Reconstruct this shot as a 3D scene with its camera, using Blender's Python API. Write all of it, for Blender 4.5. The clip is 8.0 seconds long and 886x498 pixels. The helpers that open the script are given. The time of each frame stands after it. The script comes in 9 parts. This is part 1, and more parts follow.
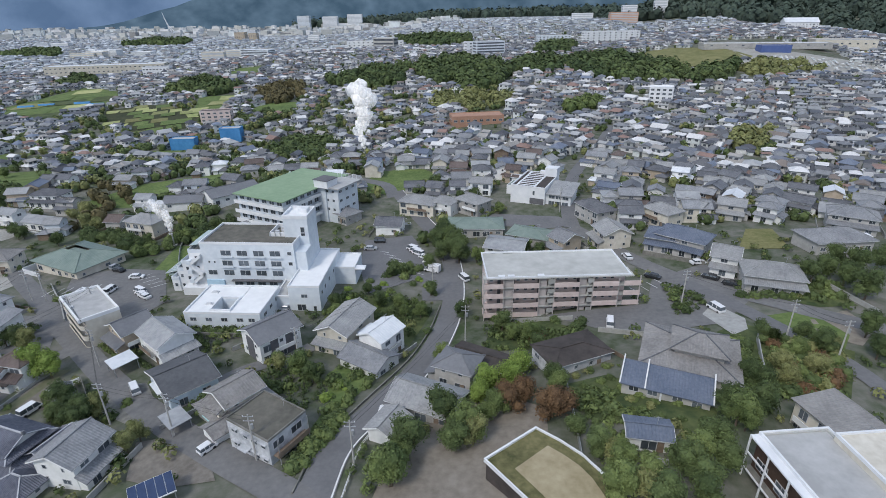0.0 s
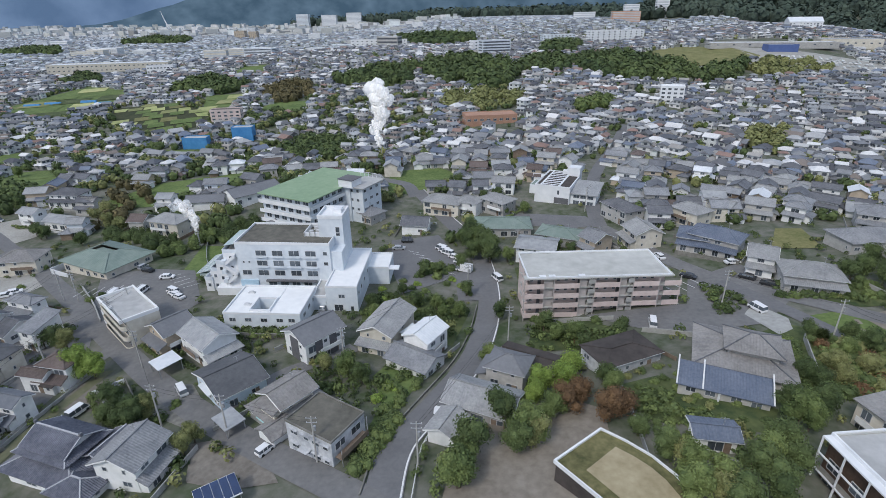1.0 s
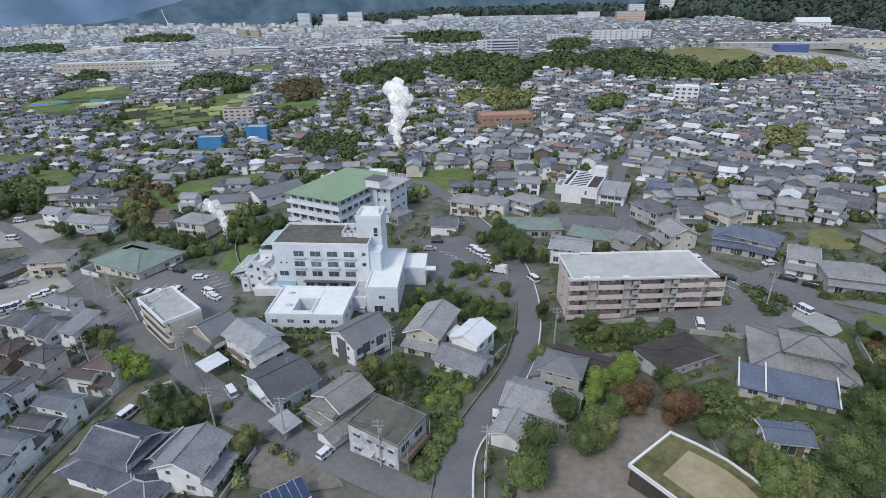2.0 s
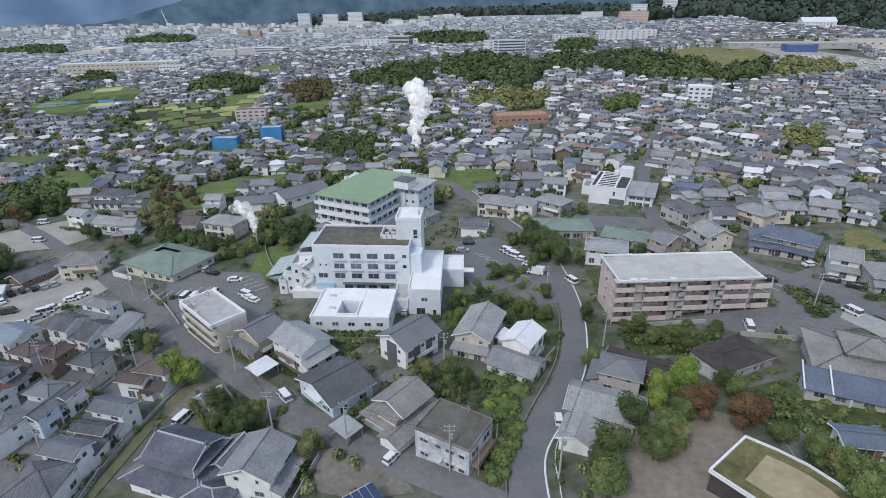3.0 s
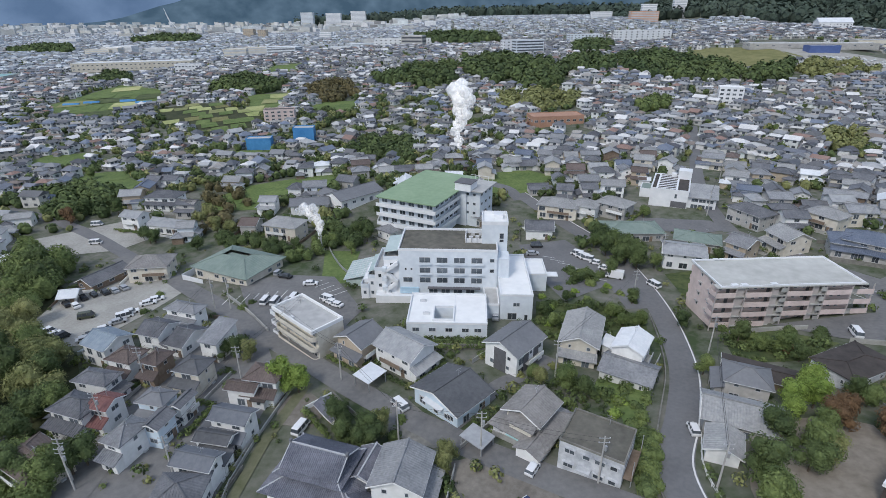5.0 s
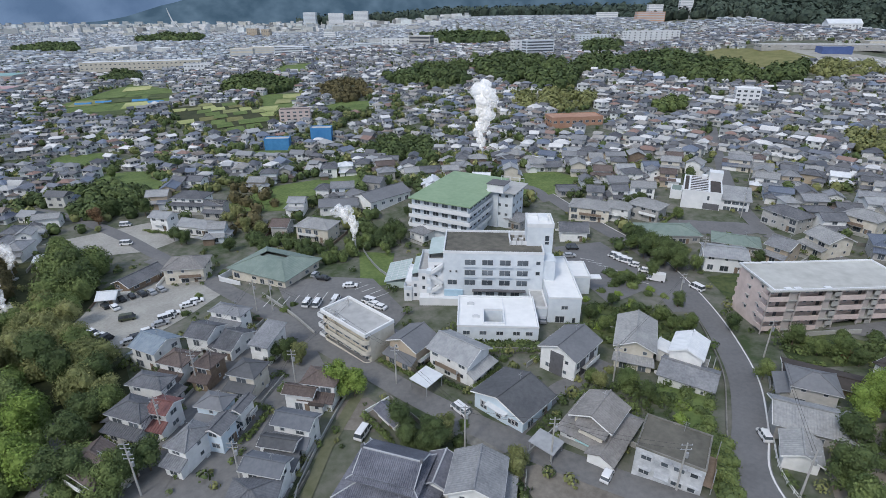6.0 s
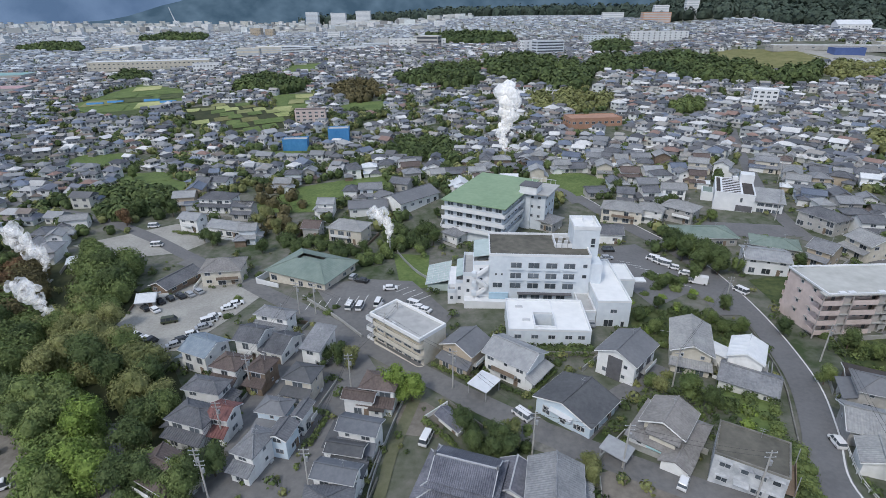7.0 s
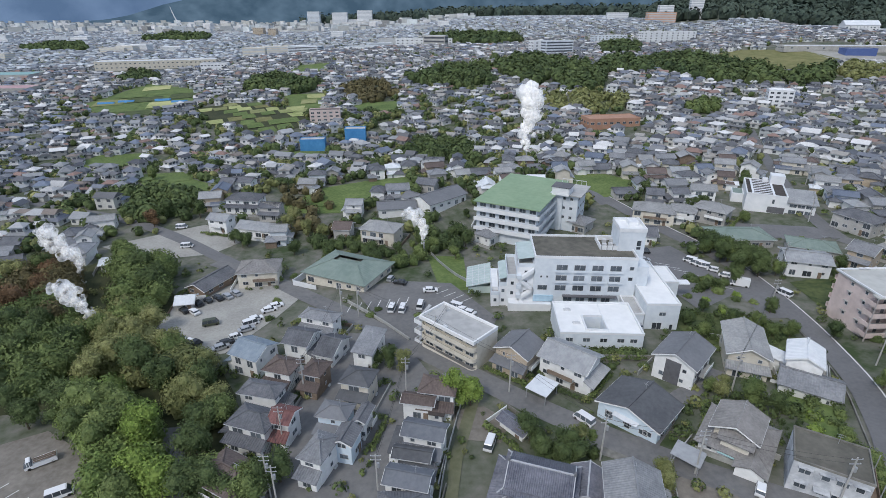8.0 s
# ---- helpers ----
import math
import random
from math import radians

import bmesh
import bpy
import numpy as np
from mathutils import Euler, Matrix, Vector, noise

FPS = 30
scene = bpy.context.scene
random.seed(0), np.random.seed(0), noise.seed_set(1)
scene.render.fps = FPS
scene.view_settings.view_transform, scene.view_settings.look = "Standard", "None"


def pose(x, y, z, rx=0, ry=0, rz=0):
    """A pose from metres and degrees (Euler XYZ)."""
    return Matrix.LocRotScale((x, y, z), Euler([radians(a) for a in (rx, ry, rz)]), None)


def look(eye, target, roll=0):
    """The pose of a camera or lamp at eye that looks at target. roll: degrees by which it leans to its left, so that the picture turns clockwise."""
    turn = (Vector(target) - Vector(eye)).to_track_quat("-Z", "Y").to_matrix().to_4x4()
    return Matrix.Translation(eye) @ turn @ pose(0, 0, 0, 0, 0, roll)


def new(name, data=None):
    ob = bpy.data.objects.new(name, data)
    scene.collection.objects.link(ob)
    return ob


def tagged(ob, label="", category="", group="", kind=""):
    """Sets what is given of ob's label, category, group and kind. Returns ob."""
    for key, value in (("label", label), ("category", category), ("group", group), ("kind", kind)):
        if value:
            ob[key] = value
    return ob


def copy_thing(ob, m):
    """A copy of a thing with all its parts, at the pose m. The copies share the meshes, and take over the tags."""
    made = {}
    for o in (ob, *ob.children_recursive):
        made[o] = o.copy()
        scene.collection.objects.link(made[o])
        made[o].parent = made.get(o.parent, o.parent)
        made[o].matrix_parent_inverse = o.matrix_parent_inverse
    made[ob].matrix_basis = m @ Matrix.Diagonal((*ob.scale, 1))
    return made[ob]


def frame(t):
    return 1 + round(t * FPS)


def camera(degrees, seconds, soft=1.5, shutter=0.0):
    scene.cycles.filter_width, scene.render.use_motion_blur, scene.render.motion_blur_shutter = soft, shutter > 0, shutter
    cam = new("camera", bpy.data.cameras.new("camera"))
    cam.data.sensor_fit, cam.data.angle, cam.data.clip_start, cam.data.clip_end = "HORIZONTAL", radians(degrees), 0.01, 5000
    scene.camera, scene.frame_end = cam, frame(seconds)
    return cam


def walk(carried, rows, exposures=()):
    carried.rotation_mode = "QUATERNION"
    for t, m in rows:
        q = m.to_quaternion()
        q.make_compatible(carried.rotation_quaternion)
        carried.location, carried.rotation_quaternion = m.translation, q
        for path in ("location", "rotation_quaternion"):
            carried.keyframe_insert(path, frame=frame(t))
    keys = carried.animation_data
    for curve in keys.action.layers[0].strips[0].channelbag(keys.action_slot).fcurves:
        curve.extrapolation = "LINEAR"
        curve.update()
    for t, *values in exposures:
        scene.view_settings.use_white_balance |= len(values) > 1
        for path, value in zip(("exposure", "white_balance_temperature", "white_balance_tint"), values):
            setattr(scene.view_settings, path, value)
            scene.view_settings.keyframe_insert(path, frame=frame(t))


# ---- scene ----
cam = camera(80.2, 8.0, soft=0.8)
PATH = [
    (0, (0.127, -0.003, 67.098), (0.096, 1.821, 66.279), -0.9),
    (0.5, (-5.264, 0.148, 67.25), (-5.289, 1.971, 66.429), -0.8),
    (1, (-10.606, 0.342, 67.378), (-10.627, 2.164, 66.555), -0.8),
    (1.5, (-16.052, 0.7, 67.44), (-16.072, 2.523, 66.615), -0.7),
    (3, (-33.297, 2.064, 67.749), (-33.308, 3.886, 66.924), -0.7),
    (3.5, (-39.279, 2.574, 67.888), (-39.288, 4.396, 67.063), -0.7),
    (4, (-45.345, 3.133, 68.036), (-45.351, 4.955, 67.21), -0.6),
    (4.5, (-51.422, 3.723, 68.223), (-51.427, 5.544, 67.396), -0.6),
    (6, (-69.908, 5.517, 68.621), (-69.911, 7.338, 67.794), -0.4),
    (6.5, (-76.051, 6.096, 68.762), (-76.053, 7.917, 67.934), -0.4),
    (7, (-82.251, 6.751, 68.925), (-82.253, 8.572, 68.098), -0.3),
    (7.5, (-88.417, 7.372, 69.031), (-88.417, 9.193, 68.203), -0.3),
    (8, (-94.557, 7.987, 69.118), (-94.555, 9.808, 68.29), -0.2),
]
walk(cam, [(t, look(eye, target, roll)) for t, eye, target, roll in PATH])

# ---- daylight: a bright overcast sky with a weak, wide sun ----
SUN_H, SUN_AZ = 48.0, 215.0
world = bpy.data.worlds.new("sky")
scene.world = world
world.use_nodes = True
wn = world.node_tree
sky = wn.nodes.new("ShaderNodeTexSky")
sky.sky_type = "NISHITA"
sky.sun_disc = False
sky.sun_elevation, sky.sun_rotation = radians(SUN_H), radians(SUN_AZ)
sky.dust_density = 3.0
grey = wn.nodes.new("ShaderNodeMix")
grey.data_type = "RGBA"
grey.inputs["Factor"].default_value = 0.6
grey.inputs["B"].default_value = (7.05, 8.6, 11.5, 1)
wn.links.new(sky.outputs["Color"], grey.inputs["A"])
wn.links.new(grey.outputs["Result"], wn.nodes["Background"].inputs["Color"])
wn.nodes["Background"].inputs["Strength"].default_value = 0.09

lamp = bpy.data.lights.new("sun", "SUN")
lamp.energy, lamp.angle, lamp.color = 1.5, radians(12), (1.0, 0.97, 0.93)
sun = new("sun", lamp)
az = radians(SUN_AZ)
sun.matrix_world = look((0, 0, 300), (-math.sin(az) * 300 * math.cos(radians(SUN_H)), -math.cos(az) * 300 * math.cos(radians(SUN_H)), 300 - 300 * math.sin(radians(SUN_H))))
scene.view_settings.exposure = 0.08

# ---- materials ----


def mat(name, a, b, fine=1.0, wide=0.08, rough=0.85, bump=0.15, metal=0.0, per="", spread=0.25, alpha=1.0, spec=0.3):
    """A surface between the colours a and b, mixed by grain at two sizes; per: 'object' or 'island' varies its brightness piece by piece."""
    m = bpy.data.materials.new(name)
    m.use_nodes = True
    n, l = m.node_tree.nodes, m.node_tree.links
    s = n["Principled BSDF"]
    s.inputs["Roughness"].default_value, s.inputs["Metallic"].default_value, s.inputs["Alpha"].default_value = rough, metal, alpha
    s.inputs["Specular IOR Level"].default_value = spec
    geo = n.new("ShaderNodeNewGeometry")
    fac = []
    for scale, detail in ((fine, 4.0), (wide, 3.0)):
        t = n.new("ShaderNodeTexNoise")
        t.inputs["Scale"].default_value, t.inputs["Detail"].default_value, t.inputs["Roughness"].default_value = scale, detail, 0.6
        l.new(geo.outputs["Position"], t.inputs["Vector"])
        fac.append(t)
    add = n.new("ShaderNodeMath")
    add.operation = "ADD"
    l.new(fac[0].outputs["Fac"], add.inputs[0])
    l.new(fac[1].outputs["Fac"], add.inputs[1])
    ramp = n.new("ShaderNodeMapRange")
    ramp.inputs["From Min"].default_value, ramp.inputs["From Max"].default_value = 0.72, 1.28
    l.new(add.outputs["Value"], ramp.inputs["Value"])
    mix = n.new("ShaderNodeMix")
    mix.data_type = "RGBA"
    mix.inputs["A"].default_value, mix.inputs["B"].default_value = (*a, 1), (*b, 1)
    l.new(ramp.outputs["Result"], mix.inputs["Factor"])
    colour = mix.outputs["Result"]
    if per:
        rnd = n.new("ShaderNodeObjectInfo").outputs["Random"] if per == "object" else geo.outputs["Random Per Island"]
        r = n.new("ShaderNodeMapRange")
        r.inputs["To Min"].default_value, r.inputs["To Max"].default_value = 1 - spread, 1 + spread
        l.new(rnd, r.inputs["Value"])
        hsv = n.new("ShaderNodeHueSaturation")
        l.new(r.outputs["Result"], hsv.inputs["Value"])
        l.new(colour, hsv.inputs["Color"])
        colour = hsv.outputs["Color"]
    l.new(colour, s.inputs["Base Color"])
    if bump:
        bm = n.new("ShaderNodeBump")
        bm.inputs["Strength"].default_value, bm.inputs["Distance"].default_value = bump, 0.1
        l.new(fac[0].outputs["Fac"], bm.inputs["Height"])
        l.new(bm.outputs["Normal"], s.inputs["Normal"])
    return m


def palette(name, colours, rough=0.8, fine=1.5, spread=0.15):
    """A surface whose islands each take one of the colours."""
    m = mat(name, (0.36, 0.36, 0.36), (0.5, 0.5, 0.5), fine, 0.1, rough, 0.0)
    n, l = m.node_tree.nodes, m.node_tree.links
    s = n["Principled BSDF"]
    grain = s.inputs["Base Color"].links[0].from_socket
    geo = next(k for k in n if k.bl_idname == "ShaderNodeNewGeometry")
    ramp = n.new("ShaderNodeValToRGB")
    ramp.color_ramp.interpolation = "CONSTANT"
    while len(ramp.color_ramp.elements) < len(colours):
        ramp.color_ramp.elements.new(0.5)
    for i, c in enumerate(colours):
        ramp.color_ramp.elements[i].position = i / len(colours)
        ramp.color_ramp.elements[i].color = (*c, 1)
    l.new(geo.outputs["Random Per Island"], ramp.inputs["Fac"])
    mul = n.new("ShaderNodeMix")
    mul.data_type, mul.blend_type = "RGBA", "MULTIPLY"
    mul.inputs["Factor"].default_value = 1.0
    two = n.new("ShaderNodeMix")
    two.data_type, two.blend_type = "RGBA", "ADD"
    two.inputs["Factor"].default_value = 1.0
    l.new(grain, two.inputs["A"])
    l.new(grain, two.inputs["B"])
    l.new(ramp.outputs["Color"], mul.inputs["A"])
    l.new(two.outputs["Result"], mul.inputs["B"])
    l.new(mul.outputs["Result"], s.inputs["Base Color"])
    return m


M = {
    "ground": mat("town_ground", (0.05, 0.074, 0.03), (0.195, 0.188, 0.166), 0.3, 0.05, 0.95, 0.3),
    "asphalt": mat("asphalt", (0.14, 0.14, 0.144), (0.188, 0.188, 0.19), 1.2, 0.12, 0.9, 0.1),
    "asphalt_dark": mat("old_asphalt", (0.14, 0.14, 0.141), (0.21, 0.207, 0.202), 0.9, 0.1, 0.9, 0.15),
    "gravel": mat("gravel", (0.28, 0.272, 0.25), (0.41, 0.4, 0.365), 1.5, 0.12, 0.95, 0.2),
    "dirt": mat("bare_earth", (0.19, 0.165, 0.135), (0.29, 0.26, 0.22), 0.8, 0.1, 0.95, 0.3),
    "grass": mat("lawn", (0.078, 0.122, 0.036), (0.162, 0.212, 0.07), 0.8, 0.1, 0.95, 0.3),
    "grass_dry": mat("dry_grass", (0.12, 0.135, 0.045), (0.24, 0.22, 0.10), 0.9, 0.12, 0.95, 0.3),
    "grass_worn": mat("worn_path_grass", (0.10, 0.11, 0.058), (0.175, 0.175, 0.115), 0.6, 0.1, 0.95, 0.4),
    "grass_rough": mat("rough_overgrown_grass", (0.035, 0.058, 0.022), (0.12, 0.14, 0.055), 0.5, 0.12, 0.95, 0.5),
    "field": mat("field", (0.19, 0.23, 0.08), (0.38, 0.37, 0.18), 0.3, 0.03, 0.95, 0.2, per="object", spread=0.4),
    "concrete": mat("concrete", (0.30, 0.30, 0.285), (0.44, 0.44, 0.42), 1.0, 0.15, 0.9, 0.15),
    "concrete_dark": mat("weathered_concrete", (0.14, 0.14, 0.125), (0.26, 0.25, 0.225), 0.8, 0.2, 0.95, 0.2),
    "white": mat("white_render", (0.66, 0.68, 0.70), (0.80, 0.81, 0.82), 0.5, 0.12, 0.8, 0.05),
    "white_blue": mat("cool_white_wall", (0.58, 0.63, 0.68), (0.70, 0.745, 0.78), 0.6, 0.15, 0.8, 0.05),
    "roof_white": mat("white_membrane", (0.74, 0.75, 0.75), (0.84, 0.845, 0.84), 0.4, 0.1, 0.7, 0.03),
    "roof_pale": mat("pale_weathered_roof", (0.41, 0.41, 0.385), (0.54, 0.54, 0.51), 0.4, 0.12, 0.85, 0.05),
    "roof_grey": mat("grey_membrane", (0.36, 0.36, 0.355), (0.50, 0.50, 0.49), 0.5, 0.15, 0.85, 0.05),
    "roof_brown_flat": mat("brown_felt", (0.085, 0.083, 0.07), (0.17, 0.16, 0.135), 0.6, 0.12, 0.95, 0.1),
    "roof_brown_dark": mat("dark_brown_felt", (0.05, 0.044, 0.042), (0.09, 0.078, 0.072), 0.6, 0.12, 0.95, 0.1),
    "roof_green": mat("green_sheet_roof", (0.22, 0.32, 0.20), (0.29, 0.39, 0.25), 0.5, 0.1, 0.7, 0.05),
    "green_tin": mat("grey_green_sheet_roof", (0.17, 0.225, 0.20), (0.24, 0.295, 0.26), 0.7, 0.15, 0.6, 0.05),
    "tile_grey": mat("grey_roof_tile", (0.17, 0.178, 0.192), (0.29, 0.298, 0.31), 2.0, 0.25, 0.6, 0.2, per="object", spread=0.12),
    "tile_light": mat("pale_grey_roof_tile", (0.225, 0.231, 0.237), (0.35, 0.355, 0.355), 2.0, 0.25, 0.65, 0.2, per="object", spread=0.1),
    "slate_dark": mat("smooth_charcoal_slate", (0.08, 0.084, 0.092), (0.128, 0.132, 0.14), 1.2, 0.12, 0.75, 0.1),
    "slate_grey": mat("smooth_grey_slate", (0.15, 0.157, 0.17), (0.205, 0.21, 0.222), 1.2, 0.12, 0.7, 0.1),
    "cap_pale": mat("pale_mortared_ridge", (0.36, 0.37, 0.40), (0.52, 0.53, 0.55), 2.0, 0.3, 0.75, 0.1),
    "tile_dark": mat("charcoal_roof_tile", (0.092, 0.097, 0.108), (0.175, 0.18, 0.194), 1.6, 0.25, 0.6, 0.2, per="object", spread=0.15),
    "slate_blue": mat("smooth_blue_grey_slate", (0.105, 0.116, 0.135), (0.165, 0.177, 0.198), 1.2, 0.12, 0.7, 0.1),
    "tile_blue": mat("blue_grey_roof_tile", (0.10, 0.125, 0.175), (0.175, 0.20, 0.25), 2.0, 0.2, 0.45, 0.2),
    "tile_manor": mat("slate_blue_roof_tile", (0.09, 0.097, 0.125), (0.215, 0.224, 0.262), 2.0, 0.2, 0.5, 0.2),
    "tile_brown": mat("brown_roof_tile", (0.098, 0.077, 0.07), (0.165, 0.132, 0.12), 2.0, 0.25, 0.7, 0.2, per="object", spread=0.12),
    "tile_red": mat("red_roof_tile", (0.17, 0.08, 0.075), (0.25, 0.125, 0.115), 2.0, 0.25, 0.6, 0.2),
    "tin_white": mat("white_sheet_roof", (0.60, 0.63, 0.66), (0.74, 0.76, 0.78), 1.0, 0.2, 0.45, 0.05),
    "tin_grey": mat("grey_sheet_roof", (0.27, 0.28, 0.29), (0.38, 0.39, 0.40), 0.8, 0.2, 0.5, 0.05),
    "tin_blue": mat("blue_sheet_roof", (0.2, 0.25, 0.3), (0.28, 0.33, 0.375), 0.8, 0.2, 0.5, 0.05),
    "orange": mat("orange_brown_roof", (0.36, 0.205, 0.14), (0.46, 0.28, 0.2), 0.6, 0.1, 0.75, 0.05),
    "sign_blue": mat("deep_blue_cladding", (0.07, 0.11, 0.27), (0.10, 0.15, 0.33), 0.6, 0.2, 0.6, 0.05),
        "teal_sheet": mat("pale_turquoise_sheet", (0.34, 0.55, 0.56), (0.44, 0.64, 0.64), 0.8, 0.2, 0.5, 0.0),
    "teal": mat("faded_teal_roof", (0.20, 0.36, 0.36), (0.28, 0.44, 0.43), 0.5, 0.1, 0.6, 0.05),
    "rose": mat("faded_rose_roof", (0.44, 0.27, 0.28), (0.52, 0.35, 0.35), 0.5, 0.1, 0.6, 0.05),
    "hotel_orange": mat("orange_pink_render", (0.52, 0.30, 0.20), (0.62, 0.38, 0.27), 0.4, 0.1, 0.85, 0.0),
    # far window bands: haze and sky glare are mixed into this base colour
    "glass_hazed": mat("haze_paled_window_band", (0.46, 0.49, 0.52), (0.56, 0.59, 0.62), 0.2, 0.05, 0.2, 0.0, spec=0.5),
    "tin_rib": mat("weathered_ribbed_sheet", (0.21, 0.205, 0.20), (0.32, 0.31, 0.30), 1.5, 0.25, 0.55, 0.05),
    "sheet_blue": mat("blue_tarpaulin", (0.05, 0.21, 0.46), (0.09, 0.29, 0.56), 0.6, 0.2, 0.6, 0.2),
    "wall_cream": mat("cream_render", (0.55, 0.51, 0.43), (0.68, 0.645, 0.565), 0.8, 0.2, 0.85, 0.05, per="object", spread=0.08),
    "wall_tan": mat("tan_siding", (0.42, 0.35, 0.265), (0.53, 0.45, 0.355), 1.0, 0.2, 0.85, 0.05),
    "wall_white": mat("white_house_wall", (0.7, 0.71, 0.7), (0.83, 0.835, 0.83), 0.8, 0.2, 0.85, 0.05, per="object", spread=0.1),
    "wall_grey": mat("grey_house_wall", (0.36, 0.355, 0.34), (0.50, 0.49, 0.47), 0.8, 0.2, 0.85, 0.05, per="object", spread=0.12),
    "wall_stained": mat("stained_white_wall", (0.27, 0.29, 0.32), (0.64, 0.655, 0.67), 0.7, 0.25, 0.9, 0.1),
    "wall_brown": mat("brown_timber_wall", (0.16, 0.12, 0.09), (0.27, 0.21, 0.16), 1.2, 0.2, 0.85, 0.1),
    "wall_dark": mat("dark_cladding", (0.11, 0.11, 0.12), (0.16, 0.16, 0.17), 1.0, 0.2, 0.8, 0.05),
    "wall_sky_pale": mat("very_pale_blue_wall", (0.56, 0.66, 0.74), (0.66, 0.75, 0.82), 0.8, 0.2, 0.85, 0.05),
    "wall_sky": mat("pale_blue_wall", (0.40, 0.56, 0.68), (0.50, 0.66, 0.76), 0.8, 0.2, 0.85, 0.05),
    "pink": mat("pink_beige_wall", (0.55, 0.455, 0.425), (0.69, 0.58, 0.545), 0.7, 0.2, 0.85, 0.05),
    "pink_grey": mat("grey_stair_wall", (0.38, 0.345, 0.33), (0.48, 0.44, 0.42), 0.7, 0.2, 0.85, 0.05),
    "glass": mat("window_glass", (0.05, 0.062, 0.075), (0.125, 0.145, 0.165), 0.5, 0.1, 0.12, 0.0, per="object", spread=0.5, spec=0.5),
    "glass_far": mat("distant_window_glass", (0.06, 0.07, 0.085), (0.12, 0.13, 0.15), 0.5, 0.1, 0.3, 0.0),
    "glass_green": mat("greenhouse_glazing", (0.38, 0.47, 0.45), (0.50, 0.58, 0.56), 0.5, 0.15, 0.2, 0.0, spec=0.5),
    "frame": mat("aluminium_frame", (0.50, 0.51, 0.52), (0.60, 0.61, 0.62), 1.0, 0.2, 0.5, 0.0),
    "shutter": mat("grey_blind", (0.30, 0.31, 0.33), (0.40, 0.41, 0.43), 0.8, 0.2, 0.7, 0.0),
    "pv": mat("solar_cells", (0.02, 0.035, 0.09), (0.035, 0.06, 0.13), 1.0, 0.2, 0.18, 0.0, spec=0.6),
    "paint_white": mat("white_line_paint", (0.62, 0.62, 0.61), (0.78, 0.78, 0.77), 1.5, 0.3, 0.8, 0.0),
    "steel": mat("galvanised_steel", (0.34, 0.35, 0.36), (0.46, 0.47, 0.48), 1.0, 0.3, 0.5, 0.0, metal=0.4),
    "pole": mat("concrete_pole", (0.36, 0.355, 0.34), (0.48, 0.47, 0.45), 1.0, 0.3, 0.9, 0.0),
    "wire": mat("black_cable", (0.03, 0.03, 0.03), (0.05, 0.05, 0.05), 1.0, 0.3, 0.6, 0.0),
    "bark": mat("bark", (0.09, 0.07, 0.05), (0.16, 0.13, 0.10), 2.0, 0.4, 0.95, 0.3),
    "tyre": mat("tyre_rubber", (0.02, 0.02, 0.02), (0.035, 0.035, 0.035), 2.0, 0.3, 0.9, 0.0),
    "car_white": mat("white_car_paint", (0.74, 0.75, 0.76), (0.80, 0.80, 0.81), 0.5, 0.1, 0.25, 0.0, spec=0.5),
    "car_silver": mat("silver_car_paint", (0.42, 0.43, 0.45), (0.48, 0.49, 0.51), 0.5, 0.1, 0.3, 0.0, metal=0.4),
    "car_black": mat("black_car_paint", (0.02, 0.022, 0.026), (0.035, 0.037, 0.04), 0.5, 0.1, 0.2, 0.0, spec=0.6),
    "car_blue": mat("blue_car_paint", (0.06, 0.10, 0.20), (0.09, 0.14, 0.25), 0.5, 0.1, 0.25, 0.0, spec=0.5),
    "car_olive": mat("olive_car_paint", (0.05, 0.06, 0.035), (0.08, 0.09, 0.05), 0.5, 0.1, 0.3, 0.0, spec=0.5),
    "lamp_lens": mat("lamp_lens", (0.6, 0.6, 0.58), (0.7, 0.7, 0.68), 0.5, 0.1, 0.2, 0.0),
    "leaf": mat("dark_green_leaves", (0.036, 0.06, 0.022), (0.125, 0.165, 0.06), 0.3, 0.05, 0.8, 0.0, per="island", spread=0.3),
    "leaf_mid": mat("green_leaves", (0.071, 0.106, 0.035), (0.189, 0.236, 0.08), 0.3, 0.05, 0.8, 0.0, per="island", spread=0.28),
    "leaf_bamboo": mat("bamboo_leaves", (0.095, 0.151, 0.04), (0.224, 0.286, 0.09), 0.35, 0.06, 0.8, 0.0, per="island", spread=0.3),
    "leaf_lime": mat("yellow_green_leaves", (0.12, 0.186, 0.034), (0.228, 0.306, 0.072), 0.7, 0.08, 0.8, 0.0, per="island", spread=0.35),
    "leaf_olive": mat("olive_leaves", (0.118, 0.139, 0.051), (0.277, 0.281, 0.116), 0.3, 0.05, 0.8, 0.0, per="island", spread=0.28),
    "leaf_brown": mat("brownish_autumn_leaves", (0.075, 0.068, 0.032), (0.17, 0.145, 0.07), 0.3, 0.05, 0.85, 0.0, per="island", spread=0.3),
    "leaf_rust": mat("rust_orange_leaves", (0.095, 0.06, 0.034), (0.20, 0.12, 0.06), 0.4, 0.08, 0.8, 0.0, per="island", spread=0.35),
    "wood_far": mat("distant_woodland", (0.046, 0.074, 0.032), (0.115, 0.15, 0.056), 0.12, 0.015, 0.95, 0.0, per="island", spread=0.4),
    # far slopes: green greyed and lifted, distance haze put into the colour
    "wood_dist": mat("haze_greyed_forest", (0.036, 0.056, 0.044), (0.075, 0.1, 0.075), 0.02, 0.004, 0.95, 0.0, per="island", spread=0.3),
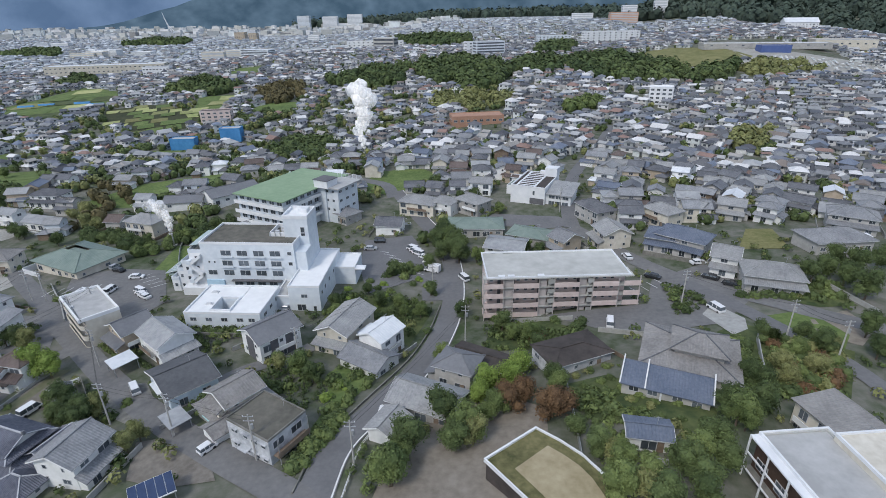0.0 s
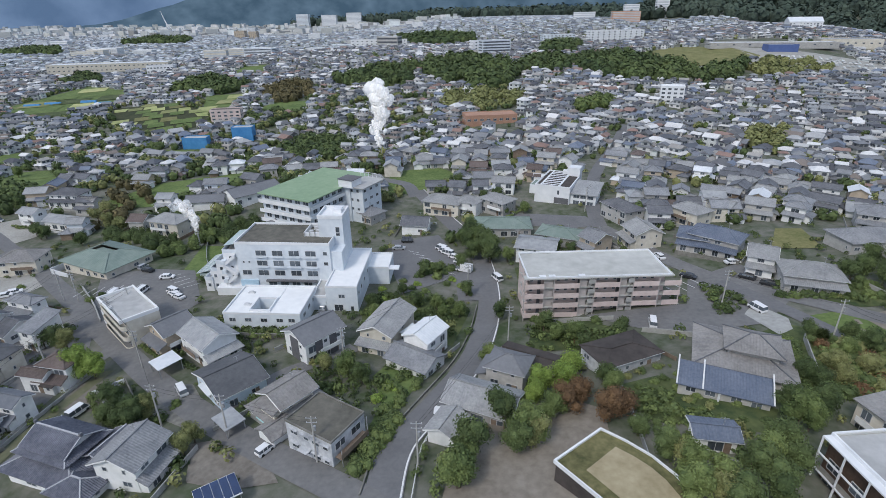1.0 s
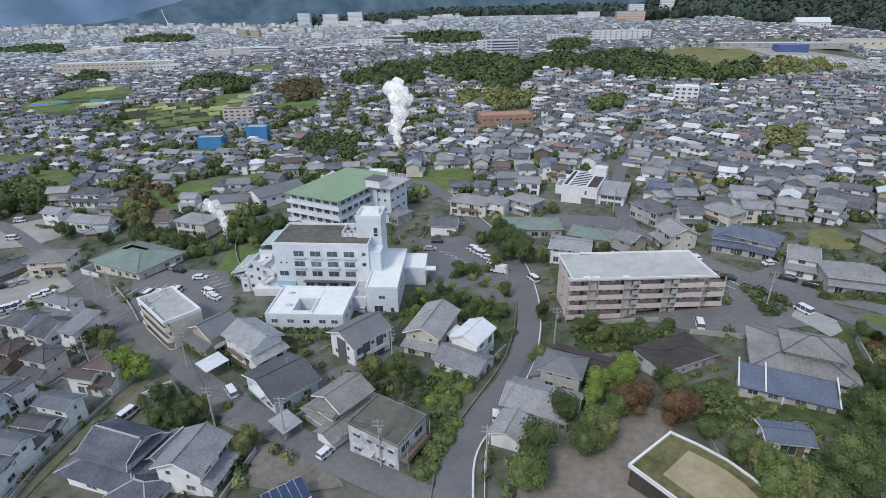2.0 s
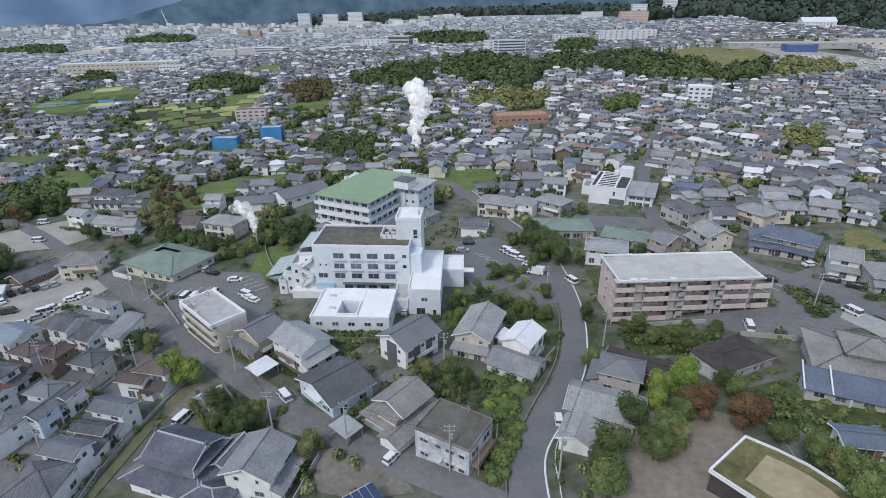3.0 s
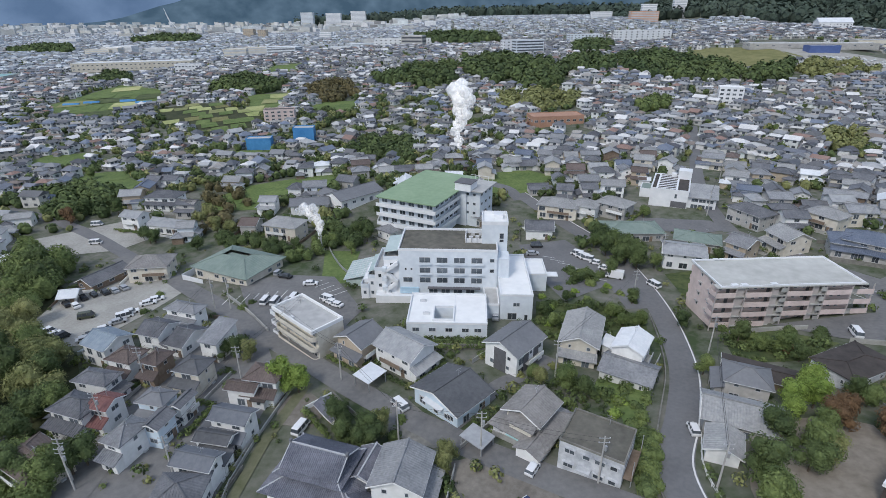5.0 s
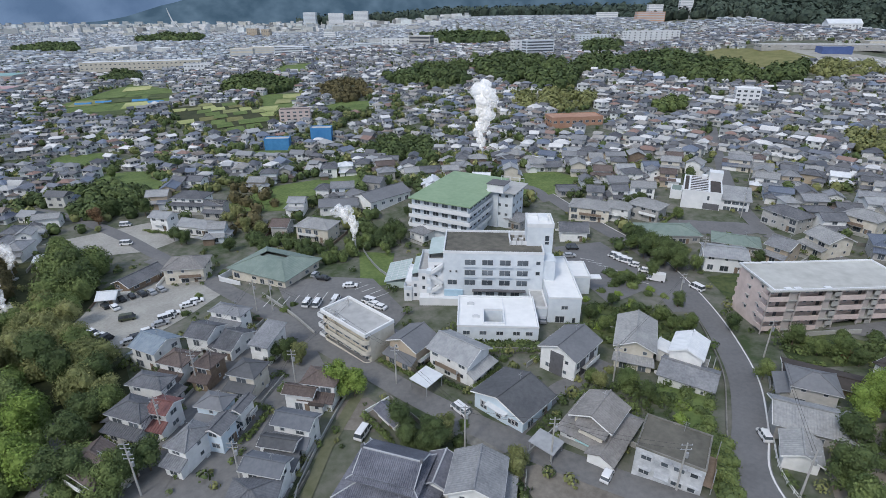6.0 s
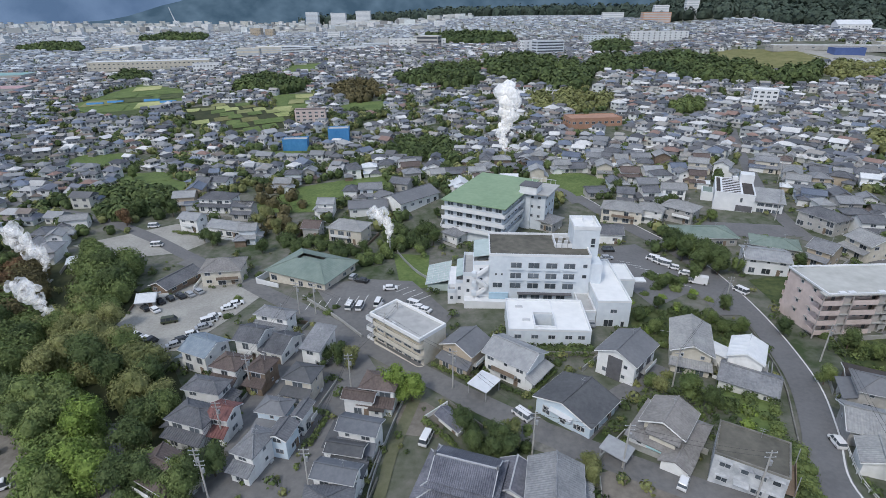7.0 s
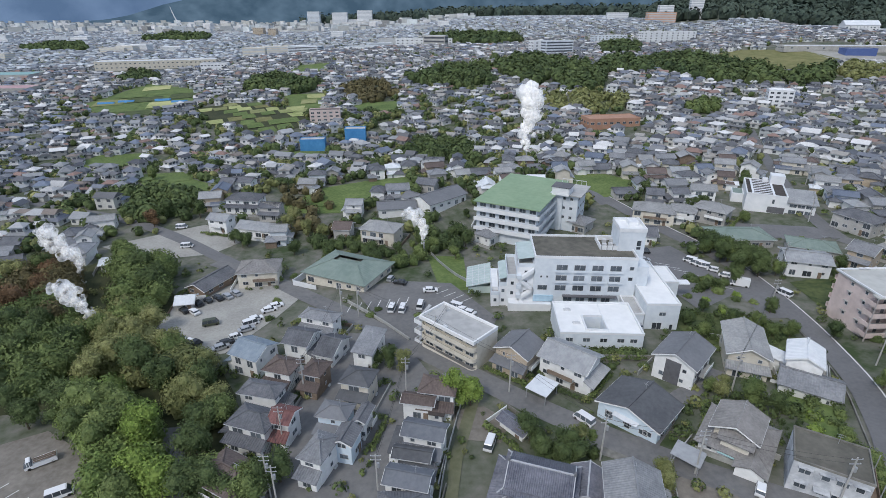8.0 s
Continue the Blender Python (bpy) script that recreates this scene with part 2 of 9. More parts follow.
    # roof colours lifted and blued to paint in the haze of distance
    "roofs_hazed": palette("haze_paled_roofs", [(0.242, 0.266, 0.296), (0.372, 0.404, 0.428), (0.186, 0.207, 0.245), (0.484, 0.522, 0.551), (0.298, 0.286, 0.286), (0.279, 0.315, 0.367), (0.419, 0.433, 0.439), (0.614, 0.660, 0.704)]),
    "roofs_far": palette("distant_roofs", [(0.162, 0.167, 0.183), (0.316, 0.328, 0.341), (0.104, 0.109, 0.126), (0.497, 0.501, 0.499), (0.252, 0.218, 0.196), (0.201, 0.218, 0.259), (0.380, 0.366, 0.347), (0.252, 0.263, 0.278), (0.123, 0.135, 0.157), (0.736, 0.736, 0.736), (0.227, 0.238, 0.259), (0.162, 0.167, 0.177), (0.446, 0.456, 0.467), (0.736, 0.736, 0.736), (0.201, 0.238, 0.308), (0.310, 0.212, 0.183)]),
    "walls_far": palette("distant_walls", [(0.573, 0.605, 0.614), (0.787, 0.787, 0.787), (0.465, 0.491, 0.501), (0.639, 0.640, 0.603), (0.333, 0.334, 0.327), (0.787, 0.787, 0.787), (0.551, 0.565, 0.555), (0.748, 0.787, 0.787)]),
}

# ---- the lie of the land ----
LAND = (
    (-30, 70, 40, 2.1),
    (40, 75, 40, 7.0),
    (-100, 90, 50, 1.1),
    (-150, 150, 60, 0.4),
    (-60, 130, 60, 2.6),
    (20, 110, 50, -2.1),
    (30, 220, 90, 1.3),
    (-90, 260, 90, -0.0),
    (-200, 300, 120, -9.2),
    (140, 400, 140, 2.1),
    (-130, 560, 200, 7.8),
    (320, 580, 200, 1.0),
    (-500, 700, 350, -7.6),
    (200, 900, 300, 18.4),
    (-400, 1300, 400, -13.2),
    (120, 120, 90, 10.7),
    (0, 10, 60, 12.4),
    (-250, 150, 90, -1.6),
    (-5, 350, 110, 0.7),
    (-85, 192, 35, -3.0),
    (-50, 190, 35, -2.7),
    (-120, 205, 40, 0.6),
    (0, 195, 40, -0.9),
    (50, 195, 45, -1.7),
    (-160, 200, 45, -2.7),
    (-2000, 2900, 900, 33.0),
    (-250, 2500, 700, -7.5),
    (-230, 235, 60, 1.7),
    (-180, 250, 60, 7.4),
    (-130, 250, 60, 0.3),
    (-75, 245, 60, 9.2),
    (-25, 240, 60, -3.3),
    (35, 235, 60, 6.5),
    (95, 245, 70, -0.5),
    (170, 270, 90, 2.3),
    (-330, 330, 110, -6.3),
    (-230, 360, 100, 4.9),
    (-150, 370, 90, -2.1),
    (-60, 340, 90, -4.9),
    (20, 370, 90, 4.5),
    (110, 360, 100, -1.7),
    (200, 400, 120, 0.5),
    (-420, 560, 180, -0.5),
    (-260, 520, 140, 0.1),
    (-100, 560, 150, -6.1),
    (50, 540, 130, 14.5),
    (140, 540, 120, -3.0),
    (320, 520, 150, 12.2),
    (320, 640, 130, 12.0),
    (-560, 800, 250, 8.5),
    (-200, 850, 220, 18.2),
    (60, 720, 160, 7.0),
    (270, 860, 200, -1.0),
    (480, 780, 200, 26.1),
    (560, 920, 220, 16.0),
    (350, 1230, 260, 19.0),
    (-800, 1500, 600, 4.6),
    (160, 1500, 500, 26.6),
    (300, 2200, 700, 13.2),
    (-1400, 2200, 900, -3.6),
    (-2000, 3700, 1500, -30.3),
    (-760, 3450, 1000, 16.0),
    (-1200, 1000, 500, -5.2),
)


def ease(t):
    t = np.clip(t, 0, 1)
    return t * t * (3 - 2 * t)


def g(x, y):
    """The height of the ground."""
    x, y = np.asarray(x, float), np.asarray(y, float)
    z = -8.6 + 0 * x
    for cx, cy, r, h in LAND:
        z = z + h * np.exp(-((x - cx) ** 2 + (y - cy) ** 2) / (r * r))
    # the land climbs to wooded hills in the north-east
    way = x / np.maximum(y, 200.0)
    z = z + ease((way - 0.30) / 0.2) * 115 * np.clip((y - 1000) / 700, 0, 1.3)
    z = z + ease((way + 0.25) / 0.3) * 30 * np.clip((y - 900) / 1100, 0, 1.3)
    return z


LAND_X, LAND_Y, LAND_R, LAND_H = np.array(LAND, float).T
LAND_R = 1 / LAND_R**2


def gz(x, y):
    """The height of the ground at one point."""
    x, y = float(x), float(y)
    z = -8.6 + float(np.dot(LAND_H, np.exp(-((LAND_X - x) ** 2 + (LAND_Y - y) ** 2) * LAND_R)))
    if y > 900:
        way = x / y
        a, b = min(max((way - 0.30) / 0.2, 0), 1), min(max((way + 0.25) / 0.3, 0), 1)
        z += a * a * (3 - 2 * a) * 115 * min(max((y - 1000) / 700, 0), 1.3) + b * b * (3 - 2 * b) * 30 * min((y - 900) / 1100, 1.3)
    return z


# ---- mesh building ----


class Mesh:
    def __init__(self):
        self.v, self.f, self.k = [], [], []

    def quad(self, *p, k=0):
        i = len(self.v)
        self.v += [tuple(q) for q in p]
        self.f.append(tuple(range(i, i + len(p))))
        self.k.append(k)
        return self

    def hull(self, low, high, k=0):
        """A solid between two loops of equally many points, the first below the second."""
        n, i = len(low), len(self.v)
        self.v += [tuple(q) for q in low] + [tuple(q) for q in high]
        self.f += [tuple(range(i + n - 1, i - 1, -1)), tuple(range(i + n, i + 2 * n))]
        self.f += [(i + a, i + (a + 1) % n, i + n + (a + 1) % n, i + n + a) for a in range(n)]
        self.k += [k] * (n + 2)
        return self

    def box(self, x0, y0, z0, x1, y1, z1, k=0):
        c = ((x0, y0), (x1, y0), (x1, y1), (x0, y1))
        return self.hull([(x, y, z0) for x, y in c], [(x, y, z1) for x, y in c], k)

    def beam(self, a, b, w, k=0):
        """A square bar from a to b."""
        a, b = Vector(a), Vector(b)
        d = (b - a).normalized()
        s = d.cross(Vector((0, 0, 1)))
        s = (s if s.length > 1e-3 else Vector((1, 0, 0))).normalized() * w / 2
        t = s.cross(d).normalized() * w / 2
        c = (s + t, s - t, -s - t, t - s)
        return self.hull([a + q for q in c], [b + q for q in c], k)

    def tube(self, a, b, r0, r1, n=8, k=0):
        a, b = Vector(a), Vector(b)
        d = (b - a).normalized()
        s = d.cross(Vector((0, 0, 1)))
        s = (s if s.length > 1e-3 else Vector((1, 0, 0))).normalized()
        t = d.cross(s)
        ring = [s * math.cos(u) + t * math.sin(u) for u in (2 * math.pi * q / n for q in range(n))]
        return self.hull([a + q * r0 for q in ring], [b + q * r1 for q in ring], k)

    def data(self, name, mats, weld=False):
        me = bpy.data.meshes.new(name)
        if weld:
            seen, to, keep = {}, [], []
            for q in self.v:
                key = (round(q[0], 3), round(q[1], 3), round(q[2], 3))
                if key not in seen:
                    seen[key] = len(keep)
                    keep.append(q)
                to.append(seen[key])
            faces = []
            for face in self.f:
                r = []
                for i in face:
                    if not r or to[i] != r[-1]:
                        r.append(to[i])
                if len(r) > 1 and r[0] == r[-1]:
                    r.pop()
                faces.append(tuple(r))
            ok = [len(set(r)) == len(r) > 2 for r in faces]
            self.v, self.f, self.k = keep, [r for r, o in zip(faces, ok) if o], [k for k, o in zip(self.k, ok) if o]
        me.from_pydata(self.v, [], self.f)
        for m in mats if isinstance(mats, (list, tuple)) else [mats]:
            me.materials.append(m)
        if any(self.k):
            me.polygons.foreach_set("material_index", self.k)
        me.update()
        return me


WELDED = ("roof", "lower_roof", "middle_roof", "roof_slope")


def part(name, mesh, material, parent, label="", at=None):
    """Links a Mesh, or mesh data, as one object under a thing or part."""
    ob = new(name, mesh.data(name, material, name in WELDED) if isinstance(mesh, Mesh) else mesh)
    ob.parent = parent
    if at is not None:
        ob.matrix_basis = at
    if label:
        ob["label"] = label
    return ob


def thing(name, m, label, category, group="", kind=""):
    ob = new(name)
    ob.matrix_basis = m
    ob.empty_display_size = 0.5
    return tagged(ob, label, category, group, kind)


def structure(name, mesh, material, label="", category=""):
    return tagged(new(name, mesh.data(name, material)), label, category, "", "structure")


TAKEN, HOMES = [], []


def take(x, y, r):
    TAKEN.append((x, y, r))


# ---- windows, shared by all houses ----
PANES = {}


def window_meshes(w, h):
    """Frame, pane, and both in one for houses farther off. The frame is one moulded piece."""
    key = (round(w, 2), round(h, 2))
    if key not in PANES:
        a, b, t = w / 2, h / 2, 0.075
        xs = [-a, -a + t, -t / 2, t / 2, a - t, a] if w > 1.2 else [-a, -a + t, a - t, a]
        zs = [-b, -b + t, b - t, b]
        out = []
        for filled in (False, True):
            f = Mesh()
            n = len(xs) - 1
            for i in range(n):
                for j in range(3):
                    x0, x1, z0, z1 = xs[i], xs[i + 1], zs[j], zs[j + 1]
                    if j == 1 and i % 2 == 1:
                        for (p, q), (r, u) in (((x0, z0), (x1, z0)), ((x1, z0), (x1, z1)), ((x1, z1), (x0, z1)), ((x0, z1), (x0, z0))):
                            f.quad((p, -0.07, q), (r, -0.07, u), (r, -0.02, u), (p, -0.02, q))
                        if filled:
                            f.quad((x0, -0.02, z0), (x1, -0.02, z0), (x1, -0.02, z1), (x0, -0.02, z1), k=1)
                    else:
                        f.quad((x0, -0.07, z0), (x1, -0.07, z0), (x1, -0.07, z1), (x0, -0.07, z1))
                for z, s in ((-b, 1), (b, -1)):
                    q = [(xs[i], 0.02, z), (xs[i + 1], 0.02, z), (xs[i + 1], -0.07, z), (xs[i], -0.07, z)]
                    f.quad(*(q[::s]))
            for j in range(3):
                for x, s in ((-a, -1), (a, 1)):
                    q = [(x, -0.07, zs[j]), (x, 0.02, zs[j]), (x, 0.02, zs[j + 1]), (x, -0.07, zs[j + 1])]
                    f.quad(*(q[::s]))
            out.append(f.data("window", [M["frame"], M["glass"]], True))
        p = Mesh().box(-a + t * 0.6, -0.03, -b + t * 0.6, a - t * 0.6, 0.01, b - t * 0.6)
        PANES[key] = (out[0], p.data("pane", M["glass"]), out[1])
    return PANES[key]


def window(parent, at, w=1.7, h=1.1, fine=True):
    frame_me, pane_me, both = window_meshes(w, h)
    if fine and parent.matrix_basis.translation.y < 118:
        win = part("window", frame_me, None, parent, "", at)
        part("pane", pane_me, None, win, "dark glass")
        return win
    return part("window", both, None, parent, "", at)


def wall_windows(parent, m, w, d, storeys, rng, fine=True, sides="fblr", storey=2.6, base=0.0):
    """Windows on the four walls of a box w by d."""
    for side, length, turn, off in (("f", w, 0, d / 2), ("b", w, 180, d / 2), ("l", d, -90, w / 2), ("r", d, 90, w / 2)):
        if side not in sides:
            continue
        n = max(1, int(length / (3.3 if fine else 4.2)))
        for s in range(storeys):
            for i in range(n):
                if rng.random() < 0.16:
                    continue
                u = (i + 0.5) / n * length - length / 2 + rng.uniform(-0.25, 0.25)
                ww, hh = rng.choice(((1.7, 1.1), (1.7, 1.1), (0.9, 0.9), (1.7, 1.8), (2.4, 1.8)) if side == "f" else ((1.7, 1.1), (0.9, 0.9), (0.6, 0.9)))
                z = base + s * storey + (1.0 if hh > 1.5 else 1.55) + 0.25
                window(parent, m @ pose(0, 0, 0, 0, 0, turn) @ pose(u, -off, z), ww, hh, fine)


# ---- roofs and houses ----


def slope_slab(f, q, th, rib=0.0, lift=0.11):
    """A roof slope as one solid: q is eave, eave, ridge(, ridge); its top is folded into ribs that run down the slope."""
    up = Vector((0, 0, th))
    low = [Vector(v) for v in q]
    a, b, c, d = low[0] + up, low[1] + up, low[2] + up, low[-1] + up
    nrm = (b - a).cross(c - a).normalized()
    along = (b - a).normalized()
    L = (b - a).length
    s0, s1 = (d - a).dot(along), (c - a).dot(along)

    def ridge(s):
        if s < s0 - 1e-6:
            return a.lerp(d, max(s, 0) / s0)
        if s > s1 + 1e-6:
            return b.lerp(c, max(L - s, 0) / max(L - s1, 1e-6))
        return d.lerp(c, (s - s0) / max(s1 - s0, 1e-6))

    marks = [(0.0, 0.0)]
    if rib:
        n = max(2, int(L / rib))
        for i in range(n):
            m = (i + 0.5) * L / n
            marks += [(m - 0.09, 0.0), (m, lift), (m + 0.09, 0.0)]
    marks.append((L, 0.0))
    if s0 > 0.01:
        marks.append((s0, 0.0))
    if L - s1 > 0.01:
        marks.append((s1, 0.0))
    marks = sorted(set(marks))
    foot = [a + along * s + nrm * z for s, z in marks]
    head = [ridge(s) + nrm * z for s, z in marks]
    for i in range(len(marks) - 1):
        f.quad(foot[i], foot[i + 1], head[i + 1], head[i])
    f.quad(low[0], low[1], *foot[::-1])
    f.quad(*low[::-1])
    for p, r in ((1, 2), (len(low) - 1, 0)):
        f.quad(low[p], low[r], low[r] + up, low[p] + up)


def roof_mesh(kind, w, d, H, pitch, ov, rib=0.0, lift=0.065, hipcut=1.0):
    """Roof over a box w by d whose walls end at H. Returns roof, caps and the ridge's height."""
    f, caps = Mesh(), Mesh()
    X, Y, ze, zr, th = w / 2 + ov, d / 2 + ov, H - pitch * ov, H + pitch * d / 2, 0.16
    if kind in ("gable", "hip"):
        rx = X if kind == "gable" else max(w / 2 - d / 2 * hipcut, 0.15)
        faces = [((-X, -Y, ze), (X, -Y, ze), (rx, 0, zr), (-rx, 0, zr)), ((X, Y, ze), (-X, Y, ze), (-rx, 0, zr), (rx, 0, zr))]
        if kind == "hip":
            faces += [((X, -Y, ze), (X, Y, ze), (rx, 0, zr)), ((-X, Y, ze), (-X, -Y, ze), (-rx, 0, zr))]
        for q in faces:
            slope_slab(f, q, th, rib, lift)
        caps.beam((-rx - 0.1, 0, zr + th + 0.06), (rx + 0.1, 0, zr + th + 0.06), 0.26)
        if kind == "hip":
            for sx in (-1, 1):
                for sy in (-1, 1):
                    caps.beam((sx * rx, 0, zr + th + 0.03), (sx * X, sy * Y, ze + th + 0.03), 0.2)
        else:
            for sx in (-1, 1):
                for sy in (-1, 1):
                    caps.beam((sx * (X - 0.05), 0, zr + th), (sx * (X - 0.05), sy * Y, ze + th), 0.16)
    elif kind == "shed":
        zb = H + pitch * d * 0.5
        q = [(-X, -Y, ze), (X, -Y, ze), (X, Y, zb), (-X, Y, zb)]
        slope_slab(f, q, th, rib, lift)
        caps.beam((-X, Y, zb + th), (X, Y, zb + th), 0.14)
        zr = zb
    else:
        f.box(-w / 2 + 0.2, -d / 2 + 0.2, H - 0.3, w / 2 - 0.2, d / 2 - 0.2, H + 0.004)
        for a in ((-w / 2 - 0.05, -d / 2 - 0.05, w / 2 + 0.05, -d / 2 + 0.22), (-w / 2 - 0.05, d / 2 - 0.22, w / 2 + 0.05, d / 2 + 0.05), (-w / 2 - 0.05, -d / 2 + 0.22, -w / 2 + 0.22, d / 2 - 0.22), (w / 2 - 0.22, -d / 2 + 0.22, w / 2 + 0.05, d / 2 - 0.22)):
            caps.box(a[0], a[1], H - 0.25, a[2], a[3], H + 0.45)
        zr = H
    return f, caps, zr


def wall_mesh(kind, w, d, H, pitch, low=-1.6):
    f = Mesh()
    a, b = w / 2, d / 2
    if kind == "gable":
        prof = [(-b, low), (b, low), (b, H), (0, H + pitch * b), (-b, H)]
        f.hull([(a, y, z) for y, z in prof], [(-a, y, z) for y, z in prof])
    elif kind == "shed":
        prof = [(-b, low), (b, low), (b, H + pitch * b * 1.0), (-b, H)]
        f.hull([(a, y, z) for y, z in prof], [(-a, y, z) for y, z in prof])
    else:
        f.box(-a, -b, low, a, b, H)
    return f


RIB = {"tile_manor": 0.34, "tile_grey": 0.45, "tile_light": 0.45, "tile_dark": 0.5, "slate_dark": 0.0, "slate_grey": 0.0, "slate_blue": 0.0, "tile_blue": 0.5, "tile_brown": 0.5, "tile_red": 0.6, "tin_white": 0.6, "tin_grey": 0.6, "tin_blue": 0.6, "green_tin": 0.7, "tin_rib": 0.42}
LIFT = {"tile_manor": 0.12}


def volume(root, ox, oy, turn, w, d, H, kind, roofm, wallm, storeys, rng, pitch=0.45, ov=0.6, fine=True, low=-1.6, sides="fblr", capm=None):
    m = pose(ox, oy, 0, 0, 0, turn)
    part("wall", wall_mesh(kind, w, d, H, pitch, low), M[wallm], root, "", m)
    f, caps, zr = roof_mesh(kind, w, d, H, pitch, ov, RIB.get(roofm, 0) if fine else 0, LIFT.get(roofm, 0.065))
    r = part("roof", f, M[roofm], root, "", m)
    if kind == "flat":
        part("parapet", caps, M[capm or wallm], root, "", m)
    else:
        part("ridge_cap", caps, M[capm or roofm], r)
    if storeys:
        wall_windows(root, m, w, d, storeys, rng, fine, sides)
    return zr


ROOF_WORDS = {"tile_grey": "grey tiled", "tile_light": "pale grey tiled", "tile_dark": "charcoal", "slate_dark": "smooth dark slate", "slate_grey": "smooth grey slate", "slate_blue": "smooth blue-grey slate", "tile_blue": "blue-grey tiled", "tile_brown": "brown tiled", "tile_warm": "warm grey tiled", "tile_red": "red tiled", "tin_white": "white metal", "tin_grey": "grey metal", "tin_blue": "blue-grey metal", "green_tin": "green metal", "roof_brown_flat": "brown flat", "roof_grey": "grey flat", "roof_white": "white flat", "orange": "orange-brown", "sheet_blue": "blue sheeted", "concrete_dark": "dark concrete", "roof_brown_dark": "dark brown", "tin_rib": "ribbed grey metal"}
WALL_WORDS = {"wall_white": "white", "wall_cream": "cream", "wall_tan": "tan", "wall_grey": "grey", "wall_stained": "stained white", "wall_brown": "brown timber", "wall_sky": "pale blue", "wall_sky_pale": "very pale blue", "white": "white", "wall_dark": "dark", "white_blue": "cool white", "concrete": "concrete"}


def fittings(root, w, d, H, kind, pitch, ov, st, skirt, rng):
    """Gutters, bargeboards, a balcony, a door, an outdoor unit and an aerial."""
    X, Y, ze = w / 2 + ov, d / 2 + ov, H - pitch * ov
    if kind in ("gable", "hip"):
        for sy in (-1, 1):
            part("gutter", Mesh().box(-X, sy * Y - 0.07, ze - 0.02, X, sy * Y + 0.07, ze + 0.1), M["frame"], root)
    if kind == "gable":
        for sx in (-1, 1):
            for sy in (-1, 1):
                part("bargeboard", Mesh().beam((sx * (X + 0.03), 0, H + pitch * d / 2 - 0.02), (sx * (X + 0.03), sy * Y, ze - 0.02), 0.2), M["wall_white"], root)
    if st > 1.5 and "f" not in skirt and rng.random() < 0.7:
        u = rng.uniform(-0.2, 0.2) * w
        b = part("balcony", Mesh().box(u - w * 0.28, -d / 2 - 1.2, 2.45, u + w * 0.28, -d / 2, 2.6), M["concrete"], root)
        part("balcony_rail", Mesh().box(u - w * 0.28, -d / 2 - 1.22, 2.6, u + w * 0.28, -d / 2 - 1.12, 3.6), M[rng.choice(("frame", "wall_white", "wall_brown"))], b)
    part("door", Mesh().box(w * 0.28 - 0.5, -d / 2 - 0.07, 0.05, w * 0.28 + 0.5, -d / 2, 2.1), M["wall_brown"], root, "brown front door")
    part("outdoor_unit", Mesh().box(w / 2 + 0.08, d * 0.1, -0.2, w / 2 + 0.45, d * 0.1 + 0.85, 0.65), M["frame"], root, "pale air-conditioner unit")
    if rng.random() < 0.6:
        z = H + pitch * d / 2
        part("aerial", Mesh().beam((w * 0.2, 0, z), (w * 0.2, 0, z + 1.9), 0.06).beam((w * 0.2 - 0.7, 0, z + 1.7), (w * 0.2 + 0.7, 0, z + 1.7), 0.05).beam((w * 0.2, -0.5, z + 1.4), (w * 0.2, 0.5, z + 1.4), 0.05), M["steel"], root, "television aerial")


def house(x, y, yaw, w, d, st, kind, roofm, wallm, pitch=0.45, ov=0.6, fine=True, label="", skirt="", name="house", group=""):
    """A house with its ridge along its own x; yaw in degrees; st storeys."""
    rng = random.Random(int(x * 13 + y * 7))
    z = gz(x, y)
    H = st * 2.6 + 0.3
    root = thing(name, pose(x, y, z, 0, 0, yaw), label or f"{'two' if st > 1.5 else 'one'}-storey {WALL_WORDS[wallm]} house with {ROOF_WORDS[roofm]} {kind} roof", "house", group)
    volume(root, 0, 0, 0, w, d, H, kind, roofm, wallm, int(st + 0.3), rng, pitch, ov, fine, sides="fblr" if fine else "fr")
    if fine:
        fittings(root, w, d, H, kind, pitch, ov, st, skirt, rng)
    # pent roofs over the ground floor
    for side in skirt:
        turn, L, off = {"f": (0, w, d / 2), "b": (180, w, d / 2), "l": (-90, d, w / 2), "r": (90, d, w / 2)}[side]
        m = pose(0, 0, 0, 0, 0, turn) @ pose(0, -off - 0.9, 0)
        e = Mesh()
        q = [(-L / 2 - 0.5, -1.5, 2.55), (L / 2 + 0.5, -1.5, 2.55), (L / 2 + 0.3, 0.9, 3.4), (-L / 2 - 0.3, 0.9, 3.4)]
        slope_slab(e, q, 0.14, RIB.get(roofm, 0.0) if fine else 0.0)
        part("lower_roof", e, M[roofm], root, "", m)
        part("ground_floor_wall", Mesh().box(-L / 2 + 0.1, -0.7, -1.6, L / 2 - 0.1, 0.9, 2.7), M[wallm], root, "", m)
        n = max(1, int(L / 3.5))
        for i in range(n):
            window(root, m @ pose((i + 0.5) / n * L - L / 2, -0.7, 1.4), 1.7, 1.8, fine)
    take(x, y, max(w, d) * 0.55 + 0.6)
    if fine:
        HOMES.append((x, y, yaw, w, d, skirt))
    return root


def wing(root, ox, oy, turn, w, d, st, kind, roofm, wallm, pitch=0.42, ov=0.5, fine=True):
    rng = random.Random(int(ox * 31 + oy * 17 + w))
    volume(root, ox, oy, turn, w, d, st * 2.6 + 0.1, kind, roofm, wallm, int(st), rng, pitch, ov, fine)


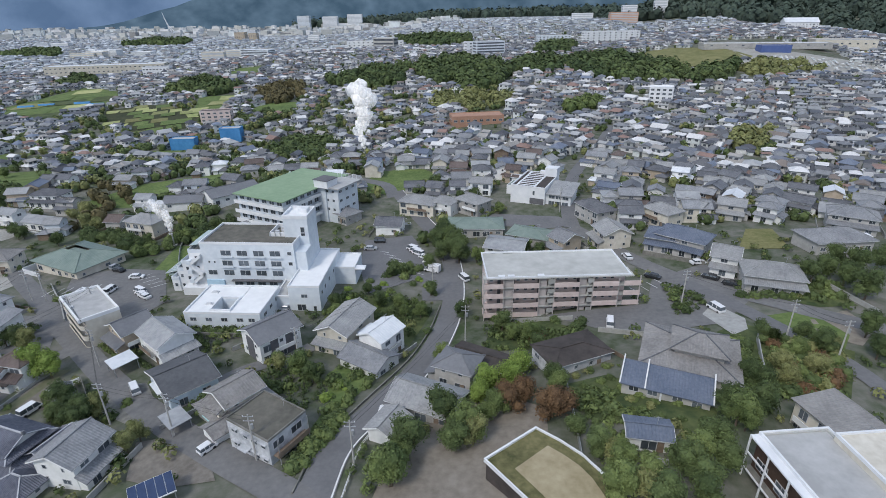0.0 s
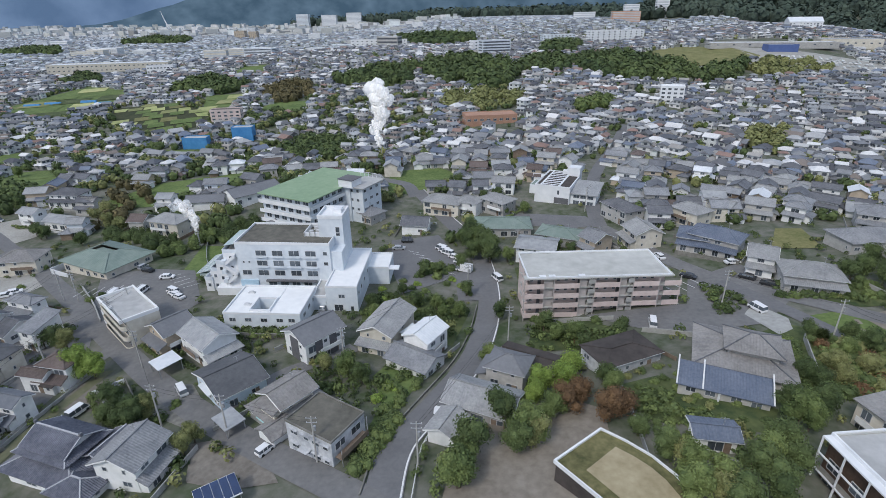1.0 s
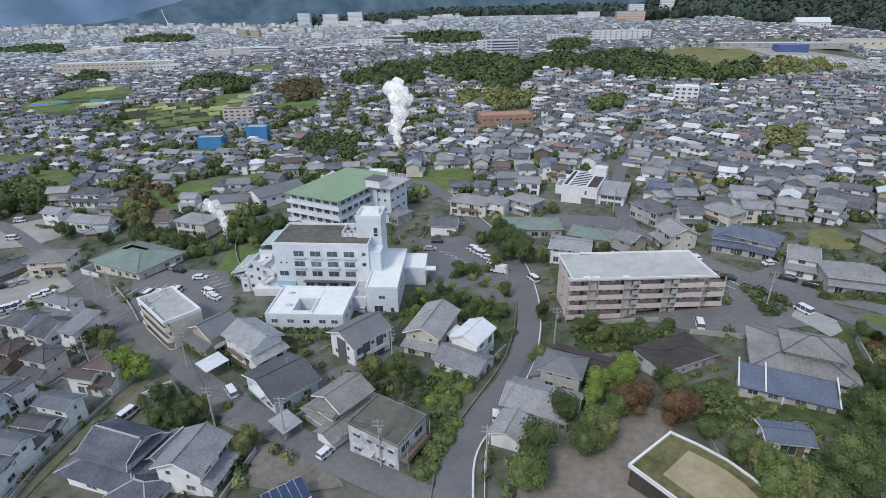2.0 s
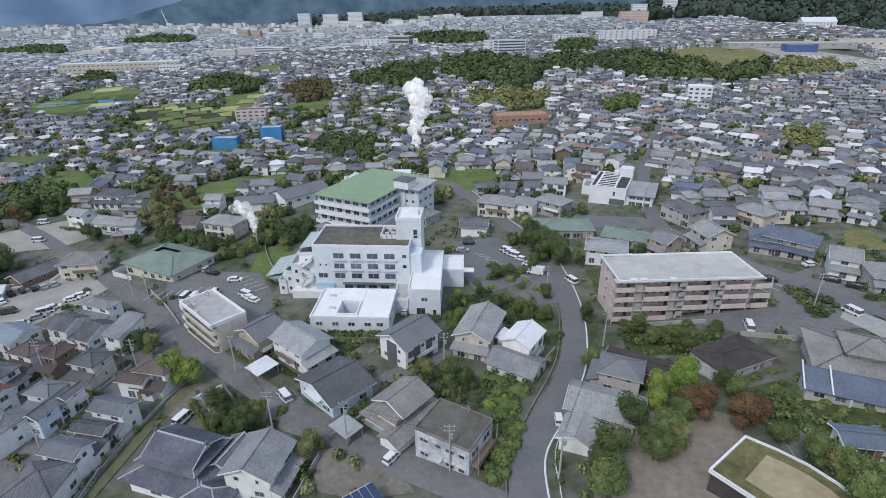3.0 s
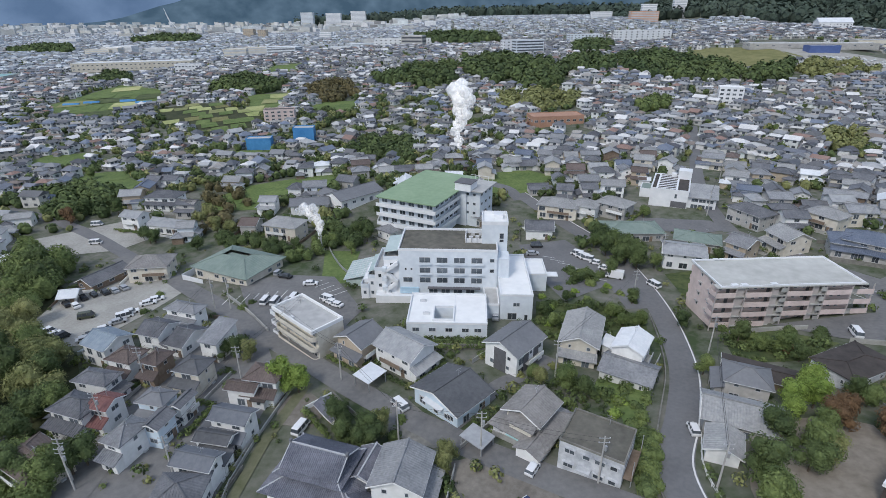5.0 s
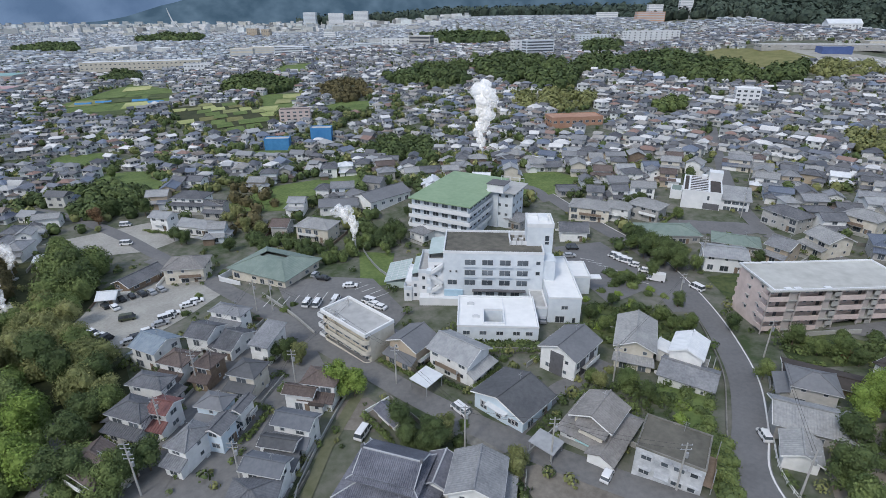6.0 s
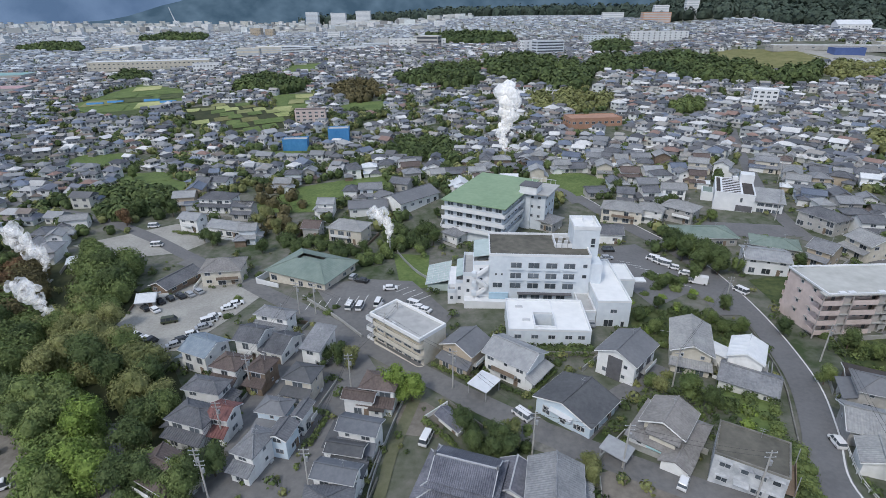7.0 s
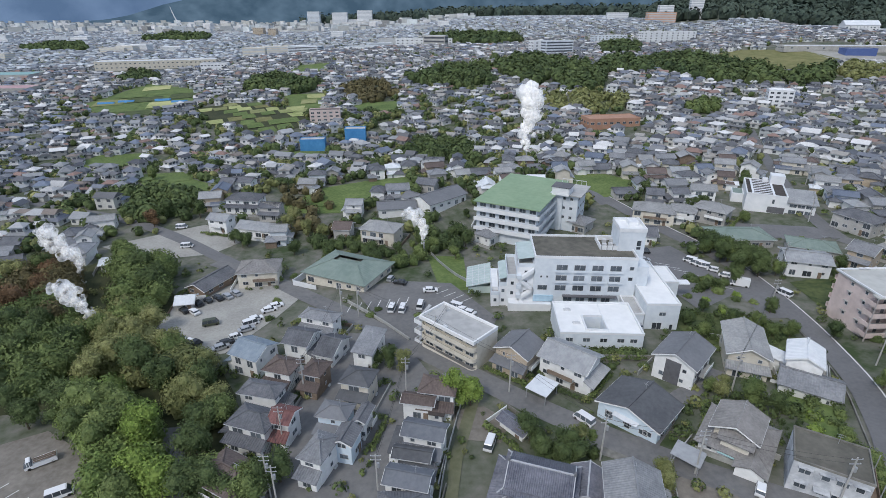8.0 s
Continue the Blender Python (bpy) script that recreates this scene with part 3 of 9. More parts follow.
# ---- draped sheets: roads, lots, fields ----


def in_poly(px, py, poly):
    inside = False
    for (x0, y0), (x1, y1) in zip(poly, poly[1:] + poly[:1]):
        if (y0 > py) != (y1 > py) and px < (x1 - x0) * (py - y0) / (y1 - y0) + x0:
            inside = not inside
    return inside


SHEETS = []


def sheet(poly, lift, step=4.0):
    """A polygon laid over the ground, as a bmesh cut into a net."""
    bm = bmesh.new()
    bm.faces.new([bm.verts.new((x, y, 0)) for x, y in poly])
    xs, ys = [p[0] for p in poly], [p[1] for p in poly]
    for axis, lo, hi in ((0, min(xs), max(xs)), (1, min(ys), max(ys))):
        k = lo + step
        while k < hi:
            co, no = [0, 0, 0], [0, 0, 0]
            co[axis], no[axis] = k, 1
            bmesh.ops.bisect_plane(bm, geom=bm.verts[:] + bm.edges[:] + bm.faces[:], plane_co=co, plane_no=no)
            k += step
    for v in bm.verts:
        v.co.z = gz(v.co.x, v.co.y) + lift
    bm.normal_update()
    for f in bm.faces:
        if f.normal.z < 0:
            f.normal_flip()
    return bm


def ground_patch(name, poly, material, lift=0.12, label="", category="", keep=True, step=4.0):
    bm = sheet(poly, lift, step)
    me = bpy.data.meshes.new(name)
    bm.to_mesh(me)
    bm.free()
    me.materials.append(M[material])
    if keep:
        SHEETS.append(poly)
    return tagged(new(name, me), label, category, "", "structure")


def smooth_line(pts, n=6):
    out = []
    P = [Vector((*p, 0)) for p in pts]
    P = [P[0] * 2 - P[1]] + P + [P[-1] * 2 - P[-2]]
    for i in range(1, len(P) - 2):
        a, b, c, d = P[i - 1 : i + 3]
        for k in range(n):
            t = k / n
            out.append(0.5 * (2 * b + (c - a) * t + (2 * a - 5 * b + 4 * c - d) * t * t + (3 * b - a - 3 * c + d) * t**3))
    out.append(P[-2])
    return out


ROADS = []


def strip(f, line, off0, off1, lift, k=0, dash=None):
    """A ribbon beside a line, from off0 to off1 to its left."""
    sides = []
    for i, p in enumerate(line):
        d = (line[min(i + 1, len(line) - 1)] - line[max(i - 1, 0)]).normalized()
        nrm = Vector((-d.y, d.x, 0))
        sides.append([Vector((q.x, q.y, gz(q.x, q.y) + lift)) for q in (p + nrm * off0, p + nrm * off1)])
    run = 0.0
    for (a, b), (c, d) in zip(sides, sides[1:]):
        run += (c - a).length
        if dash and run % (2 * dash) > dash:
            continue
        f.quad(b, a, c, d, k=k) if off1 > off0 else f.quad(a, b, d, c, k=k)


def road(name, pts, width, material="asphalt", lift=0.16, label="", lines=()):
    line = smooth_line(pts)
    f = Mesh()
    n = max(2, int(width / 2))
    for i in range(n):
        strip(f, line, -width / 2 + width * i / n, -width / 2 + width * (i + 1) / n, lift)
    ob = structure(name, f, M[material], label, "road")
    for off, w, dash in lines:
        g2 = Mesh()
        strip(g2, line, off - w / 2, off + w / 2, lift + 0.03, dash=dash)
        part("road_marking", g2, M["paint_white"], ob, "white painted line")
    ROADS.append(([(p.x, p.y) for p in line], width / 2))
    return ob


def low_wall(name, pts, h, t, material, label, category="wall", sink=0.8):
    """A wall along a line, following the ground."""
    line = smooth_line(pts, 4)
    f = Mesh()
    for a, b in zip(line, line[1:]):
        d = (b - a).normalized()
        s = Vector((-d.y, d.x, 0)) * t / 2
        za, zb = gz(a.x, a.y), gz(b.x, b.y)
        c = [(a + s, za), (a - s, za), (b - s, zb), (b + s, zb)]
        f.hull([(p.x, p.y, z - sink) for p, z in c], [(p.x, p.y, z + h) for p, z in c])
    ob = tagged(new(name, f.data(name, M[material])), label, category)
    return ob


# ---- trees ----
TREES = {}


def crown_mesh(r, h, seed, leaves, size, mats, shell=True):
    rng = random.Random(seed)
    f = Mesh()
    lobes = []
    for i in range(9):
        a = rng.uniform(0, 2 * math.pi)
        q = rng.uniform(0.15, 0.62) * r
        lobes.append((Vector((q * math.cos(a), q * math.sin(a), rng.uniform(-0.32, 0.34) * h)), rng.uniform(0.36, 0.58) * r))
    lobes.append((Vector((0, 0, 0.1 * h)), 0.6 * r))
    if shell:
        for c, s in lobes:
            bm = bmesh.new()
            bmesh.ops.create_icosphere(bm, subdivisions=1, radius=s * 0.78)
            i = len(f.v)
            f.v += [(c + v.co * rng.uniform(0.85, 1.1)).to_tuple() for v in bm.verts]
            f.f += [tuple(i + v.index for v in q.verts) for q in bm.faces]
            f.k += [0] * len(bm.faces)
            bm.free()
    for i in range(leaves):
        c, s = lobes[rng.randrange(len(lobes))]
        n = Vector((rng.gauss(0, 1), rng.gauss(0, 1), rng.gauss(0.35, 0.9))).normalized()
        p = c + n * s * rng.uniform(0.8, 1.12)
        n = (n + Vector((rng.gauss(0, 0.5), rng.gauss(0, 0.5), rng.gauss(0.2, 0.5)))).normalized()
        u = n.orthogonal().normalized()
        u = (u * math.cos(i) + n.cross(u) * math.sin(i)) * size * rng.uniform(0.6, 1.25)
        v = n.cross(u) * rng.uniform(0.55, 0.9)
        f.quad(p - u, p - v * 0.8 + n * size * 0.12, p + u, p + v + n * size * 0.1)
    return f.data("crown", mats)


def tree_proto(kind, variant):
    key = (kind, variant)
    if key not in TREES:
        rng = random.Random(variant * 7 + len(kind))
        r = 3.0
        h = {"leaf": 5.0, "leaf_mid": 4.6, "leaf_lime": 5.6, "leaf_olive": 4.6, "leaf_rust": 4.4}[kind]
        TREES[key] = (crown_mesh(r, h, variant * 31 + 5, 2600, 0.185, [M[kind]]), h)
    return TREES[key]


def trunk_data():
    if "trunk" not in TREES:
        f = Mesh().tube((0, 0, -0.8), (0.05, 0.03, 2.4), 0.22, 0.14, 7)
        for a in (0.3, 2.2, 4.4):
            f.tube((0.05, 0.03, 1.9), (1.1 * math.cos(a), 1.1 * math.sin(a), 3.7), 0.1, 0.04, 5)
        TREES["trunk"] = f.data("trunk", M["bark"])
    return TREES["trunk"]


TREE_WORDS = {"leaf": "dark green broadleaf tree", "leaf_mid": "green broadleaf tree", "leaf_lime": "bright yellow-green tree", "leaf_olive": "olive-green tree", "leaf_rust": "rust-orange autumn tree"}


def tree(x, y, s=1.0, kind="leaf", seed=0, where="among the houses", block=True):
    crown, h = tree_proto(kind, (seed * 3 + int(abs(x) + abs(y))) % 4)
    root = thing("tree", pose(x, y, gz(x, y), 0, 0, (x * 37 + y * 91) % 360) @ Matrix.Diagonal((s, s, s, 1)), f"{TREE_WORDS[kind]} {where}", "tree")
    part("trunk", trunk_data(), None, root)
    part("crown", crown, None, root, "", pose(0, 0, 2.0 + h * 0.42))
    if block:
        take(x, y, 2.2 * s)
    return root


def bush(x, y, s=1.0, kind="leaf_mid", where="in a garden"):
    if ("bush", kind) not in TREES:
        TREES[("bush", kind)] = crown_mesh(1.2, 1.3, 77, 480, 0.125, [M[kind]])
    ob = new("bush", TREES[("bush", kind)])
    ob.matrix_basis = pose(x, y, gz(x, y) + 0.35 * s, 0, 0, (x * 57 + y * 33) % 360) @ Matrix.Diagonal((s, s, s, 1))
    return tagged(ob, {"leaf": "dark green clipped bush ", "leaf_mid": "green leafy bush ", "leaf_lime": "bright green bush ", "leaf_olive": "olive shrub ", "leaf_rust": "reddish shrub "}[kind] + where, "bush")


def wood(name, poly, count, label, rmin=2.5, rmax=4.5, kind="wood_far", seed=1, leaves=26, lift=0.6):
    """A wood of many crowns that nobody could count."""
    rng = random.Random(seed)
    xs, ys = [p[0] for p in poly], [p[1] for p in poly]
    f = Mesh()
    t = 0
    bm = bmesh.new()
    bmesh.ops.create_icosphere(bm, subdivisions=1, radius=1.0)
    bv, bf = [v.co.copy() for v in bm.verts], [tuple(v.index for v in q.verts) for q in bm.faces]
    bm.free()
    done = 0
    while done < count and t < count * 20:
        t += 1
        x, y = rng.uniform(min(xs), max(xs)), rng.uniform(min(ys), max(ys))
        if not in_poly(x, y, poly):
            continue
        done += 1
        r = rng.uniform(rmin, rmax)
        c = Vector((x, y, gz(x, y) + r * lift))
        i = len(f.v)
        f.v += [(c + Vector((v.x, v.y, v.z * 1.15)) * r * rng.uniform(0.72, 1.0)).to_tuple() for v in bv]
        f.f += [tuple(i + q for q in k) for k in bf]
        f.k += [0] * len(bf)
        for _ in range(leaves):
            n = Vector((rng.gauss(0, 1), rng.gauss(0, 1), abs(rng.gauss(0.3, 0.9)))).normalized()
            p = c + Vector((n.x, n.y, n.z * 1.15)) * r * rng.uniform(0.85, 1.12)
            u = n.orthogonal().normalized() * r * rng.uniform(0.16, 0.3) * min(1.0, (40 / leaves) ** 0.5)
            v = n.cross(u)
            a = rng.uniform(0, 6.3)
            u, v = u * math.cos(a) + v * math.sin(a), v * math.cos(a) - u * math.sin(a)
            f.quad(p - u, p - v + n * r * 0.06, p + u, p + v)
    SHEETS.append(poly)
    return tagged(new(name, f.data(name, M[kind])), label, "wood", "", "stuff")


# ---- cars ----
CARS = {}


def car(x, y, yaw, kind="van", paint="car_white", lift=0.0, where="parked in the lot"):
    """kind: van (boxy), sedan, kei or truck; its nose points along its own x."""
    m = pose(x, y, gz(x, y) + 0.16 + lift, 0, 0, yaw)
    key = (kind, paint)
    take(x, y, 2.2)
    word = {"car_white": "white", "car_silver": "silver", "car_black": "black", "car_blue": "dark blue", "car_olive": "olive green"}[paint]
    label = f"{word} {({'van': 'van', 'sedan': 'saloon car', 'kei': 'small boxy car', 'truck': 'box truck', 'flatbed': 'flatbed truck loaded with timber'})[kind]} {where}"
    if key in CARS:
        return tagged(copy_thing(CARS[key], m), label)
    L, W, Hh, hood = {"van": (4.4, 1.7, 1.9, 0.5), "sedan": (4.5, 1.7, 1.45, 1.2), "kei": (3.4, 1.48, 1.6, 0.7), "truck": (5.2, 1.9, 2.6, 0.3), "flatbed": (5.2, 1.8, 2.0, 0.3)}[kind]
    root = thing("car", m, label, "car")
    a, b = L / 2, W / 2
    body = Mesh()
    zb, zm = 0.28, 0.95
    # side profile drawn as stacked loops, narrowing upward
    body.hull([(-a + 0.1, -b, zb), (a - 0.1, -b, zb), (a - 0.1, b, zb), (-a + 0.1, b, zb)], [(-a, -b, 0.6), (a, -b * 0.96, 0.6), (a, b * 0.96, 0.6), (-a, b, 0.6)])
    body.hull([(-a, -b, 0.6), (a, -b * 0.96, 0.6), (a, b * 0.96, 0.6), (-a, b, 0.6)], [(-a + 0.04, -b * 0.97, zm), (a - 0.22, -b * 0.9, zm - 0.12), (a - 0.22, b * 0.9, zm - 0.12), (-a + 0.04, b * 0.97, zm)])
    tail = 0.75 if kind == "sedan" else 0.12
    if kind == "flatbed":
        for v0, v1 in ((-b, -b + 0.06), (b - 0.06, b)):
            body.box(-a, v0, 0.75, a - 1.5, v1, 1.25)
        cab0, cab1 = a - 1.35, a - 0.15
        load = Mesh()
        for i in range(9):
            load.tube((-a + 0.1, -b + 0.2 + 0.17 * i, 1.2 + 0.12 * (i % 3)), (a - 1.6, -b + 0.22 + 0.17 * i, 1.22 + 0.12 * (i % 3)), 0.11, 0.09, 6)
        part("timber_load", load, M["wall_brown"], root, "stacked brown timber")
    elif kind == "truck":
        body.box(-a, -b, 0.75, a - 1.5, b, Hh)
        cab0, cab1 = a - 1.35, a - 0.15
    else:
        cab0, cab1 = -a + tail, a - hood
    top = 2.0 if kind in ("truck", "flatbed") else Hh
    glass = Mesh().hull([(cab0, -b * 0.95, zm - 0.03), (cab1 + 0.25, -b * 0.93, zm - 0.1), (cab1 + 0.25, b * 0.93, zm - 0.1), (cab0, b * 0.95, zm - 0.03)], [(cab0 + 0.12, -b * 0.84, top - 0.1), (cab1 - 0.35, -b * 0.84, top - 0.1), (cab1 - 0.35, b * 0.84, top - 0.1), (cab0 + 0.12, b * 0.84, top - 0.1)])
    body.hull([(cab0 + 0.1, -b * 0.86, top - 0.1), (cab1 - 0.33, -b * 0.86, top - 0.1), (cab1 - 0.33, b * 0.86, top - 0.1), (cab0 + 0.1, b * 0.86, top - 0.1)], [(cab0 + 0.2, -b * 0.78, top), (cab1 - 0.5, -b * 0.78, top), (cab1 - 0.5, b * 0.78, top), (cab0 + 0.2, b * 0.78, top)])
    for px in (0.34, 0.66):
        q = cab0 + (cab1 - cab0) * px
        for s in (-1, 1):
            body.beam((q, s * b * 0.955, zm - 0.05), (q, s * b * 0.86, top - 0.08), 0.09)
    part("body", body, M[paint], root)
    part("glazing", glass, M["glass"], root, "dark tinted glass")
    wheel = Mesh().tube((0, -0.1, 0), (0, 0.1, 0), 0.31, 0.31, 12).data("wheel", M["tyre"])
    for sx in (-1, 1):
        for sy in (-1, 1):
            part("wheel", wheel, None, root, "", pose(sx * (a - 0.75), sy * (b - 0.1), 0.31))
    lens = Mesh().box(-0.04, -0.17, -0.07, 0.04, 0.17, 0.07).data("headlight", M["lamp_lens"])
    for sy in (-1, 1):
        part("headlight", lens, None, root, "", pose(a - 0.02, sy * (b - 0.3), 0.66))
    CARS[key] = root
    return root


# ---- utility poles ----
POLES = {}


def utility_pole(x, y, h=10.0, yaw=0.0):
    m = pose(x, y, gz(x, y), 0, 0, yaw)
    if h not in POLES:
        root = thing("utility_pole", m, "concrete utility pole with crossarms at the roadside", "utility pole")
        part("mast", Mesh().tube((0, 0, -1), (0, 0, h), 0.19, 0.11, 9), M["pole"], root)
        for z in (h - 0.4, h - 1.3):
            arm = part("crossarm", Mesh().box(-0.9, -0.05, z - 0.05, 0.9, 0.05, z + 0.05), M["steel"], root)
            for u in (-0.8, 0, 0.8):
                part("insulator", Mesh().tube((u, 0, z), (u, 0, z + 0.22), 0.05, 0.04, 6), M["white"], arm)
        part("transformer", Mesh().tube((0.35, 0, h - 2.9), (0.35, 0, h - 2.0), 0.25, 0.25, 9), M["steel"], root)
        POLES[h] = root
        return root
    return copy_thing(POLES[h], m)


def cable(a, b, sag=0.6, n=8):
    """A cable hung between two poles given by (x, y, height)."""
    A, B = (Vector((p[0], p[1], gz(p[0], p[1]) + p[2])) for p in (a, b))
    f = Mesh()
    side = Vector((-(B - A).y, (B - A).x, 0)).normalized() * 0.03
    up = Vector((0, 0, 0.03))
    rings = []
    for i in range(n + 1):
        p = A.lerp(B, i / n) - Vector((0, 0, sag * 4 * (i / n) * (1 - i / n)))
        rings.append([p + side, p + up, p - side, p - up])
    for r0, r1 in zip(rings, rings[1:]):
        for i in range(4):
            f.quad(r0[i], r0[(i + 1) % 4], r1[(i + 1) % 4], r1[i])
    return tagged(new("cable", f.data("cable", M["wire"], True)), "black overhead cable between utility poles", "cable")


# ---- larger blocks with rows of windows ----


def block(x, y, yaw, w, d, h, floors, wallm="white", roofm="roof_grey", label="", name="building", z=None, cols=None, fine=False, sides="flr", cat="building", bands=False):
    """A flat-roofed block with a parapet and a window in each bay of each floor."""
    z = gz(x, y) if z is None else z
    root = thing(name, pose(x, y, z, 0, 0, yaw), label, cat)
    part("wall", wall_mesh("flat", w, d, h, 0, -2.5), M[wallm], root)
    f, caps, _ = roof_mesh("flat", w, d, h, 0, 0)
    part("roof", f, M[roofm], root)
    part("parapet", caps, M[wallm], root)
    st = (h - 0.4) / floors
    for side, length, turn, off in (("f", w, 0, d / 2), ("b", w, 180, d / 2), ("l", d, -90, w / 2), ("r", d, 90, w / 2)):
        if side not in sides:
            continue
        n = (cols if cols and side in "fb" else max(1, int(length / 4.0)))
        for s in range(floors):
            if bands:
                # beyond 1 km the bands take the glass colour paled for haze
                part("window_band", Mesh().box(-length / 2 + 1, -0.08, -st * 0.24, length / 2 - 1, 0.05, st * 0.24), M["glass_hazed" if y > 1000 else "glass_far"], root, "", pose(0, 0, 0, 0, 0, turn) @ pose(0, -off, (s + 0.55) * st))
                continue
            for i in range(n):
                u = (i + 0.5) / n * length - length / 2
                window(root, pose(0, 0, 0, 0, 0, turn) @ pose(u, -off, (s + 0.55) * st), min(2.4, round(length / n * 0.62, 1)), min(1.5, round(st * 0.48, 1)), fine)
    take(x, y, max(w, d) * 0.55)
    return root

M["gravel_dark"] = mat("worn_earth_yard", (0.145, 0.13, 0.112), (0.25, 0.23, 0.2), 0.9, 0.15, 0.95, 0.25)
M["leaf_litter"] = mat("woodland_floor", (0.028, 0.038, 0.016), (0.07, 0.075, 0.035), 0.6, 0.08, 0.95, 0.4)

# ---- ground, one sheet to the horizon ----


def steps(lo, hi, fine, grow, limit):
    out = [lo]
    s, k = fine, lo
    while k < hi:
        k += fine
        out.append(k)
    while out[-1] < limit[1]:
        s *= grow
        out.append(out[-1] + s)
    s = fine
    while out[0] > limit[0]:
        s *= grow
        out.insert(0, out[0] - s)
    return np.array(out)


gx, gy = steps(-240, 130, 4.0, 1.12, (-4600, 3600)), steps(20, 320, 4.0, 1.1, (-700, 4700))
XX, YY = np.meshgrid(gx, gy)
ZZ = g(XX, YY)
ground_me = bpy.data.meshes.new("ground")
nx, ny = len(gx), len(gy)
ground_me.from_pydata(np.stack([XX.ravel(), YY.ravel(), ZZ.ravel()], 1).tolist(), [], [(j * nx + i, j * nx + i + 1, (j + 1) * nx + i + 1, (j + 1) * nx + i) for j in range(ny - 1) for i in range(nx - 1)])
ground_me.materials.append(M["ground"])
for p in ground_me.polygons:
    p.use_smooth = True
tagged(new("ground", ground_me), "town ground of yards, soil and grass", "ground", "", "structure")

# ---- mountains behind the town, a plain backdrop of distance; its glow colour paints blue haze ----
hill_m = bpy.data.materials.new("painted_haze_mountain_forest")
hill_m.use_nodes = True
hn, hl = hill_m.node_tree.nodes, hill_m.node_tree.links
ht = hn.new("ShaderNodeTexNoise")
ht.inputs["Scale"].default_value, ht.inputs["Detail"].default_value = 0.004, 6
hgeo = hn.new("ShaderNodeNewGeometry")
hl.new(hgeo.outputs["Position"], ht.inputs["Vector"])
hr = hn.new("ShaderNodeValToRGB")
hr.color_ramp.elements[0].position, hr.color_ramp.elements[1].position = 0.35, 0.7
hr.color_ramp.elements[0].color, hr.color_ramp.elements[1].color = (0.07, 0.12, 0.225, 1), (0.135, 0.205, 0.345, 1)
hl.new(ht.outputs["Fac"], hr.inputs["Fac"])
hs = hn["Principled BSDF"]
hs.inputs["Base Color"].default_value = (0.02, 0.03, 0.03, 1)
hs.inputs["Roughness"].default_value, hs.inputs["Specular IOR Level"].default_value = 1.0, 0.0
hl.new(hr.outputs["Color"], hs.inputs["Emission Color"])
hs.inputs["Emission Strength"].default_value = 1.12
f = Mesh()
cols, rows = 90, 14
for j in range(rows + 1):
    for i in range(cols + 1):
        a = radians(-78 + 156 * i / cols)
        r = 3700 + 620 * j / rows
        x, y = r * math.sin(a), r * math.cos(a)
        rise = 150 * (0.5 + noise.fractal(Vector((x / 900, y / 900, 3)), 1.0, 2.0, 5)) + 260 + 220 * math.sin(i * 0.21 + 1)
        f.v.append((x, y, gz(x, y) - 30 + max(rise, 60) * 2.1 * (j / rows) ** 0.8))
for j in range(rows):
    for i in range(cols):
        k = j * (cols + 1) + i
        f.f.append((k, k + 1, k + cols + 2, k + cols + 1))
        f.k.append(0)
structure("backdrop", f, hill_m, "forested mountains with blue haze painted in", "mountains")

# the nearer ridge glows too, its painted haze in darker blues
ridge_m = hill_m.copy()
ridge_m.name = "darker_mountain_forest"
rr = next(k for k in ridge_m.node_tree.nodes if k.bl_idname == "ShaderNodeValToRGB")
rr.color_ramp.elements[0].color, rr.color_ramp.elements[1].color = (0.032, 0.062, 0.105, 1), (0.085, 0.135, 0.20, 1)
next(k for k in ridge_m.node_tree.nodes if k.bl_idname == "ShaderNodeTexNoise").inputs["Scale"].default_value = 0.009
f = Mesh()
for j in range(9):
    for i in range(71):
        a = radians(-34 + 100 * i / 70)
        r = 3450 + 220 * j / 8
        x, y = r * math.sin(a), r * math.cos(a)
        near_ridge = (40 + 330 * (1 - math.exp(-i / 14)) + 60 * noise.fractal(Vector((x / 500, y / 500, 9)), 1.0, 2.0, 5))
        f.v.append((x, y, gz(x, y) - 30 + max(near_ridge, 20) * (j / 8) ** 0.9))
for j in range(8):
    for i in range(70):
        k = j * 71 + i
        f.f.append((k, k + 1, k + 72, k + 71))
        f.k.append(0)
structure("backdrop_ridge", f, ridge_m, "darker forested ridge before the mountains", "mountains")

# ---- roads and lots ----
MAIN_ROAD = [(-21.5, 40), (-21, 56), (-19.5, 69), (-13, 81), (-6, 96), (-1.8, 111), (0.6, 126), (1.0, 142), (-0.5, 160), (-4, 174), (-10, 190), (-17, 208), (-24, 226)]
road("road_main", MAIN_ROAD, 6.2, "asphalt", 0.16, "grey asphalt road curving between the houses", ((-2.75, 0.3, None),))
road("road_lane", [(-20, 52), (-24, 57), (-39, 67), (-56, 78.5), (-74, 92), (-87, 103), (-104, 118), (-118, 131), (-135, 146), (-152.3, 161.4), (-174.6, 175.5)], 5.6, "asphalt_dark", 0.17, "narrow worn asphalt lane")
road("road_side_lane", [(-60.5, 78), (-53, 86), (-46, 94), (-38, 99), (-33, 104)], 4.0, "asphalt_dark", 0.18, "short asphalt side lane")
road("estate_street", [(-103, 60), (-101.5, 72), (-99, 84), (-95, 97), (-91, 107), (-83, 120)], 4.4, "asphalt_dark", 0.18, "narrow estate street")
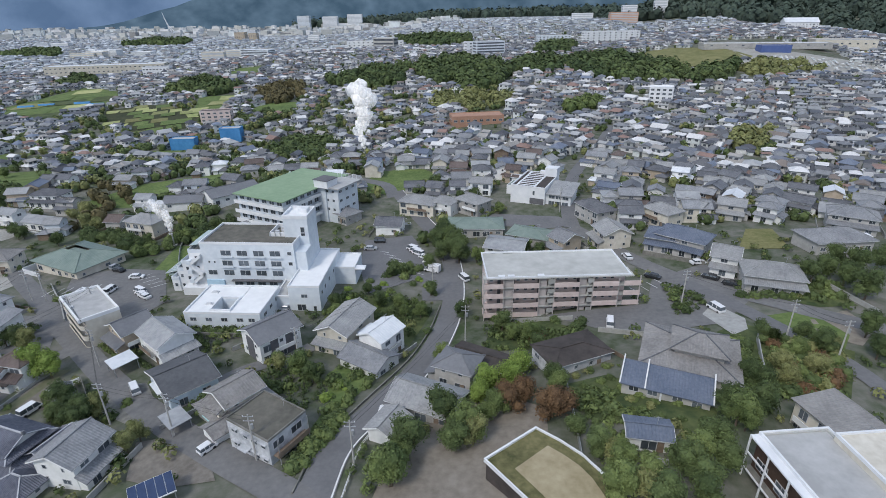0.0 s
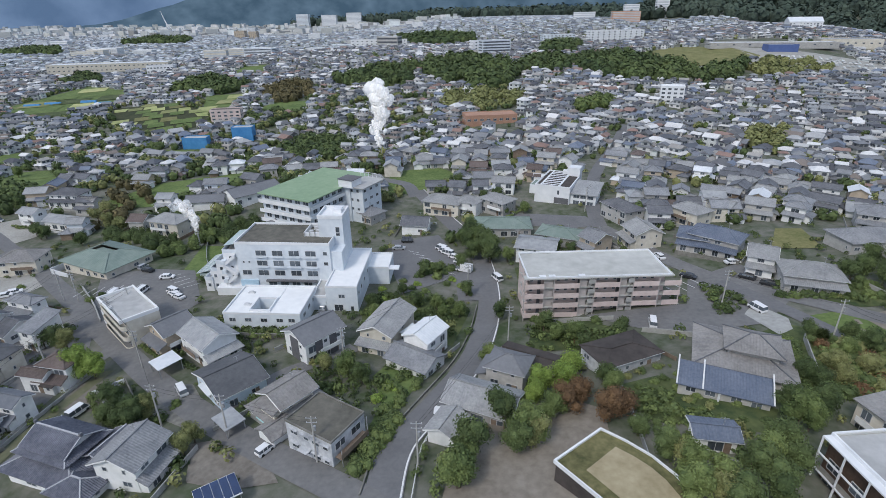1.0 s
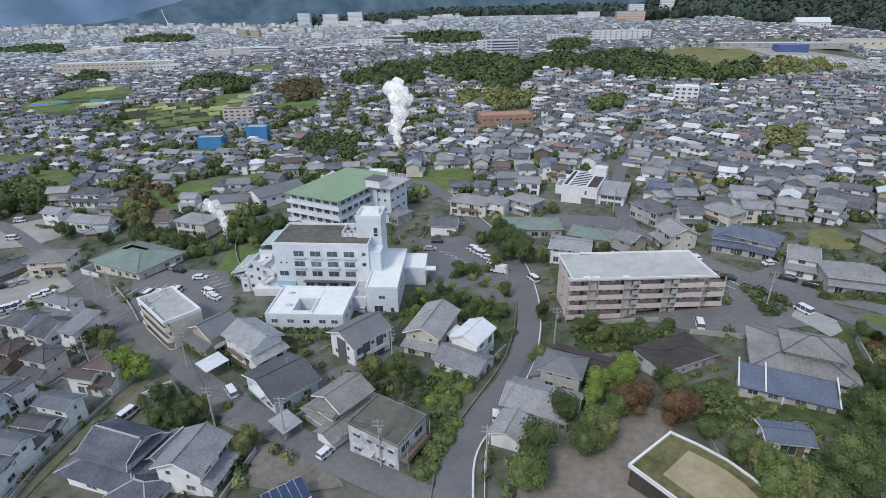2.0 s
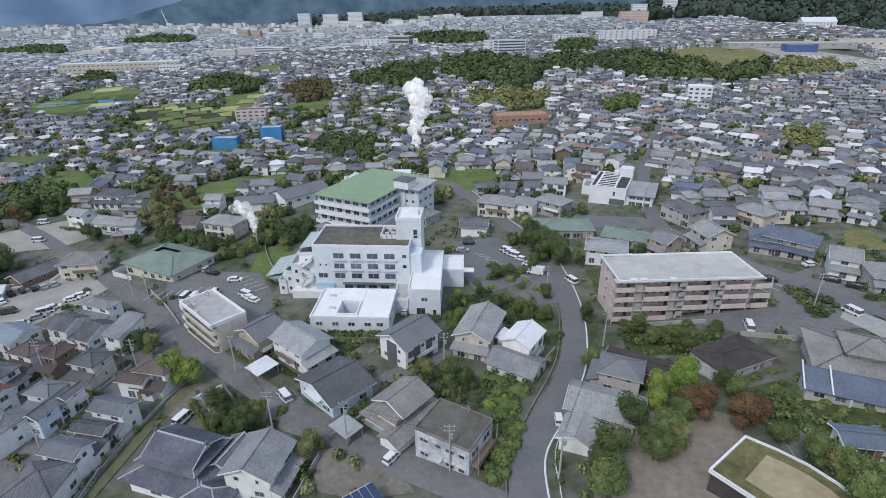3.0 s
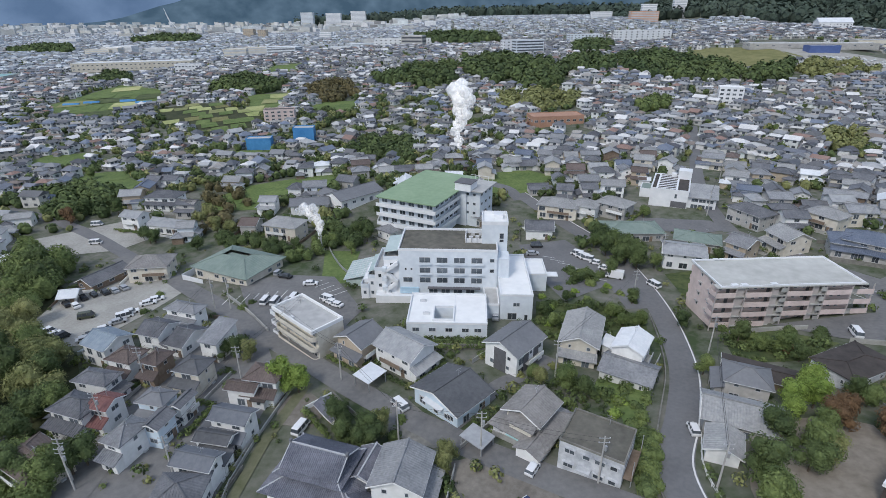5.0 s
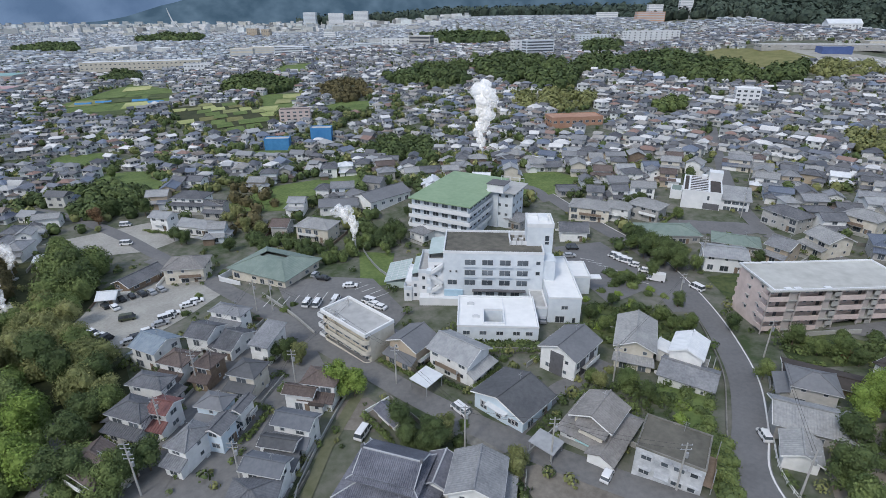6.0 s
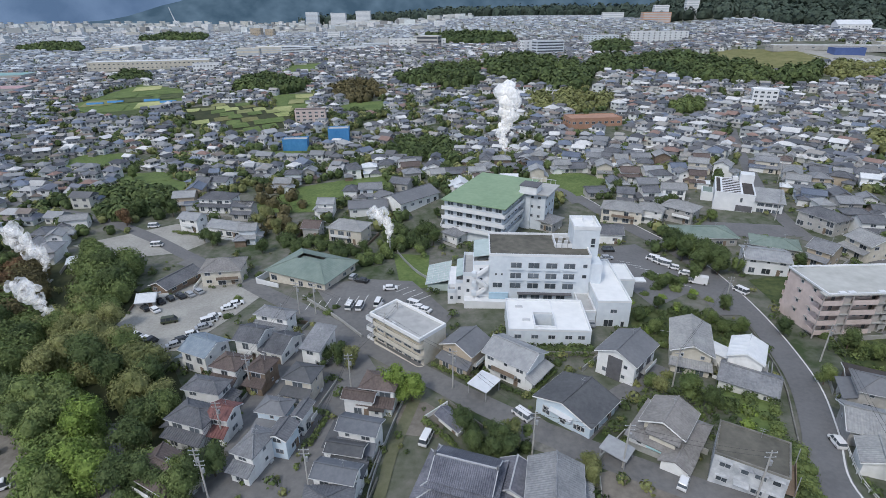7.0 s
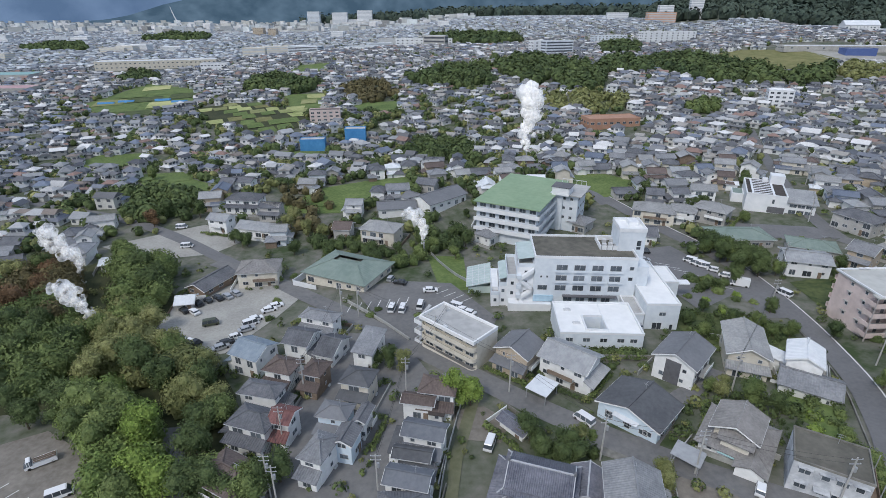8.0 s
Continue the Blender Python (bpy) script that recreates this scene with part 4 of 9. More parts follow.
road("estate_street_west", [(-122, 62), (-121, 72), (-120, 94), (-117, 108), (-113, 122), (-108, 128)], 4.0, "asphalt_dark", 0.19, "narrow estate street")
road("road_east", [(43.5, 175.1), (50, 160), (58, 140), (66, 126), (76, 116), (90, 104), (110, 92)], 5.5, "asphalt_dark", 0.17, "narrow asphalt street")
road("road_far_east", [(63, 128), (67, 119), (70.5, 110), (73.5, 102), (76, 96), (79, 89), (81.5, 79), (84, 68), (88, 54)], 4.6, "asphalt", 0.18, "asphalt street")
road("road_north", [(-24.7, 219.0), (-30.6, 235.0), (-49.7, 246.0), (-78.2, 274.9), (-122.3, 339.9), (-170.9, 382.7)], 5.5, "asphalt", 0.16, "asphalt street through the town")
road("road_striped", [(43.5, 175.1), (44.7, 187.4), (48.4, 207.2), (57.3, 234.9), (81.7, 292.5), (107.2, 353.6)], 5.5, "asphalt", 0.16, "asphalt street through the town")
road("road_west", [(-152.3, 161.4), (-174.3, 179.0), (-198.8, 197.2), (-242.5, 223.6), (-307.5, 257.3)], 5.0, "asphalt", 0.16, "asphalt street through the town")
ground_patch("gravel_lot", [(-172, 124), (-175, 147), (-162, 157), (-150.2, 162.4), (-136, 149), (-141, 134), (-149, 117), (-161, 116)], "gravel", 0.12, "pale gravel parking lot", "parking lot")
ground_patch("lab_lot", [(-122, 150), (-108, 154), (-92, 151), (-80, 128), (-84, 118), (-103, 119), (-112, 130)], "asphalt_dark", 0.13, "asphalt parking lot with white bays", "parking lot")
ground_patch("clinic_lot", [(-31.1, 175.4), (-14.1, 177.6), (-8.5, 160), (-8, 143), (-24, 132), (-29, 150)], "asphalt", 0.13, "asphalt car park of the clinic", "parking lot")
ground_patch("clinic_drive", [(-9, 146), (-2, 146), (-2, 128), (-8, 128)], "asphalt", 0.14, "asphalt driveway", "driveway")
ground_patch("apartment_lot", [(24, 116), (50, 117), (56, 131), (73, 138), (80, 120), (62, 104), (45, 101), (34, 106)], "asphalt_dark", 0.13, "dark asphalt car park beside the apartment block", "parking lot")
ground_patch("playground", [(-13, 48), (-12, 56), (-10.5, 63), (-7.5, 69), (-3, 74.5), (4, 78.5), (12, 79), (17, 75), (16, 67), (11, 60), (7, 52), (2, 44), (-6, 42)], "dirt", 0.12, "bare earth playground", "playground")
ground_patch("clinic_lawn", [(-95, 145), (-99.9, 174.7), (-87.2, 173.7), (-87, 146)], "grass", 0.12, "green lawn beside the clinic", "lawn")
ground_patch("sports_field", [(-36.4, 255.5), (-17.6, 266.2), (-4.4, 245.5), (-22.7, 220.9), (-42.2, 225.9)], "grass", 0.12, "bright green playing field", "lawn")
ground_patch("meadow", [(-168.6, 219.5), (-150.5, 248.2), (-114.6, 267.5), (-105.5, 236.7), (-123.5, 228.5), (-137.8, 215.8)], "grass", 0.12, "green meadow between the houses", "meadow", step=6)
ground_patch("meadow_west", [(-260.5, 272.1), (-239.8, 293.7), (-199.0, 250.6), (-217.9, 235.1)], "grass", 0.12, "green meadow", "meadow", step=6)
ground_patch("bank_grass", [(-28, 62), (-24, 74), (-17, 88), (-12, 100), (-20, 104), (-27, 92), (-24, 82)], "grass", 0.10, "rough grass bank beside the road", "grass", keep=False)
ground_patch("apartment_yard", [(7, 100), (10, 112), (24, 113), (32, 104), (20, 98)], "grass_rough", 0.10, "scrubby yard below the apartment block", "grass", keep=False)
ground_patch("vacant_plot", [(10, 132), (10, 148), (26, 150), (32, 134)], "grass_rough", 0.12, "vacant plot of rough grass", "plot")
ground_patch("gravel_yard", [(-223.2, 189.0), (-191.4, 208.0), (-168.8, 197.0), (-178.7, 182.2), (-197.8, 177.4)], "gravel", 0.12, "gravel yard", "yard")
ground_patch("lower_lot", [(-204, 76), (-181.4, 88), (-175.6, 91), (-159.3, 82.2), (-156, 72), (-160, 60), (-186, 58)], "gravel_dark", 0.12, "worn gravel lot with white lines", "parking lot")
ground_patch("stream_bed", [(-152.5, 91), (-147.5, 91), (-139.5, 73.6), (-137.5, 60), (-142, 60), (-143.5, 73.7)], "asphalt_dark", 0.14, "dark concrete stream bed between the trees", "stream bed")
ground_patch("estate_green_strip", [(-93.5, 62), (-95.5, 62), (-93, 82), (-89, 97), (-86.5, 97), (-91, 80)], "grass_worn", 0.16, "green footpath strip behind the estate", "grass")
ground_patch("house_garden", [(24, 70), (22, 82), (30, 84), (46, 72), (42, 66)], "grass_rough", 0.10, "overgrown kitchen garden", "garden", keep=False)
ground_patch("garden_east", [(56, 76), (52, 96), (66, 104), (84, 92), (72, 76)], "grass_rough", 0.10, "overgrown garden plot", "garden", keep=False)

FIELD_A = [(-434.9, 506.3), (-440.6, 653.6), (-357.1, 595.8), (-314.9, 488.2), (-370.4, 455.3)]
FIELD_B = [(-312.4, 483.1), (-281.5, 502.7), (-209.5, 457.3), (-194.8, 404.4), (-228.2, 385.2), (-265.6, 406.2)]
FIELD_C = [(-248.9, 536.8), (-208.9, 539.8), (-193.1, 458.4), (-217.0, 448.9)]
ground_patch("valley_fields", FIELD_A, "grass", 0.12, "green valley field", "field", step=14)
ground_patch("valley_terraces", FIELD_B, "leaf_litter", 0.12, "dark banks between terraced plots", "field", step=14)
ground_patch("valley_meadow", FIELD_C, "grass", 0.12, "green meadow below the grove", "meadow", step=14)
ground_patch("store_lot", [(303, 620), (338, 602), (399, 561), (440, 500), (342, 483), (323, 521), (299, 558)], "gravel", 0.2, "broad pale car park round the stores", "parking lot", step=14)
ground_patch("estate_yards", [(-133, 64), (-129, 92), (-120, 124), (-106, 122), (-94, 98), (-97.5, 62)], "asphalt_dark", 0.1, "worn asphalt yards between the estate houses", "yard", keep=False)
ground_patch("lane_yard", [(-58.0, 72.9), (-52.9, 73.8), (-43.2, 69.4), (-38.5, 62.1), (-46.9, 61.4), (-54.7, 63.9)], "gravel_dark", 0.11, "worn earth and gravel yard beside the lane", "yard", keep=False)
ground_patch("gate_court", [(-91.0, 84.9), (-93.0, 92.7), (-86.1, 93.7), (-81.2, 89.3), (-83.6, 83.6)], "gravel_dark", 0.11, "earth court behind the gate wall", "yard", keep=False)
ground_patch("hall_forecourt", [(-70.5, 82.0), (-71.8, 91.3), (-65.6, 90.9), (-59.0, 82.6), (-54.8, 78.3), (-59.7, 76.5)], "concrete_dark", 0.12, "weathered concrete forecourt", "yard", keep=False)
ground_patch("car_pad", [(60, 109), (65, 114.5), (68.5, 106), (66.5, 101), (62, 98.4)], "concrete", 0.16, "pale concrete parking pad behind the residence", "parking pad")
ground_patch("bare_plot", [(83, 106), (93, 108), (94, 100), (87, 94), (80.5, 98)], "dirt", 0.13, "bare brown plot among grass", "plot")
ground_patch("dry_plot", [(87, 146), (97.6, 162.6), (105.6, 161.6), (101, 144)], "grass_dry", 0.13, "plot of dry grass between houses", "plot")
ground_patch("street_lawn", [(74, 107), (84, 109), (87, 98), (80, 90), (72, 97)], "grass", 0.14, "lawn beside the street", "lawn", keep=False)
ground_patch("verge_east", [(76, 118), (72, 130), (90, 136), (96, 122), (97, 110), (88, 110)], "grass_rough", 0.11, "grassy verge beside the street", "grass", keep=False)
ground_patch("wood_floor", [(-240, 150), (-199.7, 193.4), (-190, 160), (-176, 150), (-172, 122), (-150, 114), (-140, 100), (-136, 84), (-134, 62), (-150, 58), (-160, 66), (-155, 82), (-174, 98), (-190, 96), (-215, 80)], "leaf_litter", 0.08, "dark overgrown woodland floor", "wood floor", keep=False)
ground_patch("clinic_garden", [(-32, 112), (-34, 121), (-32, 132), (-24, 131), (-9, 128), (-5, 122), (-10, 104), (-20, 112)], "grass_rough", 0.1, "planted slope below the clinic", "garden", keep=False)
ground_patch("hill_meadow", [(200, 660), (262, 675), (301, 622), (308, 570), (265, 521), (231, 537), (207, 600)], "grass_dry", 0.2, "grassy hilltop above the houses", "meadow", step=12)
# terraced paddies: each plot its own sheet, dark banks between
rng = random.Random(11)
for field, du, dv, turn, kinds in ((FIELD_B, 13.5, 17.0, 24, ("field", "field", "grass_dry", "grass")), (FIELD_A, 34.0, 40.0, 20, ("field", "grass", "grass", "grass_rough")), (FIELD_C, 18.0, 26.0, 12, ("grass", "field", "grass"))):
    c, s_ = math.cos(radians(turn)), math.sin(radians(turn))
    mx, my = sum(p[0] for p in field) / len(field), sum(p[1] for p in field) / len(field)
    for j in range(-8, 9):
        for i in range(-8, 9):
            u, v = (i + 0.5 * (j % 2)) * du + rng.uniform(-2, 2), j * dv + 5 * math.sin(i * 0.9)
            cx, cy = mx + u * c - v * s_, my + u * s_ + v * c
            if not in_poly(cx, cy, field) or rng.random() < 0.1:
                continue
            w, d = du * rng.uniform(0.38, 0.46), dv * rng.uniform(0.38, 0.46)
            poly = [(cx + sx * w * c - sy * d * s_ + rng.uniform(-1, 1), cy + sx * w * s_ + sy * d * c + rng.uniform(-1, 1)) for sx, sy in ((-1, -1), (1, -1), (1, 1), (-1, 1))]
            ground_patch("paddy", poly, rng.choice(kinds), rng.uniform(0.3, 0.6), "small terraced field in pale green", "field", step=12)
for cx, cy, w, d in ((-260, 700, 26, 40), (-150, 470, 22, 18), (-60, 620, 30, 20), (-300, 330, 22, 18), (-185, 334, 16, 12), (-249, 290, 20, 12), (-136, 231, 14, 9)):
    ground_patch("meadow", [(cx - w, cy - d * 0.8), (cx + w, cy - d), (cx + w * 0.9, cy + d), (cx - w * 0.8, cy + d * 0.9)], "grass", 0.3, "green meadow in the town", "meadow", step=12)

# white bay lines
for ob_name, x0, y0, dx, dy, n, yaw, L in (("bay_line", -121, 137.5, 2.7, 0.4, 7, 82, 5.0), ("bay_line", -22.5, 163, 2.0, -2.9, 7, 150, 4.6), ("bay_line", 47, 124, 2.6, 1.2, 5, 110, 4.5), ("bay_line", -187, 82, 3.0, -1.6, 8, 55, 5.0), ("bay_line", -97, 147, 2.3, -2.0, 5, 40, 4.6)):
    for i in range(n):
        x, y = x0 + dx * i, y0 + dy * i
        c, s = math.cos(radians(yaw)) * L / 2, math.sin(radians(yaw)) * L / 2
        f = Mesh()
        strip(f, [Vector((x - c, y - s, 0)), Vector((x, y, 0)), Vector((x + c, y + s, 0))], -0.09, 0.09, 0.18)
        structure(ob_name, f, M["paint_white"], "white painted parking line", "line")


# ---- the white clinic: terraced main block, stair tower, wings ----


def window_row(root, m, n, pitch, w, h, balcony=False, start=0.0):
    for i in range(n):
        at = m @ pose(start + i * pitch, 0, 0)
        window(root, at, w, h)
        if balcony:
            part("balcony", Mesh().box(-w / 2 - 0.35, -0.75, -h / 2 - 0.32, w / 2 + 0.35, 0, -h / 2 - 0.2).box(-w / 2 - 0.35, -0.75, -h / 2 - 0.2, w / 2 + 0.35, -0.68, -h / 2 + 0.2), M["white_blue"], root, "", at)


def ring(f, x0, y0, x1, y1, z0, z1, t=0.3):
    """A parapet round a rectangle."""
    f.box(x0, y0, z0, x1, y0 + t, z1).box(x0, y1 - t, z0, x1, y1, z1)
    f.box(x0, y0 + t, z0, x0 + t, y1 - t, z1).box(x1 - t, y0 + t, z0, x1, y1 - t, z1)


def clinic():
    root = thing("clinic", pose(-56.2, 140.0, -6.2, 0, 0, -3.5), "white multi-storey clinic with terraced end and brown flat roof", "clinic")
    # main block: local x -13.4..13.4, y -7.5..7.5, 16.2 m high
    wall = part("wall", Mesh().box(-13.4, -7.5, -2, 13.4, 7.5, 15.6), M["white_blue"], root)
    part("roof", Mesh().box(-13.1, -7.2, 15.6, 13.1, 7.2, 15.68), M["roof_brown_flat"], root, "brown felt flat roof")
    f = Mesh()
    ring(f, -13.45, -7.55, 13.45, 7.55, 15.55, 16.25)
    part("parapet", f, M["white"], root)
    for s, z in enumerate((13.0, 9.9, 6.9)):
        window_row(root, pose(-6.2, -7.5, z), 4, 4.7, 3.0, 1.65, balcony=s < 2)
        if s < 2:
            window_row(root, pose(12.0, -7.5, z + 0.1), 1, 1, 1.2, 1.1)
    window_row(root, pose(-11.0, -7.5, 6.9), 1, 1, 2.6, 1.5)
    window_row(root, pose(-11.5, -7.5, 10.2), 2, 1.6, 0.6, 0.7)
    part("canopy", Mesh().box(-5.5, -8.6, 4.6, 9.0, -7.5, 4.9), M["wall_dark"], root, "dark ground-floor canopy")
    window_row(root, pose(-4.0, -7.5, 3.6), 4, 3.4, 2.4, 1.6)
    part("blue_panel", Mesh().box(-13.2, -7.9, 2.8, -8.0, -7.5, 4.6), M["wall_sky"], root, "pale blue wall panel")
    # roof plant pit
    f = Mesh()
    ring(f, 4.6, -1.6, 10.6, 5.6, 15.7, 16.9, 0.25)
    part("plant_screen", f, M["white"], root)
    for i, (x, y) in enumerate(((5.6, 0.2), (7.4, 0.6), (9.0, 0.1), (6.2, 3.2), (8.4, 3.6))):
        part("air_conditioner", Mesh().box(x, y, 15.7, x + 1.1, y + 0.9, 16.7).box(x + 0.15, y - 0.03, 15.9, x + 0.95, y, 16.5), M["frame"], root)
    for x in (4.8, 6.3, 7.8, 9.3):
        part("screen_post", Mesh().box(x, -1.9, 15.7, x + 0.15, -1.75, 17.2), M["steel"], root)
    # tower
    part("stair_tower", Mesh().box(9.2, -2.0, 0, 16.2, 6.2, 21.4), M["white_blue"], root)
    f = Mesh()
    ring(f, 9.1, -2.1, 16.3, 6.3, 21.2, 22.3, 0.3)
    part("tower_parapet", f, M["white"], root)
    part("tower_roof", Mesh().box(9.4, -1.8, 21.4, 16.0, 6.0, 21.46), M["roof_white"], root)
    part("tower_hatch", Mesh().box(12.5, 2.0, 21.4, 15.0, 5.0, 22.6), M["white"], root)
    window(root, pose(14.6, -2.0, 18.0), 1.2, 1.7)
    window(root, pose(14.6, -2.0, 16.6), 1.2, 0.9)
    # right end bay in front of the tower
    part("end_bay", Mesh().box(13.4, -7.0, -2, 16.6, -2.0, 13.5), M["white_blue"], root)
    # terraced left end: blocks that step down to the lawn
    for x0, x1, y0, top, glazed in ((-17.6, -13.4, -6.8, 12.6, True), (-20.4, -17.6, -6.4, 9.0, False), (-22.4, -20.4, -6.0, 6.4, True), (-24.6, -22.4, -6.4, 3.6, False)):
        part("terrace", Mesh().box(x0, y0, -2, x1, 6.8, top), M["white"], root)
        f = Mesh()
        ring(f, x0 - 0.04, y0 - 0.05, x1 + 0.02, 6.85, top - 0.1, top + 1.0, 0.16)
        part("terrace_parapet", f, M["white_blue"], root)
        part("terrace_floor", Mesh().box(x0 + 0.2, y0 + 0.2, top, x1 - 0.1, 6.6, top + 0.03), M["roof_grey"], root)
        if glazed:
            part("glazed_canopy", Mesh().hull([(x0, -5.5, top + 1.6), (x1, -5.5, top + 2.2), (x1, 5.8, top + 2.2), (x0, 5.8, top + 1.6)], [(x0, -5.5, top + 1.68), (x1, -5.5, top + 2.28), (x1, 5.8, top + 2.28), (x0, 5.8, top + 1.68)]), M["glass_green"], root, "pale green glass canopy")
            for y in (-5.4, -1.6, 2.0, 5.6):
                part("canopy_post", Mesh().box(x0 + 0.1, y, top, x0 + 0.22, y + 0.12, top + 1.65), M["frame"], root)
        z = top - 1.6
        while z > 0.5:
            window(root, pose((x0 + x1) / 2, y0, z), 0.9, 1.1)
            z -= 3.0
    for i in range(4):
        z0 = 1.0 + 2.9 * i
        s0, s1 = (-17.4, -13.6) if i % 2 else (-13.6, -17.4)
        part("stair_flight", Mesh().hull([(s0, -8.2, z0), (s1, -8.2, z0 + 2.9), (s1, -8.2, z0 + 1.9), (s0, -8.2, z0 - 1.0)], [(s0, -7.0, z0), (s1, -7.0, z0 + 2.9), (s1, -7.0, z0 + 1.9), (s0, -7.0, z0 - 1.0)]), M["white"], root)
        part("stair_landing", Mesh().box(min(s0, s1) - 0.6, -8.3, z0 - 0.2, min(s0, s1) + 0.6, -6.8, z0 + 0.9), M["white_blue"], root)
    # greenhouse lean-to at the foot of the terraces
    gh = part("greenhouse", Mesh().box(-31.0, 2.0, -4, -24.5, 14.0, 1.4), M["glass_green"], root, "glazed lean-to")
    part("glazed_roof", Mesh().hull([(-31.6, 1.5, 1.4), (-24.4, 1.5, 3.2), (-24.4, 14.5, 3.2), (-31.6, 14.5, 1.4)], [(-31.6, 1.5, 1.52), (-24.4, 1.5, 3.32), (-24.4, 14.5, 3.32), (-31.6, 14.5, 1.52)]), M["glass_green"], gh, "pale green glass roof")
    for i in range(9):
        y = 1.5 + 13 * i / 8
        part("glazing_bar", Mesh().beam((-31.6, y, 1.56), (-24.4, y, 3.36), 0.1), M["frame"], gh)
    for i in range(5):
        x = -31.6 + 7.2 * i / 4
        part("glazing_bar", Mesh().beam((x, 1.5, 1.57 + 0.45 * i), (x, 14.5, 1.57 + 0.45 * i), 0.1), M["frame"], gh)
    part("low_block", Mesh().box(-24.4, -3.5, -3, -22.1, 8.0, 4.6), M["white"], root)
    part("low_block", Mesh().box(-20, -9.2, -3, -8.5, -5.6, 2.6), M["white"], root)
    take(-62, 142, 24)
    return root


def flat_wing(name, x0, y0, x1, y1, z1, roofm, label, yaw=0.0, court=None, base=-2.5, wallm="white_blue"):
    cx, cy = (x0 + x1) / 2, (y0 + y1) / 2
    z = gz(cx, cy)
    root = thing(name, pose(cx, cy, z, 0, 0, yaw), label, "building")
    a, b, h = (x1 - x0) / 2, (y1 - y0) / 2, z1 - z
    f = Mesh()
    if court:
        u0, v0, u1, v1 = court
        for q in ((-a, -b, a, v0), (-a, v1, a, b), (-a, v0, u0, v1), (u1, v0, a, v1)):
            f.box(q[0], q[1], base, q[2], q[3], h - 0.4)
    else:
        f.box(-a, -b, base, a, b, h - 0.4)
    part("wall", f, M[wallm], root)
    f = Mesh()
    ring(f, -a - 0.05, -b - 0.05, a + 0.05, b + 0.05, h - 0.45, h + 0.1)
    if court:
        ring(f, u0 - 0.35, v0 - 0.35, u1 + 0.35, v1 + 0.35, h - 0.45, h + 0.2)
    part("parapet", f, M["white"], root)
    f = Mesh()
    if court:
        for q in ((-a + 0.3, -b + 0.3, a - 0.3, v0 - 0.3), (-a + 0.3, v1 + 0.3, a - 0.3, b - 0.3), (-a + 0.3, v0 - 0.3, u0 - 0.3, v1 + 0.3), (u1 + 0.3, v0 - 0.3, a - 0.3, v1 + 0.3)):
            f.box(q[0], q[1], h - 0.4, q[2], q[3], h - 0.34)
    else:
        f.box(-a + 0.3, -b + 0.3, h - 0.4, a - 0.3, b - 0.3, h - 0.34)
    part("roof", f, M[roofm], root)
    take(cx, cy, max(a, b) * 1.1)
    return root, a, b, h


clinic()
annex, a, b, h = flat_wing("clinic_annex", -66.5, 112.0, -47.0, 126.4, 0.0, "roof_white", "low white annex with a small roof courtyard", -3.0, (-3.2, -5.6, 1.4, 0.4))
for x, y in ((-6.5, 3.6), (-5.2, -2.6)):
    part("roof_vent", Mesh().box(x - 0.9, y - 0.5, h - 0.34, x + 0.9, y + 0.5, h - 0.1).box(x - 0.5, y - 0.3, h - 0.1, x + 0.5, y + 0.3, h + 0.15), M["frame"], annex)
part("roof_seam", Mesh().box(1.6, -6.8, h - 0.34, 1.9, 6.8, h - 0.2), M["white"], annex)
for x in (-7.5, -3.5, 0.5, 4.5, 7.5):
    window(annex, pose(x, -b, h - 2.0), 1.7, 1.1)
for y in (-4, 0, 4):
    window(annex, pose(0, 0, 0, 0, 0, 90) @ pose(y, -a, h - 2.0), 1.7, 1.1)
east, a, b, h = flat_wing("clinic_wing", -42.8, 122.0, -34.4, 146.5, 1.9, "roof_white", "long white clinic wing with a flat white roof", -2.0)
window(east, pose(0.0, -b, 4.9), 1.7, 1.1)
window(east, pose(-1.0, -b, 1.4), 2.4, 2.0)
window(east, pose(2.6, -b, 1.0), 0.9, 1.8)
for y in (-10.0, -6.5, -2.0, 3.0):
    window(east, pose(0, 0, 0, 0, 0, 90) @ pose(y, -a, 4.9), 1.2, 1.1)
porch, a, b, h = flat_wing("clinic_porch", -34.5, 138.5, -28.0, 148.5, -0.6, "roof_white", "white entrance porch with a flat canopy", -2.0)
part("canopy", Mesh().box(a, -5.5, h - 0.6, a + 3.0, -3.0, h - 0.3), M["white"], porch)
flat_wing("clinic_link", -47.0, 122.5, -43.2, 132.0, -1.2, "roof_grey", "low grey-roofed link building", -2.0)


